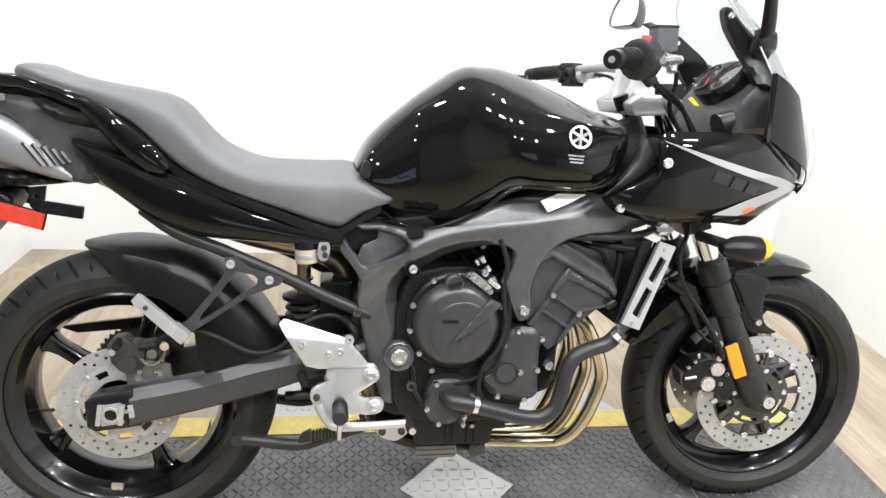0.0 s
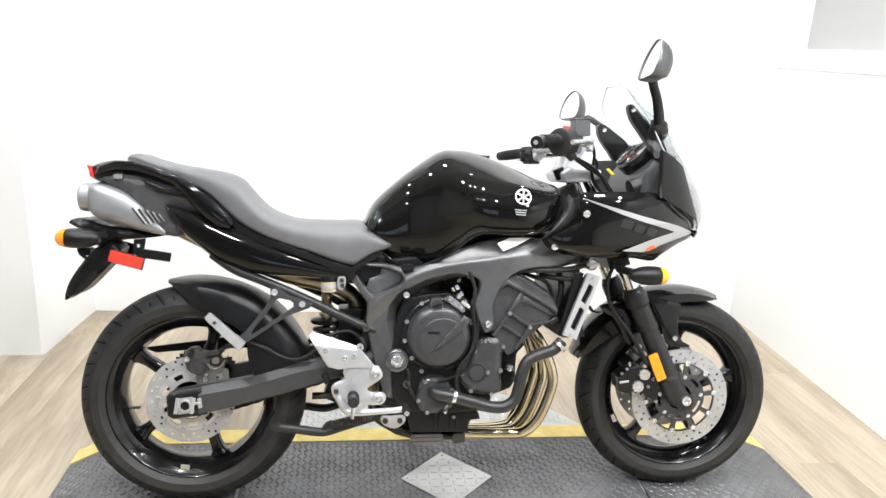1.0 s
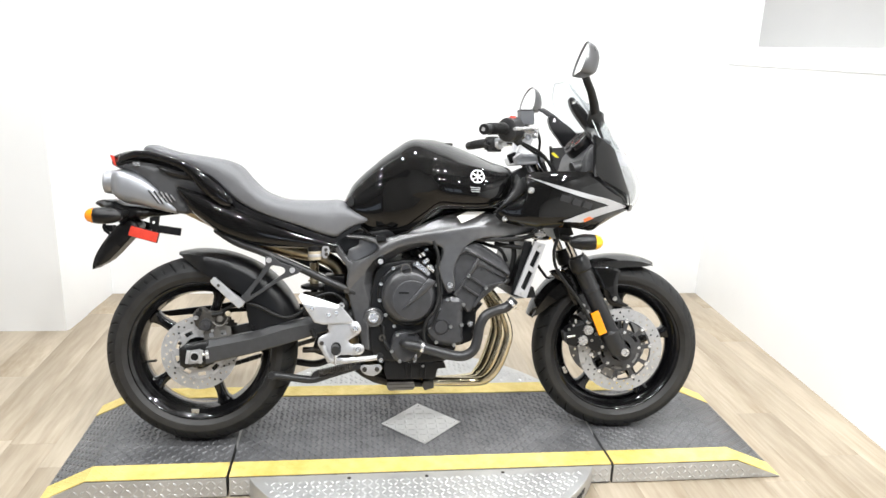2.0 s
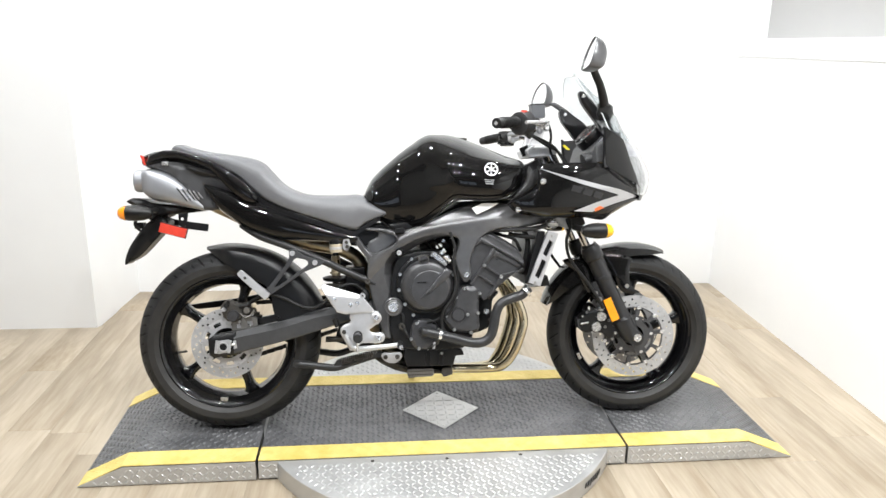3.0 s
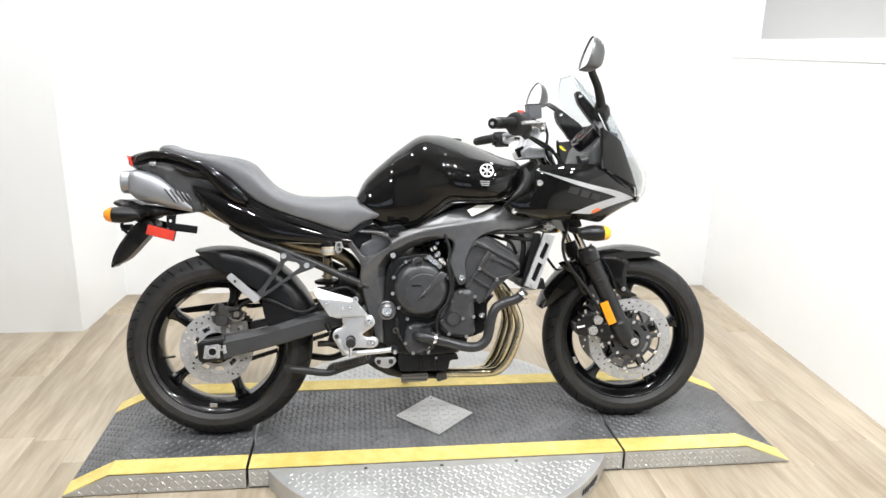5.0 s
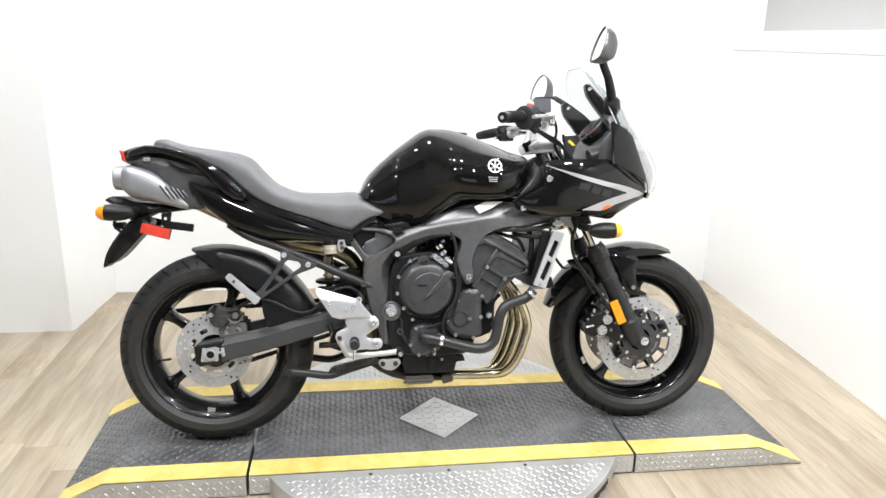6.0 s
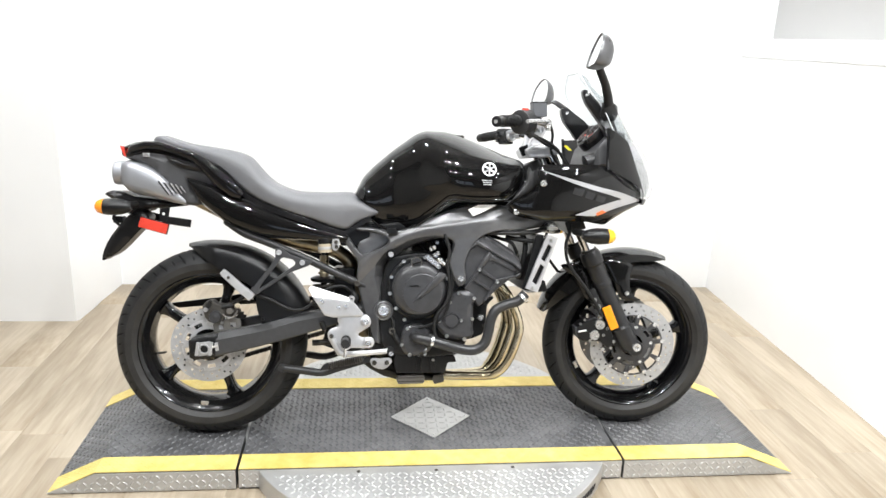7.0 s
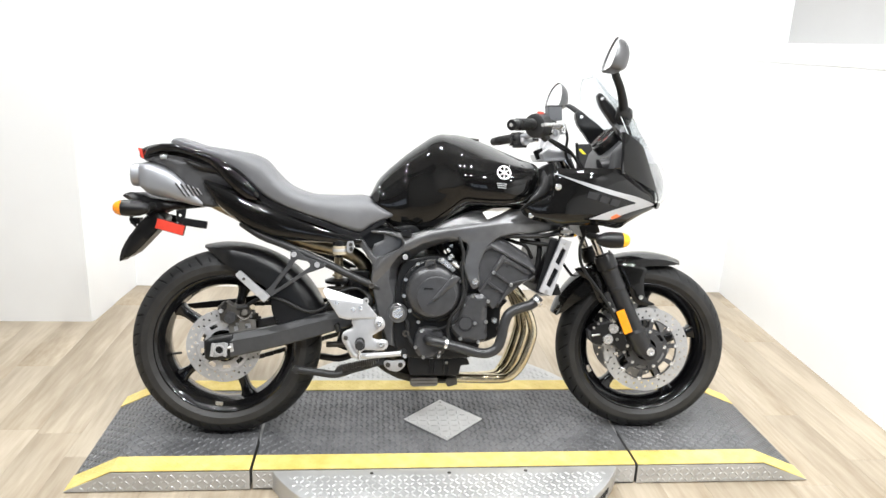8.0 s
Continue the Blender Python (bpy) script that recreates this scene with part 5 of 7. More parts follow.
# water pump, hose to the radiator, sump
pump = part("water_pump", pillow([(-0.085, 0.388), (-0.030, 0.390), (-0.002, 0.365), (0.002, 0.320), (-0.020, 0.300), (-0.072, 0.291), (-0.098, 0.315), (-0.100, 0.345)], lambda x, z: -0.186, 0.05, 0.007, 0.014, smooth=2), ENGINE2, eng)
for bx, bz in ((-0.080, 0.383), (-0.072, 0.297), (-0.098, 0.330), (-0.005, 0.360), (-0.022, 0.303)):
    bolt(pump, bx, -0.187, bz, 0.006, ZINC, 0.007)
hose = part("coolant_hose", tube([(-0.058, -0.185, 0.356), (-0.050, -0.208, 0.355), (-0.02, -0.212, 0.350), (0.040, -0.212, 0.334), (0.100, -0.212, 0.318), (0.140, -0.212, 0.318), (0.168, -0.212, 0.338), (0.180, -0.210, 0.375), (0.188, -0.208, 0.415), (0.204, -0.206, 0.446), (0.235, -0.203, 0.462), (0.275, -0.200, 0.474), (0.302, -0.195, 0.498)], 0.0165, 16, 5), HOSE, bike, "thick black coolant hose")
for (x, z), (dx, dz) in (((-0.002, 0.347), (0.96, -0.22)), ((0.292, 0.487), (0.75, 0.66))):
    part("hose_clamp", rod((x - dx * 0.005, -0.2115, z - dz * 0.005), (x + dx * 0.005, -0.2115, z + dz * 0.005), 0.0182, 20), ALU, hose, "steel hose clamp")
for bx, bz in ((-0.012, 0.352), (-0.022, 0.318), (-0.024, 0.302), (-0.006, 0.336)):
    bolt(pump, bx, -0.200, bz, 0.005, ALU, 0.012)
sump = part("oil_pan", prism([(-0.118, 0.300), (0.082, 0.280), (0.090, 0.258), (0.060, 0.256), (0.052, 0.222), (-0.110, 0.222), (-0.120, 0.25)], -0.135, 0.135, 0.006), ENGINE, eng)
for x in (-0.045, -0.030, 0.002, 0.017):
    part("fin", box(x - 0.002, x + 0.002, -0.1405, -0.133, 0.228, 0.276, 0.001), ENGINE, sump)
bolt(sump, -0.038, -0.138, 0.285, 0.005)
bolt(sump, 0.010, -0.138, 0.268, 0.005)
part("gearbox_case", prism([(-0.17, 0.46), (-0.14, 0.46), (-0.11, 0.40), (-0.10, 0.30), (-0.15, 0.285), (-0.20, 0.30), (-0.205, 0.36)], -0.12, 0.12, 0.008), ENGINE, eng)
bolt(eng, -0.128, -0.150, 0.368, 0.012, DARK_METAL, 0.012)
part("starter_hose", tube([(-0.15, -0.13, 0.43), (-0.125, -0.15, 0.40), (-0.122, -0.155, 0.36), (-0.10, -0.16, 0.325)], 0.008, 8, 4), RUBBER, eng)
# header pipes and collector
for k, y in enumerate((-0.118, -0.045, 0.045, 0.118)):
    q = 0.0 if k in (0, 3) else -0.010
    low = -0.115 * (y + 0.118)
    pts = [(0.235, y * 0.95, 0.515), (0.262, y * 0.98, 0.480), (0.284 + q * 0.4, y, 0.435), (0.300 + q, y, 0.390), (0.300 + q, y, 0.345), (0.272 + q, y * 0.95, 0.262 + low * 0.4),
           (0.240 + q, y * 0.85, 0.216 + low * 0.8), (0.200 + q, y * 0.70, 0.198 + low), (0.05, y * 0.56, 0.196 + low), (-0.02, y * 0.5, 0.20)]
    part("header_pipe", tube(pts, 0.0155, 16, 5), HEADER, bike, "gold heat-tinted steel header pipe")
coll = part("collector", loft([[(x, y0 + w * math.copysign(abs(math.cos(t)) ** 0.7, math.cos(t)), z0 + h * math.copysign(abs(math.sin(t)) ** 0.7, math.sin(t))) for t in (math.pi / 9 * j for j in range(18))]
                           for x, y0, z0, w, h in ((0.03, -0.01, 0.192, 0.085, 0.014), (-0.02, -0.01, 0.195, 0.088, 0.016), (-0.10, -0.005, 0.200, 0.09, 0.020), (-0.15, 0.0, 0.212, 0.08, 0.022), (-0.19, 0.02, 0.226, 0.055, 0.024), (-0.225, 0.03, 0.245, 0.035, 0.022))]), DARK_METAL, bike, "grimy dark exhaust collector")
part("catalyst_box", bevelled(prism([(-0.106, 0.210), (-0.016, 0.210), (-0.014, 0.186), (-0.020, 0.180), (-0.100, 0.178), (-0.108, 0.188)], -0.112, 0.09, 0.004), 0.0), CATBOX, coll, "grey welded steel box")
for z in (0.188, 0.200):
    part("weld_bead", tube([(-0.104, -0.1125, z), (-0.018, -0.1125, z + 0.001)], 0.0016, 6, 1), DARK_METAL, coll)
part("clamp", prism([(0.016, 0.208), (0.050, 0.210), (0.052, 0.184), (0.020, 0.176), (0.012, 0.19)], -0.108, 0.09, 0.003), DARK_METAL, coll)

# radiator and its bright guards
rad = part("radiator", prism([(0.335, 0.690), (0.362, 0.690), (0.318, 0.505), (0.292, 0.512)], -0.185, 0.185, 0.004), SATIN, bike, "dark finned radiator")
for k in range(30):
    y = -0.17 + 0.34 * k / 29
    part("fin", prism([(0.360, 0.684), (0.364, 0.683), (0.321, 0.510), (0.317, 0.511)], y - 0.0012, y + 0.0012, 0.0), DARK_METAL, rad)
guard = [(0.366, 0.693), (0.403, 0.682), (0.341, 0.503), (0.300, 0.517)]


def along_guard(u, v):
    a = Vector(guard[0]) + (Vector(guard[1]) - Vector(guard[0])) * u
    b = Vector(guard[3]) + (Vector(guard[2]) - Vector(guard[3])) * u
    return tuple(a + (b - a) * v)


slots = [[along_guard(0.40, a), along_guard(0.78, a + 0.03), along_guard(0.70, b), along_guard(0.30, b - 0.03)] for a, b in ((0.15, 0.46), (0.52, 0.88))]
for s in (-1, 1):
    g = part("radiator_guard" if s < 0 else "radiator_guard_left", prism(guard, s * 0.204, s * 0.192, 0.002, slots), CAST, bike, "brushed aluminium radiator side guard")
    # black panel added so that the slots come out dark
    part("backing", prism([along_guard(0.06, 0.03), along_guard(0.94, 0.03), along_guard(0.94, 0.97), along_guard(0.06, 0.97)], s * 0.188, s * 0.176, 0.001), SATIN, g, "black panel added to darken the guard slots")
    if s < 0:
        bolt(g, *[along_guard(0.5, 0.07)[0], -0.204, along_guard(0.5, 0.07)[1]], 0.005, ZINC, 0.003)
        bolt(g, *[along_guard(0.5, 0.95)[0], -0.204, along_guard(0.5, 0.95)[1]], 0.005, ZINC, 0.003)
part("lower_tank", prism([(0.36, 0.492), (0.392, 0.528), (0.402, 0.492), (0.33, 0.488)], -0.10, 0.10, 0.004), SATIN, rad)
part("overflow_pipe", tube([(0.13, -0.165, 0.694), (0.20, -0.18, 0.695), (0.28, -0.18, 0.696), (0.34, -0.17, 0.702), (0.38, -0.15, 0.712)], 0.008, 10, 4), GREY_PLASTIC, bike)
part("overflow_pipe", tube([(0.24, -0.15, 0.68), (0.29, -0.16, 0.672), (0.34, -0.165, 0.668), (0.365, -0.16, 0.672)], 0.0075, 10, 4), RUBBER, bike)
horn = part("filler_neck", lathe([(0, -0.165), (0.012, -0.165), (0.018, -0.158), (0.018, -0.12), (0, -0.12)], 0.392, 0.712, 24), ALU, bike, "bright radiator filler neck")
part("neck_label", box(0.375, 0.412, -0.168, -0.160, 0.706, 0.716, 0.002), WHITE, horn)
part("wire_loom", tube([(0.29, -0.12, 0.71), (0.31, -0.14, 0.66), (0.305, -0.14, 0.60), (0.29, -0.13, 0.54)], 0.009, 8, 4), RUBBER, bike)

# ---- tank ----
tank_at = keyed([(-0.256, 0.798, 0.810, 0.900, 0.070), (-0.249, 0.785, 0.822, 0.850, 0.095), (-0.234, 0.765, 0.854, 0.800, 0.120), (-0.200, 0.728, 0.896, 0.790, 0.138), (-0.165, 0.703, 0.928, 0.800, 0.150), (-0.130, 0.692, 0.958, 0.820, 0.163), (-0.085, 0.698, 0.992, 0.835, 0.185),
                 (-0.045, 0.718, 1.019, 0.842, 0.205), (-0.010, 0.747, 1.029, 0.846, 0.222), (0.030, 0.784, 1.029, 0.850, 0.236), (0.072, 0.797, 1.023, 0.852, 0.243), (0.138, 0.795, 1.001, 0.852, 0.246), (0.205, 0.799, 0.973, 0.856, 0.240), (0.250, 0.818, 0.954, 0.866, 0.222),
                 (0.278, 0.845, 0.942, 0.890, 0.195), (0.296, 0.870, 0.934, 0.895, 0.160), (0.306, 0.890, 0.922, 0.900, 0.120)])


def tank_ring(x):
    zb, zt, zm, w = tank_at(x)
    zm = min(max(zm, zb + 0.3 * (zt - zb)), zb + 0.62 * (zt - zb))
    ring = []
    for j in range(15):
        v = j / 14
        z = zb + (zm - zb) * v
        k = 1 - v
        y = w * (1 - (0.09 + 0.15 * min(1, max(0, (0.02 - x) / 0.14))) * k ** 2.2)
        # knee hollow behind a slanting crease
        front = 0.075 - 0.35 * (z - 0.84)
        hollow = min(max((front - x) / 0.12, 0), 1) * min(max((0.93 - z) / 0.10, 0), 1)
        hollow = hollow * hollow * (3 - 2 * hollow)
        y -= 0.036 * hollow * min(1, max(0, (x + 0.25) / 0.12))
        ring.append((x, -y, z))
    y1 = -ring[-1][1]
    zc, yc = 0.950 - 0.14 * x, 0.855 * y1
    fade = min(1, max(0, (x + 0.10) / 0.16)) * min(1, max(0, (0.285 - x) / 0.05))
    fade = fade * fade * (3 - 2 * fade)
    for j in range(1, 35):
        t = j / 34 * math.pi / 2
        y = y1 * math.cos(t) ** 0.72
        z = zm + (zt - zm) * math.sin(t) ** 0.92
        # a crease along the shoulder parts the side from the flatter top
        if j <= 14:
            v = j / 14
            yn, zn = y1 - (y1 - yc) * v ** 2, zm + (zc - zm) * v
        else:
            v = (j - 14) / 20
            yn, zn = yc * (1 - v), zc + (zt - zc) * (1 - (1 - v) ** 1.75)
        ring.append((x, -(y + (yn - y) * fade), z + (zn - z) * fade))
    return ring


rings = []
for k in range(84):
    x = -0.256 + 0.562 * k / 83
    half = tank_ring(x)
    rings.append(half + [(a, -b, c) for a, b, c in reversed(half[:-1])])
tank = part("fuel_tank", loft(rings), PAINT, bike, "gloss black sculpted fuel tank", 70)
for s in (-1, 1):
    lip = []
    for x in np.linspace(-0.205, 0.262, 34):
        ring = tank_ring(x)
        lip.append((x, s * (tank_at(x)[3] * 0.985 - 0.030 * min(1, max(0, (0.02 - x) / 0.10))), ring[0][2] + 0.003))
    part("lower_lip", tube(lip, 0.0040, 12, 2), PAINT, tank)
part("filler_cap", moved(lathe([(0, -0.010), (0.035, -0.010), (0.042, -0.006), (0.043, 0.004)], n=40), pose(0.075, 0, 1.012, 90, 0, 0)), DARK_METAL, tank)
# round badge: a ring with three crossed bars
badge = part("tank_badge", moved(lathe([(0.0185, 0.0), (0.0185, -0.003), (0.0225, -0.003), (0.0225, 0.0)], n=40, closed=True), pose(0.164, -0.2395, 0.897, -17, 0, 2)), CAST, tank, "round silver badge, a ring with crossed bars")
for k in range(3):
    part("bar", moved(box(-0.0195, 0.0195, -0.003, 0.0, -0.0026, 0.0026, 0.0006), pose(0.164, -0.2395, 0.897, -17, 30 + 60 * k, 2)), CAST, badge)
for k in range(3):
    part("warning_line", moved(box(-0.017 + 0.002 * k, 0.015 - 0.001 * k, -0.0008, 0.0006, -0.0014, 0.0014, 0.0), pose(0.158, -0.2455 - 0.0004 * k, 0.862 - 0.0062 * k, -5, 3, 1)), DECAL, tank, "small unreadable pale lettering bars")
part("tank_pad", prism([(-0.245, 0.80), (-0.235, 0.832), (-0.222, 0.815), (-0.228, 0.795)], -0.135, -0.105, 0.004, smooth=2), RUBBER, tank)
part("tank_clip", box(-0.150, -0.118, -0.170, -0.140, 0.686, 0.704, 0.002), SATIN, tank)
part("air_box", prism([(-0.20, 0.71), (-0.02, 0.735), (0.08, 0.79), (0.30, 0.80), (0.36, 0.75), (0.22, 0.72), (0.06, 0.70), (0.0, 0.68), (-0.12, 0.68)], -0.115, 0.115, 0.01), SATIN, bike)
throttle = part("throttle_body", box(-0.06, 0.09, -0.06, 0.12, 0.615, 0.700, 0.012), ENGINE, bike, "black throttle bodies")
for k in range(4):
    part("intake_stub", rod((-0.045 + 0.035 * k, -0.085, 0.628 + 0.012 * k), (-0.040 + 0.035 * k, -0.055, 0.645 + 0.012 * k), 0.013, 14, 0.003), DARK_METAL, throttle)
    part("vacuum_pipe", tube([(-0.05 + 0.036 * k, -0.09, 0.66), (-0.03 + 0.036 * k, -0.11, 0.645), (-0.01 + 0.034 * k, -0.10, 0.618)], 0.004, 8, 4), RUBBER, throttle)
    bolt(throttle, -0.04 + 0.030 * k, -0.095, 0.655 + 0.010 * (k % 2), 0.0065, ALU, 0.008)
part("injector_rail", rod((-0.07, -0.13, 0.665), (0.03, -0.14, 0.70), 0.012, 12, 0.002), DARK_METAL, bike)

# ---- fairing ----
for side in (-1, 1):
    tag = "" if side < 0 else "_left"
    mid = cover_strip("fairing_infill" + tag, [(0.222, 0.782), (0.240, 0.792), (0.266, 0.806), (0.30, 0.826), (0.326, 0.848)], [(0.254, 0.822), (0.272, 0.846), (0.284, 0.868), (0.286, 0.888), (0.292, 0.909)],
                      lambda x, z: 0.236, GREY_PLASTIC, bike, "dark grey fairing infill", 0.012, 0.008, 16, 0.004, side)
    fd = keyed([(0.20, 0.245), (0.30, 0.263), (0.42, 0.270), (0.50, 0.262), (0.548, 0.248), (0.60, 0.222), (0.645, 0.190), (0.69, 0.152), (0.715, 0.116), (0.735, 0.08)])

    def fair_depth(x, z):
        """Half the width of the fairing: tucked in below its stripe."""
        return fd(x)[0] - 0.38 * max(0, 0.835 - z) * min(1, max(0, (x - 0.36) / 0.2))

    low = [(0.222, 0.782), (0.236, 0.764), (0.262, 0.751), (0.31, 0.742), (0.373, 0.738), (0.43, 0.737), (0.485, 0.737), (0.525, 0.731), (0.565, 0.728), (0.60, 0.748), (0.66, 0.775), (0.722, 0.796)]
    high = [(0.268, 0.809), (0.30, 0.827), (0.325, 0.848), (0.317, 0.890), (0.325, 0.913), (0.38, 0.917), (0.428, 0.919), (0.48, 0.919), (0.545, 0.917), (0.590, 0.897), (0.645, 0.871), (0.692, 0.845), (0.735, 0.802)]
    fair = cover_strip("side_fairing" + tag, low, high, fair_depth, PAINT, bike, "gloss black half fairing with a silver arrow stripe", 0.022, 0.006, 60, 0.004, side)

    def skin(x, z, lift=0.0012):
        return side * (fair_depth(x, z) + 0.0065 + lift)

    def decal(name, pts, mat, parent, label="", lift=0.0012):
        bm = bmesh.new()
        top, bot = pts
        n = 26
        T, B = curve([(a, b, 0) for a, b in top], n), curve([(a, b, 0) for a, b in bot], n)
        m = min(len(T), len(B))
        rows = [[a + (b - a) * r / 8 for a, b in zip(T[:m], B[:m])] for r in range(9)]
        vs = [[bm.verts.new((q[0], skin(q[0], q[1], lift), q[1])) for q in row] for row in rows]
        for va, vb in zip(vs, vs[1:]):
            for i in range(m - 1):
                bm.faces.new((va[i], va[i + 1], vb[i + 1], vb[i]))
        return part(name, bm, mat, parent, label)

    decal("stripe_upper", ([(0.318, 0.899), (0.42, 0.872), (0.52, 0.848), (0.61, 0.831), (0.700, 0.809)], [(0.322, 0.897), (0.42, 0.861), (0.49, 0.840), (0.55, 0.826), (0.610, 0.812)]), DECAL, fair, "silver arrow stripe")
    decal("stripe_lower", ([(0.437, 0.759), (0.505, 0.784), (0.555, 0.799), (0.610, 0.813)], [(0.505, 0.756), (0.58, 0.780), (0.64, 0.795), (0.700, 0.808)]), DECAL, fair, "silver arrow stripe")
    # the indicator's orange reflection, painted on the stripe as a decal
    decal("indicator_reflection", ([(0.512, 0.766), (0.534, 0.776)], [(0.516, 0.757), (0.552, 0.769)]), ORANGE_RED, fair, "painted orange reflection of the indicator on the stripe", 0.002)
    for mx, mz, run in ((0.424, 0.846, 0.034), (0.466, 0.835, 0.030), (0.504, 0.826, 0.032)):
        decal("model_mark", ([(mx + 0.006, mz), (mx + run + 0.006, mz - 0.008)], [(mx - 0.002, mz - 0.020), (mx + run - 0.002, mz - 0.028)]), FAINT, fair, "plain dark grey block")
    if side < 0:
        bolt(fair, 0.331, -0.272, 0.857, 0.010, ALU, 0.004)
        bolt(fair, 0.252, -0.254, 0.766, 0.009, ALU, 0.004)
    part("inner_panel", pillow([(0.25, 0.775), (0.34, 0.745), (0.52, 0.742), (0.60, 0.80), (0.53, 0.90), (0.33, 0.90)], lambda x, z: side * 0.165, -side * 0.004, 0.003, 0.04, smooth=0), SATIN, fair)

# nose cowl: horizontal bows from one side round the front to the other
nose_at = keyed([(0.785, 0.745, 0.600, 0.175), (0.800, 0.750, 0.590, 0.200), (0.820, 0.754, 0.575, 0.222), (0.850, 0.753, 0.560, 0.236), (0.890, 0.742, 0.548, 0.246), (0.920, 0.728, 0.546, 0.251), (0.955, 0.713, 0.545, 0.256), (0.990, 0.697, 0.543, 0.260), (1.035, 0.672, 0.540, 0.262)])


def nose_point(z, t, grow=0.0):
    xf, xr, w = nose_at(z)
    c, q = math.cos(t), math.sin(t)
    return Vector((xr + (xf - xr + grow) * abs(c) ** 1.1, (w + grow) * math.copysign(abs(q) ** 0.8, q), z))


def bow(z, at, n=31, e=0.62, grow=0.0):
    xf, xr, w = at(z)
    out = []
    for j in range(n):
        t = math.pi * j / (n - 1) - math.pi / 2
        c, s = math.cos(t), math.sin(t)
        out.append((xr + (xf - xr + grow) * abs(c) ** e, (w + grow) * math.copysign(abs(s) ** 0.8, s), z))
    return out


def lamp_edge(z):
    """The turn along the bow at which the painted cowl gives way to the lamp and the screen."""
    xf, xr, w = nose_at(z)
    x = 0.690 - 0.51 * (z - 0.848)
    return math.acos(min(1, max(0, (x - xr) / (xf - xr))) ** (1 / 1.1))


def nose_patch(z0, z1, lo, hi, thick, rows=24, cols=24, grow=0.0, bulge=0.0):
    """A patch of the nose; z0 and z1 give its lower and upper edge along it, lo and hi the turns of its ends at a height."""
    out = []
    for k in range(rows):
        ring = []
        for j in range(cols):
            u = j / (cols - 1)
            z = z0(u) + (z1(u) - z0(u)) * k / (rows - 1)
            p = nose_point(z, lo(z) + (hi(z) - lo(z)) * u, grow)
            p.x += bulge * max(0.0, math.sin(math.pi * (z - 0.80) / 0.21)) ** 0.8 * (1 - (2 * u - 1) ** 2)
            ring.append(p)
        out.append(ring)
    return shell(out, thick)


Q = math.pi / 2
cowl = part("nose_cowl", nose_patch(lambda u: 0.915 - 0.070 * u ** 0.9, lambda u: 1.034 - 0.038 * u ** 1.4, lambda z: -Q, lambda z: -lamp_edge(z), 0.004), PAINT, bike, "gloss black nose cowl", 60)
part("nose_cowl_left", nose_patch(lambda u: 0.845 + 0.070 * u ** 0.9, lambda u: 0.996 + 0.038 * u ** 1.4, lambda z: lamp_edge(z), lambda z: Q, 0.004), PAINT, cowl, "", 60)
part("chin", nose_patch(lambda u: 0.793, lambda u: 0.812, lambda z: -0.75, lambda z: 0.75, 0.004, 6, 40), PAINT, cowl, "", 60)
lampglass = part("headlamp_lens", nose_patch(lambda u: 0.813, lambda u: 0.996, lambda z: -lamp_edge(max(z, 0.83)) + 0.004, lambda z: lamp_edge(max(z, 0.83)) - 0.004, 0.003, bulge=0.034), LENS, cowl, "clear twin headlamp lens", 60)
lampglass.visible_shadow = False
part("headlamp_bowl", nose_patch(lambda u: 0.820, lambda u: 0.945, lambda z: -lamp_edge(max(z, 0.83)) + 0.03, lambda z: lamp_edge(max(z, 0.83)) - 0.03, 0.003, 16, 24, -0.012, 0.032), REFLECT, cowl, "bright headlamp reflector", 60)
part("lamp_surround", nose_patch(lambda u: 0.945, lambda u: 0.992, lambda z: -lamp_edge(z) + 0.02, lambda z: lamp_edge(z) - 0.02, 0.003, 6, 24, -0.012, 0.032), SILVER, cowl, "", 60)
for s in (-1, 1):
    # black lining behind the rear edge of the cowl, and the rolled edge itself
    part("cowl_lining", shell([[(x + 0.02 * (1.03 - z), s * y, z) for x, y in ((0.543, 0.254), (0.553, 0.243), (0.580, 0.205), (0.610, 0.165), (0.640, 0.12))] for z in np.linspace(0.905, 1.03, 8)], -s * 0.004), TAIL_PLASTIC, cowl, "dark grey cockpit lining")
    part("rolled_edge", tube([(nose_at(z)[1] - 0.001, s * (nose_at(z)[2] - 0.006), z) for z in np.linspace(0.912, 1.036, 8)], 0.0055, 8, 2), SATIN, cowl)

# screen
screen_at = keyed([(0.990, 0.697, 0.600, 0.205), (1.050, 0.664, 0.575, 0.180), (1.095, 0.645, 0.565, 0.152), (1.140, 0.602, 0.535, 0.140), (1.185, 0.560, 0.505, 0.118), (1.225, 0.530, 0.495, 0.085), (1.246, 0.512, 0.492, 0.05)])
scr = part("windscreen", shell([bow(0.992 + 0.254 * k / 19, screen_at, 31, 0.9) for k in range(20)], 0.003), GLASS, bike, "clear acrylic windscreen")
scr.visible_shadow = False
edge = []
for k in range(20):
    edge.append(bow(0.992 + 0.254 * k / 19, screen_at, 31, 0.9))
rim_line = [r[0] for r in edge[::2]] + edge[-1][::2] + [r[-1] for r in reversed(edge[::2])]
part("screen_edge", tube(rim_line, 0.0017, 6, 1), SCREEN_EDGE, scr, "frosted edge of the screen")

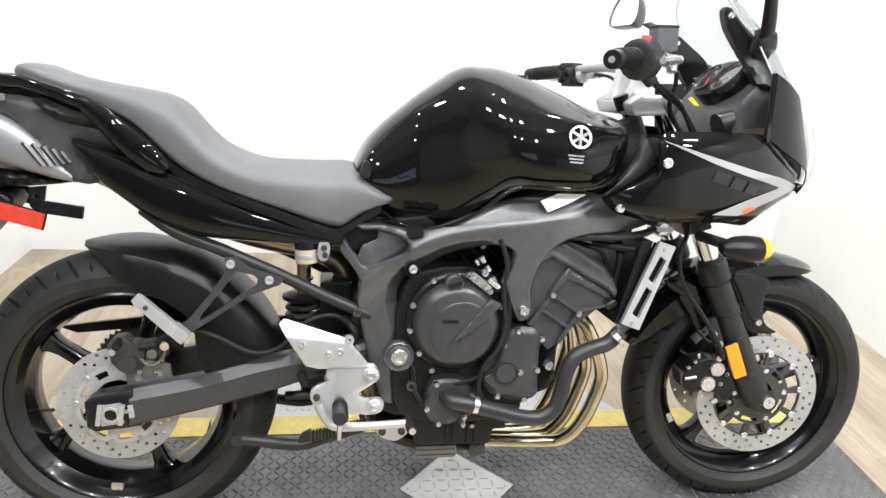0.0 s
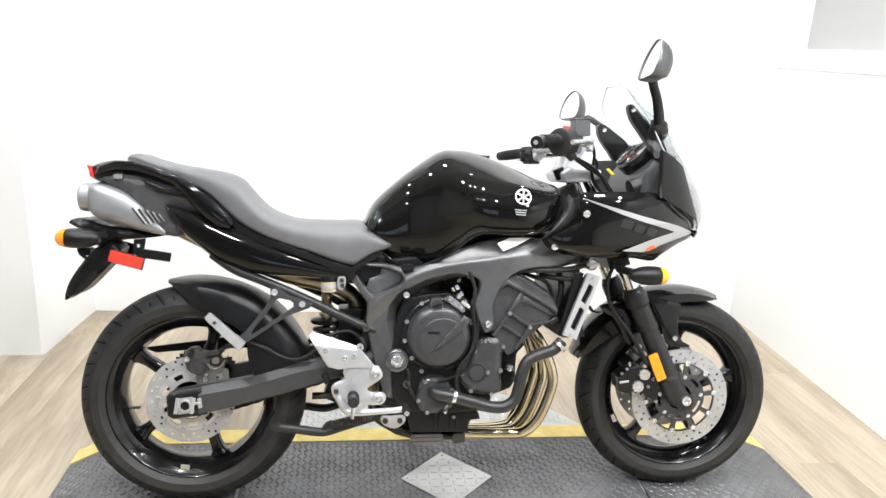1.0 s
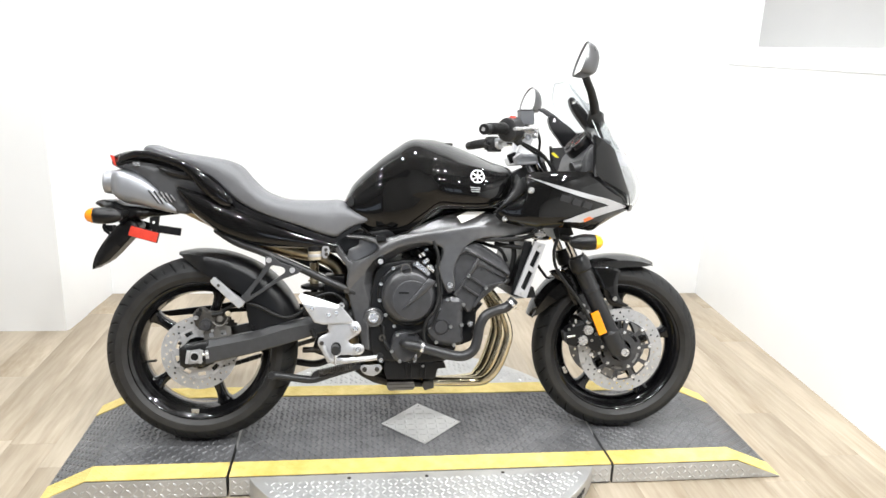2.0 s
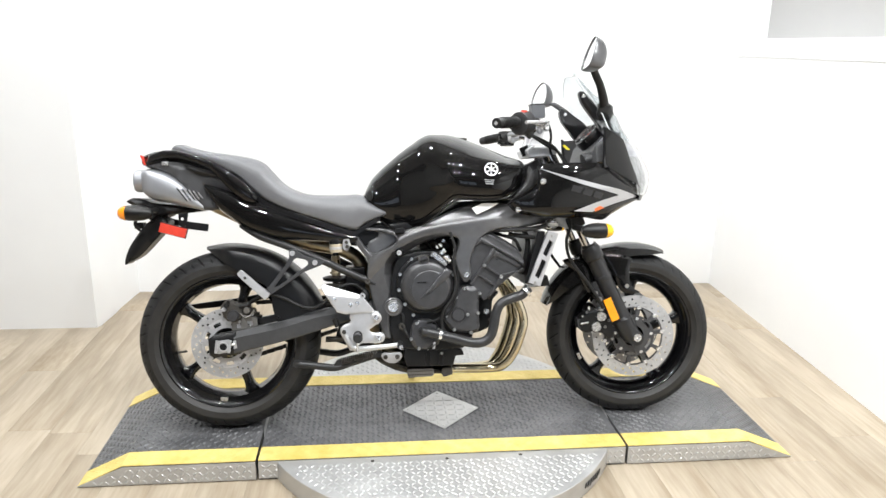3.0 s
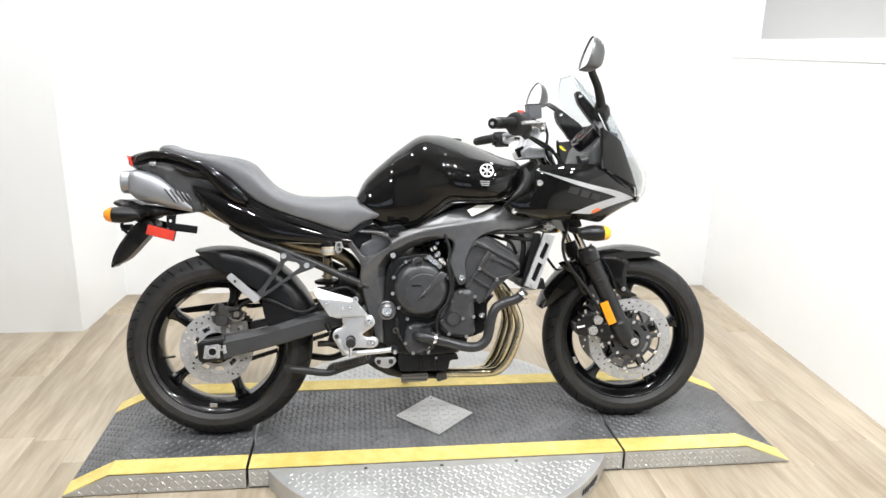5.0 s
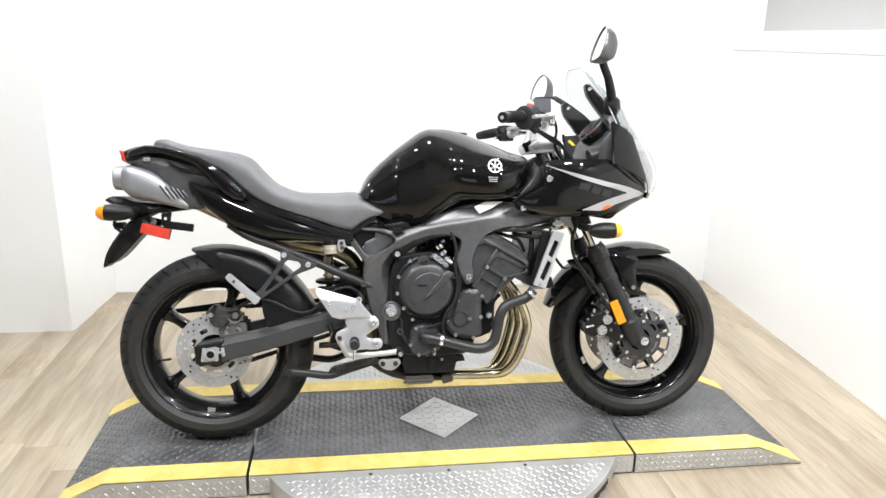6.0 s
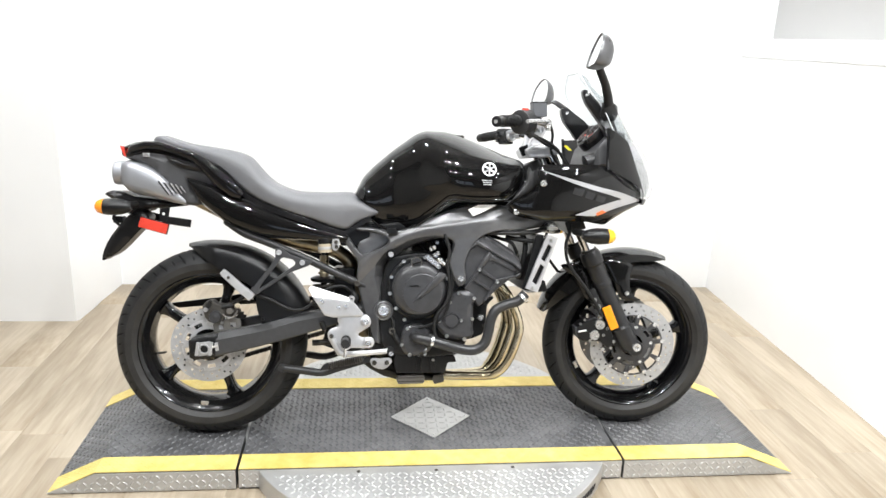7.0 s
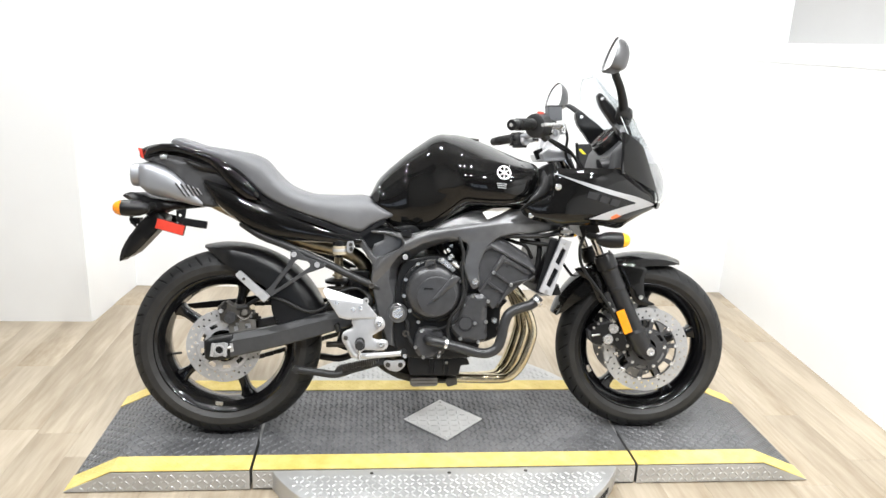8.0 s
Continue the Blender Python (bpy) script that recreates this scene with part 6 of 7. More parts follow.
# inner cockpit panel, dials
part("cockpit_panel", loft([[(x, y, z) for y, z in ((-w, z0), (-w * 0.9, z1), (w * 0.9, z1), (w, z0), (w * 0.6, z0 - 0.03), (-w * 0.6, z0 - 0.03))] for x, w, z0, z1 in ((0.535, 0.14, 0.915, 0.945), (0.55, 0.15, 0.925, 0.985), (0.58, 0.155, 0.93, 1.02), (0.64, 0.15, 0.93, 1.03))]), TAIL_PLASTIC, bike, "dark grey cockpit inner panel", 25)
gauge = part("gauge_housing", moved(bevelled(loft([[(0.055 * q * math.cos(t), 0.088 * q * math.sin(t), h) for t in (math.pi / 16 * j for j in range(32))] for q, h in ((0.55, -0.075), (0.85, -0.055), (0.98, -0.03), (1.0, -0.028), (1.0, 0.004), (0.96, 0.010))]), 0.0), pose(0.566, -0.01, 1.030, 0, -48, 0)), SATIN, bike, "instrument pod with two dials")
for y, r in ((-0.042, 0.040), (0.036, 0.036)):
    part("dial", moved(lathe([(0, -0.011), (r - 0.003, -0.011), (r, -0.015), (r + 0.004, -0.015), (r + 0.005, 0.0)], n=32), pose(0.566, -0.01, 1.030, 0, -48, 0) @ pose(0, y, 0.0, -90)), DIAL, gauge)
    part("bezel", moved(lathe([(r, -0.012), (r, -0.017), (r + 0.005, -0.016), (r + 0.006, -0.010)], n=32), pose(0.566, -0.01, 1.030, 0, -48, 0) @ pose(0, y, 0.0, -90)), GREY_PLASTIC, gauge)
    part("needle", moved(box(-0.0009, 0.0009, 0.0, r * 0.6, 0.0, 0.0008, 0.0), pose(0.566, -0.01, 1.030, 0, -48, 0) @ pose(0, y, 0.0116, 0, 0, 55 if y < 0 else 115)), RED, gauge)
    for k in range(11):
        part("dial_mark", moved(box(-0.0007, 0.0007, r * 0.74, r * 0.88, 0.0, 0.0006, 0.0), pose(0.566, -0.01, 1.030, 0, -48, 0) @ pose(0, y, 0.0114, 0, 0, -130 + 26 * k)), FAINT, gauge)
part("air_duct", tube([(0.515, -0.11, 0.928), (0.540, -0.11, 0.936), (0.600, -0.11, 0.950)], (0.029, 0.027, 0.030), 20, 3), GREY_PLASTIC, bike)

# mirrors on their stays
mirror_line = [(-0.046, -0.046), (-0.02, -0.0475), (0.02, -0.0475), (0.045, -0.045), (0.056, -0.028), (0.0565, 0.0), (0.046, 0.030), (0.022, 0.052), (-0.004, 0.0555), (-0.030, 0.040), (-0.050, 0.008), (-0.056, -0.025)]
mirror_ring = [(q[0], q[1]) for q in curve([(a, b, 0) for a, b in mirror_line], 4, True)]
for side in (-1, 1):
    tag = "" if side < 0 else "_left"
    dz = 0.0 if side < 0 else -0.037
    sy = 0.128
    fat = 0.0 if side < 0 else 1.0
    stay = part("mirror_stay" + tag, pillow([(0.494 - 0.010 * fat, 1.166 + dz), (0.508, 1.172 + dz), (0.535 + 0.004 * fat, 1.145 + dz + 0.006 * fat), (0.565 + 0.008 * fat, 1.120 + dz + 0.008 * fat), (0.593, 1.105 + dz), (0.600, 1.080 + dz), (0.612, 1.040 + dz), (0.600, 1.010 + 0.03 * fat), (0.572 + 0.004 * fat, 1.020 + 0.018 * fat), (0.558, 1.058 + dz), (0.532 - 0.005 * fat, 1.094 + dz - 0.005 * fat), (0.505 - 0.010 * fat, 1.130 + dz - 0.006 * fat)],
                                       lambda x, z: side * (sy + 0.45 * max(0, 1.075 - z)), -side * 0.026, 0.008, 0.014, smooth=2), SATIN, bike, "black mirror and screen stay")
    bolt(stay, 0.507, -sy - 0.001 if side < 0 else sy - 0.028, 1.155 + dz, 0.0065, ALU, 0.004)
    foot = part("stem_foot", bevelled(loft([[(x + u * a, side * (y + 0.2 * v * b), z + v * b) for u, v in ((-1, -0.4), (-0.5, -1), (0.5, -1), (1, -0.2), (0.9, 0.7), (-0.9, 1))] for x, y, z, a, b in ((0.590, sy - 0.012, 1.090 + dz, 0.028, 0.028), (0.580, sy + 0.012, 1.100 + dz, 0.031, 0.028), (0.572, sy + 0.034, 1.115 + dz, 0.021, 0.015))]), 0.004), GREY_PLASTIC, stay)
    part("mirror_stem", loft([[(x + a * math.cos(t), side * (y + b * math.sin(t)), z + 0.35 * a * math.cos(t)) for t in (math.pi / 8 * j for j in range(16))] for x, y, z, a, b in
                              ((0.572, sy + 0.030, 1.114 + dz, 0.0165, 0.012), (0.560, sy + 0.052, 1.142 + dz, 0.0150, 0.011), (0.538, sy + 0.085, 1.178 + dz, 0.0130, 0.010), (0.512, sy + 0.118, 1.205 + dz, 0.0125, 0.010), (0.498, sy + 0.140, 1.218 + dz, 0.012, 0.010))]), SATIN, stay)
    cx, cy, cz, yaw = (0.470, -0.340, 1.252, 0) if side < 0 else (0.476, 0.335, 1.218, 20)
    turn = pose(cx, cy, cz, 0, 17, yaw)
    rings = [[(d, side * 0.93 * y * q, (z + 0.012) * q - 0.012) for y, z in mirror_ring] for d, q in ((0.043, 0.08), (0.0415, 0.34), (0.036, 0.60), (0.025, 0.82), (0.010, 0.95), (-0.004, 1.0), (-0.0115, 0.995), (-0.0125, 0.97), (-0.0115, 0.945), (-0.005, 0.935))]
    mir = part("mirror" + tag, moved(loft(rings), turn), SHELL, bike, "graphite grey mirror housing with glass", 60)
    glass = [(side * 0.93 * y * 0.935, (z + 0.012) * 0.935 - 0.012) for y, z in mirror_ring]
    part("mirror_glass", moved(moved(prism(glass, -0.0015, 0.0015, 0.0), pose(0, 0, 0, 0, 0, 90)), turn @ pose(-0.0072, 0, 0)), MIRROR, mir, "clear mirror glass")

# ---- front fork, brakes, mudguard ----
for side in (-1, 1):
    tag = "" if side < 0 else "_left"
    y = side * 0.110
    leg = part("fork_slider" + tag, loft([[(cx + r * math.cos(t), y + r * math.sin(t), cz + r * math.cos(t) * 0.42) for t in (math.pi / 12 * j for j in range(24))] for cx, cz, r in
                                   ((0.551, 0.634, 0.0280), (0.556, 0.624, 0.0320), (0.560, 0.614, 0.0325), (0.570, 0.592, 0.0325), (0.573, 0.586, 0.0275), (0.600, 0.532, 0.0270), (0.602, 0.527, 0.0290), (0.606, 0.519, 0.0290), (0.608, 0.514, 0.0265), (0.650, 0.428, 0.0270), (0.672, 0.382, 0.0285), (0.676, 0.372, 0.0330), (0.700, 0.325, 0.0320), (0.712, 0.300, 0.0270), (0.718, 0.287, 0.016))]), FORK, bike, "dark grey fork slider", 20)
    part("clamp_lug", prism([(0.556, 0.505), (0.572, 0.512), (0.596, 0.460), (0.612, 0.424), (0.598, 0.410), (0.580, 0.440)], y + side * 0.010, y + side * 0.024, 0.004), FORK, leg)
    part("fork_tube", rod((0.402, y, 0.960), (0.553, y, 0.630), 0.0215, 24), CHROME, leg, "chrome fork tube")
    part("fork_foot", prism([(0.690, 0.335), (0.735, 0.330), (0.752, 0.305), (0.742, 0.282), (0.715, 0.276), (0.696, 0.292)], y - 0.024, y + 0.024, 0.005, smooth=2), FORK, leg)
    part("axle_end", lathe([(0, -0.004), (0.007, -0.004), (0.008, -0.012), (0.014, -0.012), (0.015, -0.008), (0.015, 0.01)], n=24) if side < 0 else rod((0, 0.0, 0), (0, 0.02, 0), 0.014), ALU, leg).location = (0.725, y - 0.022 if side < 0 else y + 0.01, 0.308)
    part("dust_seal", rod((0.548, y, 0.642), (0.552, y, 0.632), 0.027, 20, 0.002), RUBBER, leg)
    # caliper behind the leg
    cal = part("front_caliper" + tag, merged(prism([(0.520, 0.372), (0.545, 0.392), (0.585, 0.402), (0.615, 0.392), (0.640, 0.360), (0.650, 0.320), (0.628, 0.300), (0.600, 0.322), (0.560, 0.322), (0.525, 0.330)], side * 0.122, side * 0.058, 0.008, smooth=2),
                                           prism([(0.605, 0.425), (0.640, 0.410), (0.665, 0.345), (0.690, 0.31), (0.660, 0.30), (0.620, 0.36)], side * 0.112, side * 0.092, 0.004)), ENGINE, bike, "black front brake caliper")
    if side < 0:
        for bx, bz in ((0.598, 0.383), (0.580, 0.345)):
            part("piston_cap", lathe([(0, -0.128), (0.0165, -0.128), (0.0185, -0.125), (0.0185, -0.11)], bx, bz, 24), ALU, cal)
        part("caliper_body", merged(prism([(0.512, 0.370), (0.548, 0.378), (0.556, 0.340), (0.518, 0.336)], -0.118, -0.070, 0.003), prism([(0.545, 0.392), (0.575, 0.408), (0.592, 0.400), (0.562, 0.380)], -0.116, -0.070, 0.003)), ENGINE2, cal, "", 30)
        part("pad_pin", rod((0.524, -0.121, 0.356), (0.552, -0.121, 0.361), 0.004, 10, 0.001), ZINC, cal)
        part("bleed_nipple", rod((0.556, -0.112, 0.405), (0.552, -0.116, 0.420), 0.0045, 8, 0.001), ZINC, cal)
        for bx, bz, r_ in ((0.530, 0.384, 0.0045), (0.545, 0.398, 0.0045), (0.612, 0.345, 0.005), (0.566, 0.325, 0.005), (0.604, 0.414, 0.0055), (0.640, 0.300, 0.005)):
            bolt(cal, bx, -0.119, bz, r_, ZINC, 0.005)
        part("banjo_bolt", rod((0.592, -0.140, 0.415), (0.592, -0.115, 0.415), 0.0085, 12, 0.002), ZINC, cal)
        bolt(cal, 0.625, -0.116, 0.368, 0.006)
        bolt(cal, 0.650, -0.116, 0.322, 0.006)
        part("reflector", moved(box(-0.0150, 0.0150, -0.005, 0.005, -0.042, 0.042, 0.003), pose(0.6265, -0.146, 0.412, 0, -23.5, 0)), ORANGE, leg, "amber oblong reflector")
        part("reflector_back", moved(box(-0.0165, 0.0165, -0.003, 0.003, -0.0435, 0.0435, 0.002), pose(0.6265, -0.141, 0.412, 0, -23.5, 0)), SATIN, leg)
        bolt(leg, 0.573, -0.132, 0.470, 0.0075)
        bolt(leg, 0.588, -0.134, 0.448, 0.0085)
        bolt(leg, 0.590, -0.125, 0.418, 0.006)
    part("brake_hose", tube([(0.445, side * 0.12, 0.77), (0.466, side * 0.13, 0.712), (0.450, side * 0.135, 0.655), (0.463, side * 0.135, 0.590), (0.522, side * 0.138, 0.512), (0.565, side * 0.138, 0.450), (0.588, side * 0.128, 0.412)], 0.0055, 8, 5), RUBBER, bike)
# lower yoke
part("lower_yoke", prism([(0.455, 0.735), (0.515, 0.755), (0.53, 0.715), (0.47, 0.695)], -0.145, 0.145, 0.006), ENGINE, bike)

fend_at = keyed([(67.5, 0.332, 0.322, 0.030), (72, 0.334, 0.312, 0.055), (80, 0.335, 0.300, 0.072), (92, 0.336, 0.292, 0.078), (105, 0.337, 0.280, 0.080), (120, 0.341, 0.272, 0.082), (135, 0.347, 0.280, 0.082), (148, 0.348, 0.300, 0.078), (158, 0.346, 0.322, 0.068), (161, 0.345, 0.335, 0.06)])
rings = []
for k in range(40):
    a = 67.5 + 93.5 * k / 39
    ro, rl, w = fend_at(a)
    ring = []
    for j in range(21):
        u = 2 * j / 20 - 1
        d = max(0, abs(u) - 0.45) / 0.55
        y = w * math.copysign(min(1, abs(u) * 1.75) ** 0.85, u)
        r = ro - (ro - rl) * d ** 1.3 - 0.012 * min(1, abs(u) / 0.45) ** 2 * (1 - d)
        ring.append((FX + r * math.cos(radians(a)), y, FZ + r * math.sin(radians(a))))
    rings.append(ring)
mud = part("front_mudguard", shell(rings, 0.004), PAINT, bike, "gloss black front mudguard")
for side in (-1, 1):
    st = part("mudguard_strut" if side < 0 else "mudguard_strut_left", pillow([(0.612, 0.600), (0.645, 0.606), (0.690, 0.598), (0.715, 0.585), (0.706, 0.555), (0.706, 0.505), (0.722, 0.478), (0.745, 0.466), (0.735, 0.460), (0.684, 0.463), (0.664, 0.490), (0.640, 0.545)], lambda x, z: side * (0.094 - 0.10 * max(0, z - 0.52)), -side * 0.010, 0.004, 0.014, smooth=2), PAINT, mud)
    if side < 0:
        bolt(st, 0.694, -0.096, 0.489, 0.008)
part("fork_guard", pillow([(0.462, 0.580), (0.500, 0.588), (0.545, 0.575), (0.57, 0.53), (0.575, 0.47), (0.555, 0.465), (0.535, 0.50), (0.515, 0.54), (0.49, 0.555)], lambda x, z: -0.086, 0.01, 0.004, 0.014, smooth=2), PAINT, mud)

# ---- handlebar and controls ----
part("upper_yoke", prism([(0.318, 0.972), (0.345, 0.990), (0.400, 0.992), (0.432, 0.985), (0.432, 0.962), (0.395, 0.950), (0.330, 0.945)], -0.135, 0.120, 0.008), CAST, bike, "bright cast upper fork yoke")
for y in (-0.11, 0.11):
    part("fork_cap", rod((0.408, y, 0.955), (0.396, y, 0.990), 0.020, 18, 0.004), ALU, bike)
for y in (-0.05, 0.05):
    rise_ = part("riser", bevelled(loft([[(x + a * u, y + b * v, z) for u, v in ((-1, -1), (1, -1), (1, 1), (-1, 1))] for x, z, a, b in ((0.348, 0.978, 0.024, 0.022), (0.354, 1.000, 0.019, 0.018), (0.362, 1.022, 0.019, 0.018), (0.370, 1.045, 0.023, 0.021), (0.372, 1.056, 0.020, 0.020))]), 0.004), CAST, bike, "bright cast bar riser")
    for u in (-0.012, 0.012):
        part("clamp_bolt", rod((0.372 + u, y, 1.054), (0.372 + u, y, 1.061), 0.006, 10, 0.001), ZINC, rise_)
barpts = [(0.165, -0.375, 1.034), (0.215, -0.31, 1.043), (0.275, -0.23, 1.052), (0.335, -0.14, 1.055), (0.368, -0.07, 1.040), (0.372, 0.0, 1.038), (0.375, 0.07, 1.040), (0.370, 0.15, 1.055), (0.345, 0.24, 1.056), (0.300, 0.35, 1.050), (0.256, 0.450, 1.046)]
hb = part("handlebar", tube(barpts, 0.011, 12, 4), SILVER, bike, "silver tubular handlebar")


def grip(name, a, b, lev):
    a, b = Vector(a), Vector(b)
    g = part(name, tube([a, a + (b - a) * 0.05, a + (b - a) * 0.1, a + (b - a) * 0.9, b], (0.0135, 0.0165, 0.0165, 0.0175, 0.0185), 18, 2), RUBBER, hb, "ribbed black rubber grip")
    for k in range(14):
        p = a + (b - a) * (0.12 + 0.055 * k)
        part("rib", rod(p, p + (b - a).normalized() * 0.003, 0.0182, 16), RUBBER, g)
    return g


grip("grip", (0.168, -0.370, 1.0345), (0.236, -0.283, 1.046), True)
part("bar_end", rod((0.153, -0.390, 1.031), (0.170, -0.368, 1.0348), 0.0165, 20, 0.003), SATIN, hb)
part("bar_end_screw", rod((0.1515, -0.392, 1.0308), (0.155, -0.387, 1.031), 0.006, 10), ALU, hb)
grip("grip_left", (0.258, 0.446, 1.046), (0.306, 0.338, 1.051), True)
part("bar_end_left", rod((0.249, 0.466, 1.045), (0.259, 0.444, 1.046), 0.0165, 20, 0.003), SATIN, hb)
sw = part("switch_housing", merged(moved(bevelled(loft([[(d, r * math.cos(t), r * math.sin(t) * 1.1) for t in (math.pi / 8 * j for j in range(16))] for d, r in ((-0.030, 0.024), (-0.026, 0.034), (0.028, 0.037), (0.033, 0.028))]), 0.0), pose(0.265, -0.248, 1.046, 0, -6, 53)),
                                     rod((0.272, -0.24, 1.028), (0.300, -0.235, 1.005), 0.013, 12, 0.003)), GREY_PLASTIC, hb, "dark grey switch housing")
part("red_switch", moved(box(-0.010, 0.010, -0.007, 0.007, -0.006, 0.006, 0.002), pose(0.270, -0.255, 1.083, 10, -6, 50)), REDBTN, sw, "red stop switch")
LS = pose(0.322, 0.305, 1.046, 0, 0, -62)
swl = part("switch_housing_left", moved(merged(box(-0.026, 0.020, -0.022, 0.022, -0.020, 0.026, 0.006), box(-0.020, 0.030, -0.018, 0.018, -0.034, -0.012, 0.005), rod((-0.024, 0, 0.0), (0.024, 0, 0.0), 0.026, 18, 0.004)), LS), GREY_PLASTIC, hb, "dark grey switch housing")
for u, v, w, r in ((-0.012, -0.026, 0.010, 0.007), (0.006, -0.024, -0.004, 0.006), (-0.016, -0.023, -0.020, 0.007), (0.018, -0.020, -0.024, 0.006)):
    part("switch_knob", moved(rod((u, v + 0.006, w), (u, v - 0.004, w), r, 12, 0.002), LS), SATIN, swl)
part("indicator_lever", moved(box(-0.006, 0.006, -0.036, -0.020, -0.008, 0.004, 0.002), LS), SATIN, swl)
perch = part("clutch_perch", moved(merged(rod((0.030, 0, -0.006), (0.048, 0, -0.006), 0.019, 16, 0.003), box(0.028, 0.050, 0.0, 0.040, -0.012, 0.006, 0.003)), LS), CAST, hb, "bright clutch lever perch")
part("adjuster", moved(rod((0.040, 0.036, -0.003), (0.066, 0.044, -0.003), 0.008, 12, 0.001), LS), ALU, perch)
part("clutch_cable_upper", tube([(0.372, 0.270, 1.045), (0.40, 0.22, 1.035), (0.425, 0.15, 0.99), (0.43, 0.10, 0.92)], 0.0045, 8, 6), RUBBER, hb)
mc = part("brake_reservoir", moved(box(-0.0235, 0.0235, -0.016, 0.016, -0.028, 0.018, 0.004), pose(0.322, -0.215, 1.094, 0, -3, 8)), SMOKE, hb, "smoky grey brake fluid reservoir")
part("reservoir_lid", moved(box(-0.0245, 0.0245, -0.017, 0.017, 0.014, 0.020, 0.003), pose(0.322, -0.215, 1.094, 0, -3, 8)), SATIN, mc)
part("master_cylinder", rod((0.290, -0.235, 1.056), (0.362, -0.175, 1.050), 0.014, 14, 0.003), ALU, mc, "bright master cylinder")
part("banjo", rod((0.362, -0.182, 1.030), (0.366, -0.172, 1.062), 0.011, 12, 0.002), ALU, mc)
part("bar_clamp", rod((0.318, -0.165, 1.035), (0.338, -0.135, 1.070), 0.017, 14, 0.003), ALU, mc)
part("brake_lever", tube([(0.345, -0.215, 1.052), (0.335, -0.265, 1.048), (0.292, -0.325, 1.042), (0.250, -0.375, 1.036)], (0.008, 0.008, 0.007, 0.006), 10, 5), ALU, mc)
part("clutch_lever", tube([(0.372, 0.270, 1.048), (0.385, 0.32, 1.046), (0.355, 0.40, 1.040), (0.318, 0.470, 1.036)], (0.008, 0.008, 0.007, 0.006), 10, 5), ALU, swl)
# hoses and cables at the head
for a, b, c, d in (((0.366, -0.178, 1.062), (0.385, -0.16, 1.02), (0.392, -0.13, 0.96), (0.44, -0.115, 0.90)), ((0.285, -0.230, 1.015), (0.33, -0.19, 1.005), (0.40, -0.15, 0.975), (0.45, -0.13, 0.91)), ((0.300, -0.225, 1.01), (0.36, -0.17, 0.985), (0.42, -0.13, 0.96), (0.475, -0.11, 0.90))):
    part("control_cable", tube([a, b, c, d], 0.0048, 8, 6), RUBBER, hb)
part("warning_tag", prism([(0.436, 0.984), (0.444, 0.988), (0.464, 0.970), (0.452, 0.970)], -0.12, -0.118, 0.0), TAG, hb, "yellow paper tag")
part("ignition_lock", rod((0.325, -0.055, 0.955), (0.312, -0.055, 0.985), 0.017, 16, 0.003), SATIN, bike)

# ---- footrest, lever, stands ----
rest = part("footrest_plate", pillow([(-0.302, 0.420), (-0.222, 0.426), (-0.205, 0.420), (-0.197, 0.405), (-0.202, 0.388), (-0.238, 0.364), (-0.225, 0.352), (-0.196, 0.352), (-0.186, 0.340), (-0.192, 0.322), (-0.216, 0.316), (-0.262, 0.318), (-0.296, 0.294), (-0.306, 0.298), (-0.318, 0.322), (-0.334, 0.352), (-0.332, 0.372), (-0.316, 0.383), (-0.298, 0.392)],
                                   lambda x, z: -0.183, 0.010, 0.003, 0.012, smooth=2), CAST, bike, "bright cast aluminium footrest plate")
part("heel_guard", pillow([(-0.397, 0.508), (-0.388, 0.517), (-0.372, 0.513), (-0.262, 0.479), (-0.222, 0.430), (-0.226, 0.421), (-0.318, 0.418), (-0.345, 0.425), (-0.392, 0.498)], lambda x, z: -0.1885 + 0.45 * max(0, z - (0.484 - 0.12 * (x + 0.385))), 0.006, 0.0025, 0.007, smooth=0), CAST, rest, "bright aluminium heel guard")
for bx, bz in ((-0.352, 0.470), (-0.300, 0.450), (-0.277, 0.455)):
    bolt(rest, bx, -0.189, bz, 0.007, ALU, 0.003)
for bx, bz in ((-0.215, 0.405), (-0.206, 0.337)):
    part("mount_boss", lathe([(0, -0.192), (0.012, -0.192), (0.016, -0.189), (0.0175, -0.180)], bx, bz, 24), CAST, rest)
    bolt(rest, bx, -0.193, bz, 0.009, ALU, 0.005)
bolt(rest, -0.322, -0.186, 0.358, 0.007, DARK_METAL, 0.006)
part("rest_eye", lathe([(0.004, -0.190), (0.010, -0.190), (0.010, -0.180), (0.004, -0.180)], -0.260, 0.478, 16, True), CAST, rest)
peg = part("footpeg", tube([(-0.276, -0.19, 0.350), (-0.276, -0.215, 0.351), (-0.277, -0.27, 0.353), (-0.277, -0.282, 0.353)], (0.011, 0.0140, 0.0145, 0.0130), 16, 3), GREY_PLASTIC, rest, "worn dark grey rubber footpeg")
for k in range(6):
    part("peg_rib", rod((-0.276, -0.215 - 0.010 * k, 0.3512), (-0.276, -0.219 - 0.010 * k, 0.3513), 0.0155, 16), RUBBER, peg)
part("peg_feeler", rod((-0.277, -0.272, 0.338), (-0.278, -0.272, 0.308), 0.0045, 8, 0.001), ALU, rest)
part("brake_pedal", tube([(-0.318, -0.20, 0.350), (-0.300, -0.205, 0.318), (-0.278, -0.212, 0.306), (-0.20, -0.222, 0.312), (-0.142, -0.232, 0.320)], (0.010, 0.010, 0.0095, 0.0085, 0.0085), 12, 5), CAST, rest, "bright aluminium brake pedal")
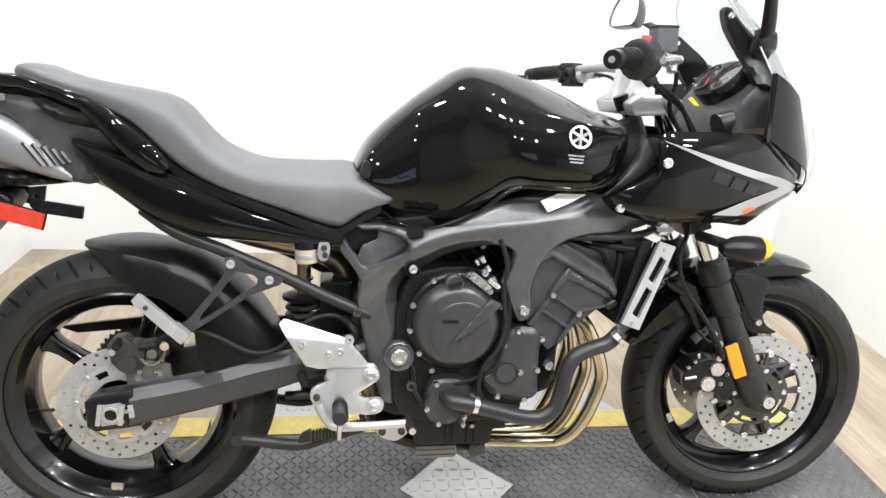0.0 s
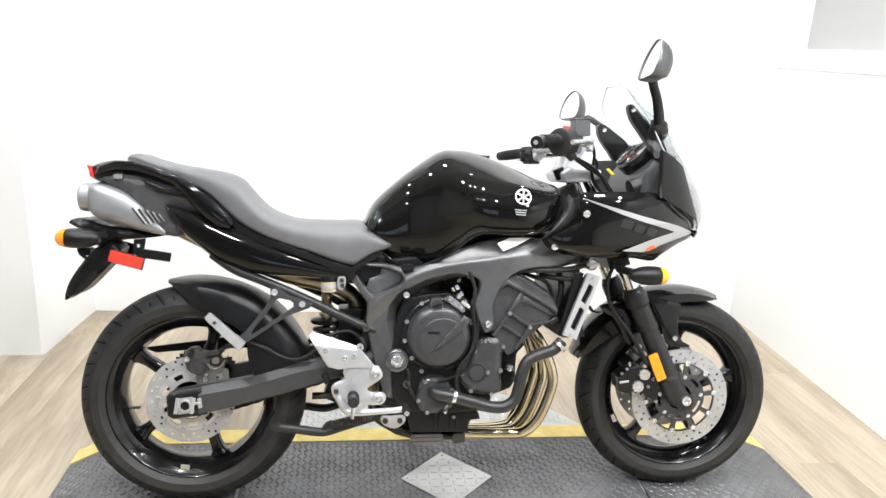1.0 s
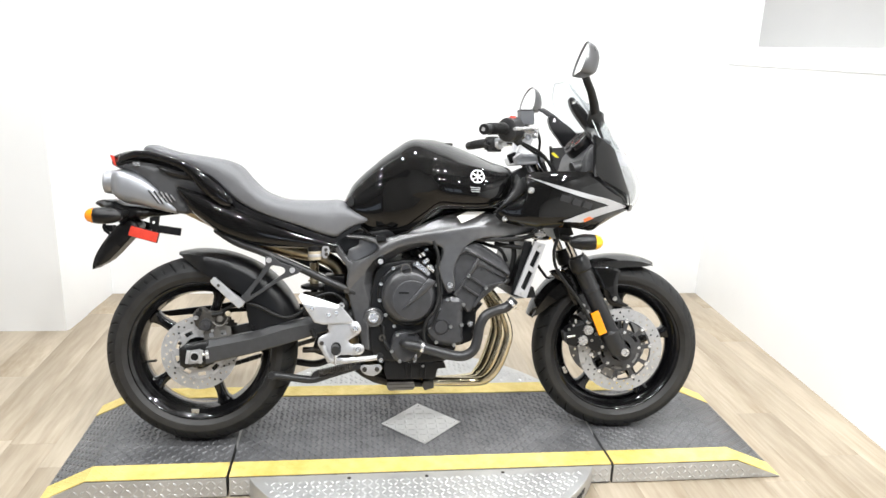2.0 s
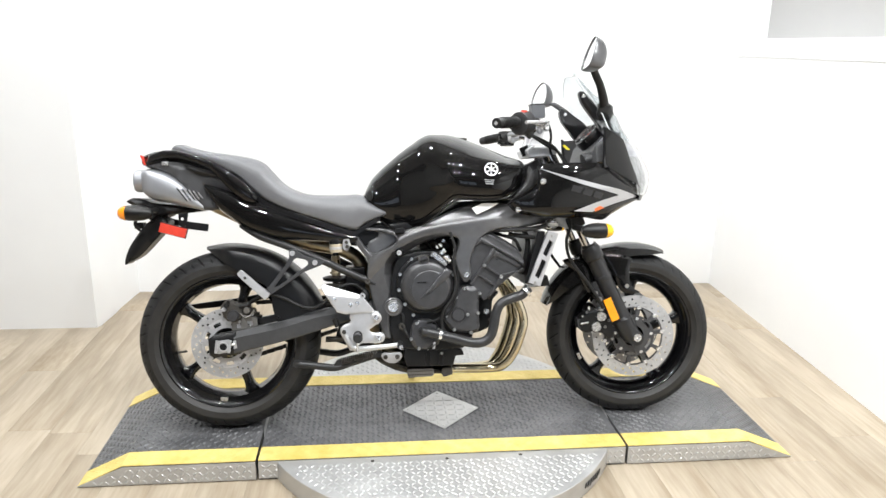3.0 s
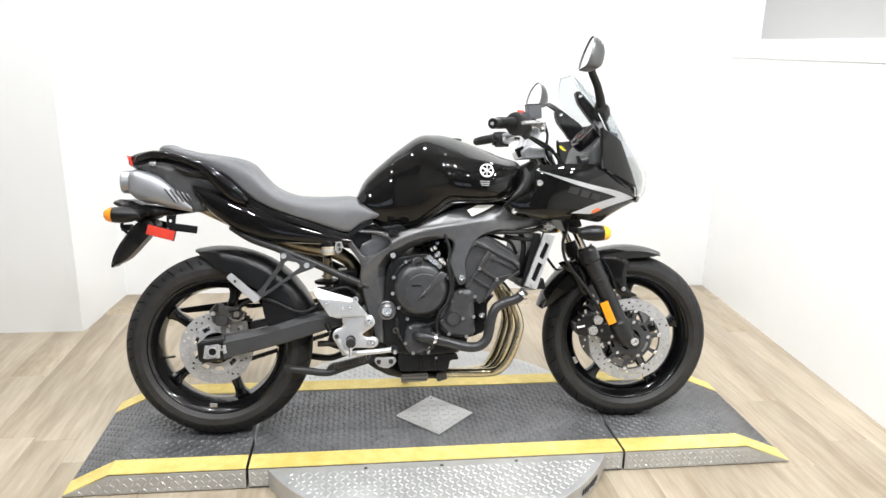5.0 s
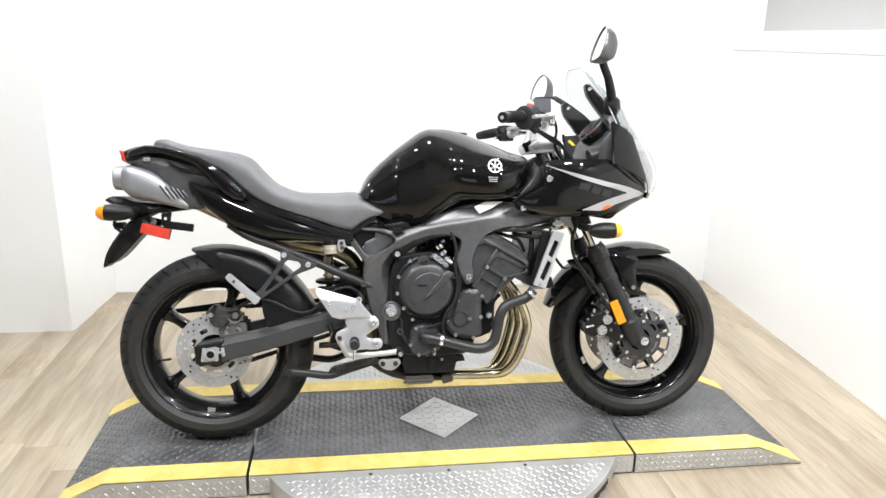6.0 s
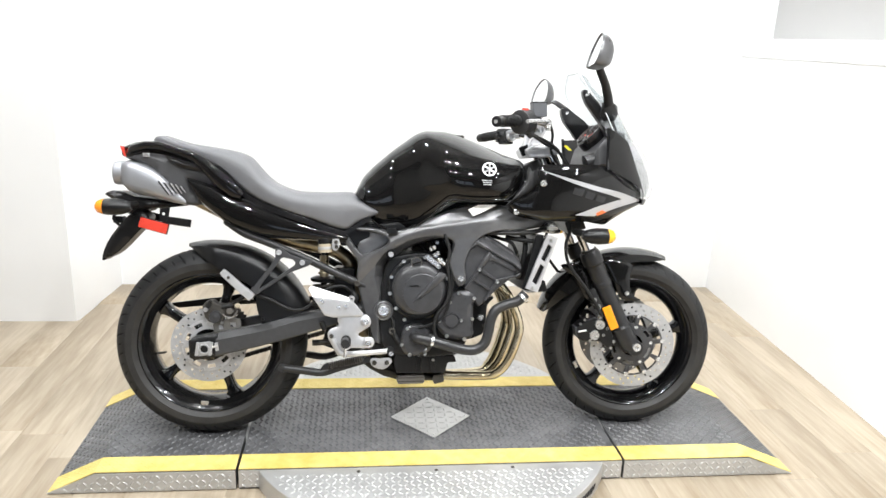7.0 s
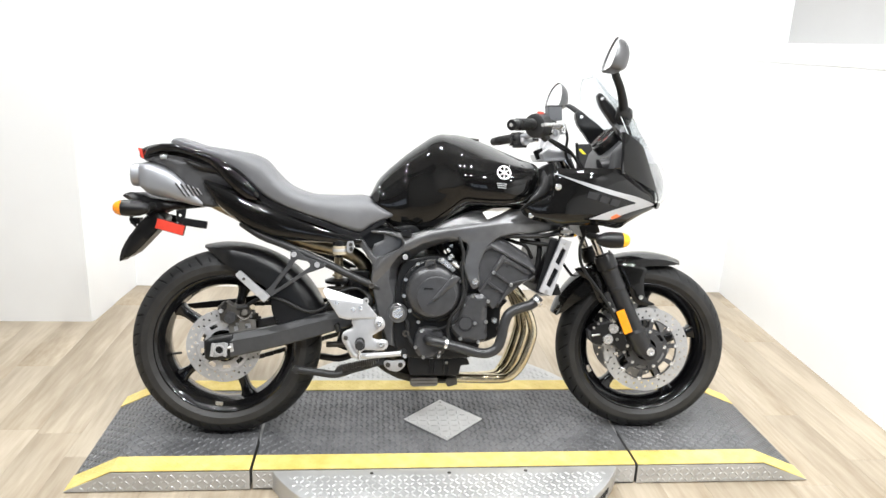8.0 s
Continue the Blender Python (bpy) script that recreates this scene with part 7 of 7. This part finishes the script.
part("pedal_pad", rod((-0.138, -0.215, 0.322), (-0.136, -0.262, 0.318), 0.011, 14, 0.003), RUBBER, rest)
part("pedal_screw", rod((-0.136, -0.262, 0.318), (-0.136, -0.267, 0.318), 0.007, 12), ALU, rest)
part("brake_light_switch", rod((-0.345, -0.155, 0.372), (-0.355, -0.155, 0.398), 0.009, 12, 0.002), RUBBER, rest)
part("footrest_plate_left", pillow([(-0.302, 0.420), (-0.222, 0.426), (-0.197, 0.405), (-0.238, 0.364), (-0.186, 0.340), (-0.216, 0.316), (-0.306, 0.298), (-0.334, 0.352)], lambda x, z: 0.183, -0.010, 0.003, 0.014, smooth=0), CAST, bike)
part("footpeg_left", rod((-0.276, 0.18, 0.350), (-0.276, 0.28, 0.352), 0.015, 14, 0.003), RUBBER, bike)
cs = part("centre_stand", merged(tube([(-0.480, -0.115, 0.238), (-0.42, -0.115, 0.230), (-0.355, -0.115, 0.222), (-0.300, -0.115, 0.238), (-0.215, -0.11, 0.262)], 0.0125, 14, 4),
                                 prism([(-0.362, 0.230), (-0.350, 0.248), (-0.333, 0.256), (-0.326, 0.238), (-0.340, 0.222)], -0.125, -0.105, 0.003),
                                 tube([(-0.480, 0.115, 0.238), (-0.42, 0.115, 0.230), (-0.355, 0.115, 0.222), (-0.300, 0.115, 0.238), (-0.215, 0.11, 0.262)], 0.0125, 14, 4), rod((-0.205, -0.11, 0.262), (-0.205, 0.11, 0.262), 0.011)), GREY_PLASTIC, bike, "folded dark grey centre stand")
part("stand_foot", rod((-0.484, -0.126, 0.238), (-0.484, -0.104, 0.238), 0.0132, 16, 0.003), GREY_PLASTIC, cs)
part("stand_spring", tube([(-0.335 + 0.001 * t, -0.128 + 0.0115 * math.cos(t * 0.9), 0.246 + 0.00022 * t + 0.0115 * math.sin(t * 0.9)) for t in range(110)], 0.0026, 6, 1), DARK_METAL, cs, "dark stand spring")
br = part("stand_bracket", prism([(-0.198, 0.262), (-0.190, 0.274), (-0.168, 0.272), (-0.135, 0.275), (-0.126, 0.262), (-0.135, 0.248), (-0.155, 0.236), (-0.185, 0.244)], -0.140, -0.128, 0.003, smooth=2), CAST, bike, "bright stand bracket")
bolt(br, -0.184, -0.141, 0.260, 0.008, DARK_METAL)
bolt(br, -0.143, -0.141, 0.260, 0.008, DARK_METAL)
part("side_stand", merged(tube([(-0.02, 0.12, 0.285), (-0.045, 0.21, 0.190), (-0.066, 0.316, 0.080)], 0.0080, 12, 4), moved(box(-0.012, 0.012, -0.012, 0.012, -0.003, 0.003, 0.001), pose(-0.068, 0.322, 0.0745, 12))), CATBOX, bike, "dull grey side stand")
part("gear_linkage", rod((-0.30, -0.05, 0.31), (-0.39, -0.06, 0.31), 0.010, 10), DARK_METAL, bike)
part("rear_linkage", prism([(-0.34, 0.37), (-0.31, 0.37), (-0.30, 0.30), (-0.32, 0.285), (-0.36, 0.30)], -0.05, 0.05, 0.004), ENGINE, bike)
# plain black block added to darken the gap below the seat front
part("dark_filler", box(-0.30, -0.165, -0.10, 0.10, 0.640, 0.715, 0.008), SATIN, bike)
part("electrics_box", box(-0.32, -0.25, -0.04, 0.06, 0.44, 0.56, 0.008), SATIN, bike)
part("wire_bundle", tube([(-0.27, -0.10, 0.50), (-0.245, -0.12, 0.475), (-0.25, -0.11, 0.44), (-0.22, -0.12, 0.42)], 0.010, 8, 4), RUBBER, bike)

for ob in list(bike.children):
    if ob.name.split(".")[0] in ("front_wheel", "front_mudguard", "fork_slider", "fork_slider_left", "front_caliper", "front_caliper_left", "mudguard_strut", "lower_yoke", "upper_yoke", "fork_cap"):
        ob.matrix_basis = STEER

# ---- floor planks: laid away from the viewer, staggered ----
PW, PL = 0.152, 1.22
bm = box(-PW / 2 + 0.0003, PW / 2 - 0.0003, -PL / 2 + 0.0003, PL / 2 - 0.0003, -0.006, 0.0, 0.0004)
first = part("plank", bm, PLANK, floor, flat=False)
count = 0
rng = random.Random(7)
cols = int((2.4 - LEFT) / PW)
for i in range(cols + 1):
    x = 2.4 - PW / 2 - i * PW
    if x < LEFT:
        break
    end = 1.14 if x < -1.6 else BACK
    y1 = end
    y0 = end - PL * (0.15 + 0.85 * rng.random())
    while y1 > -2.6:
        ob = first if count == 0 else new("plank", first.data)
        ob.parent = floor
        ob.location = (x, (y0 + y1) / 2, FLOOR)
        ob.scale = (1, (y1 - y0) / PL, 1)
        count += 1
        y1, y0 = y0, y0 - PL
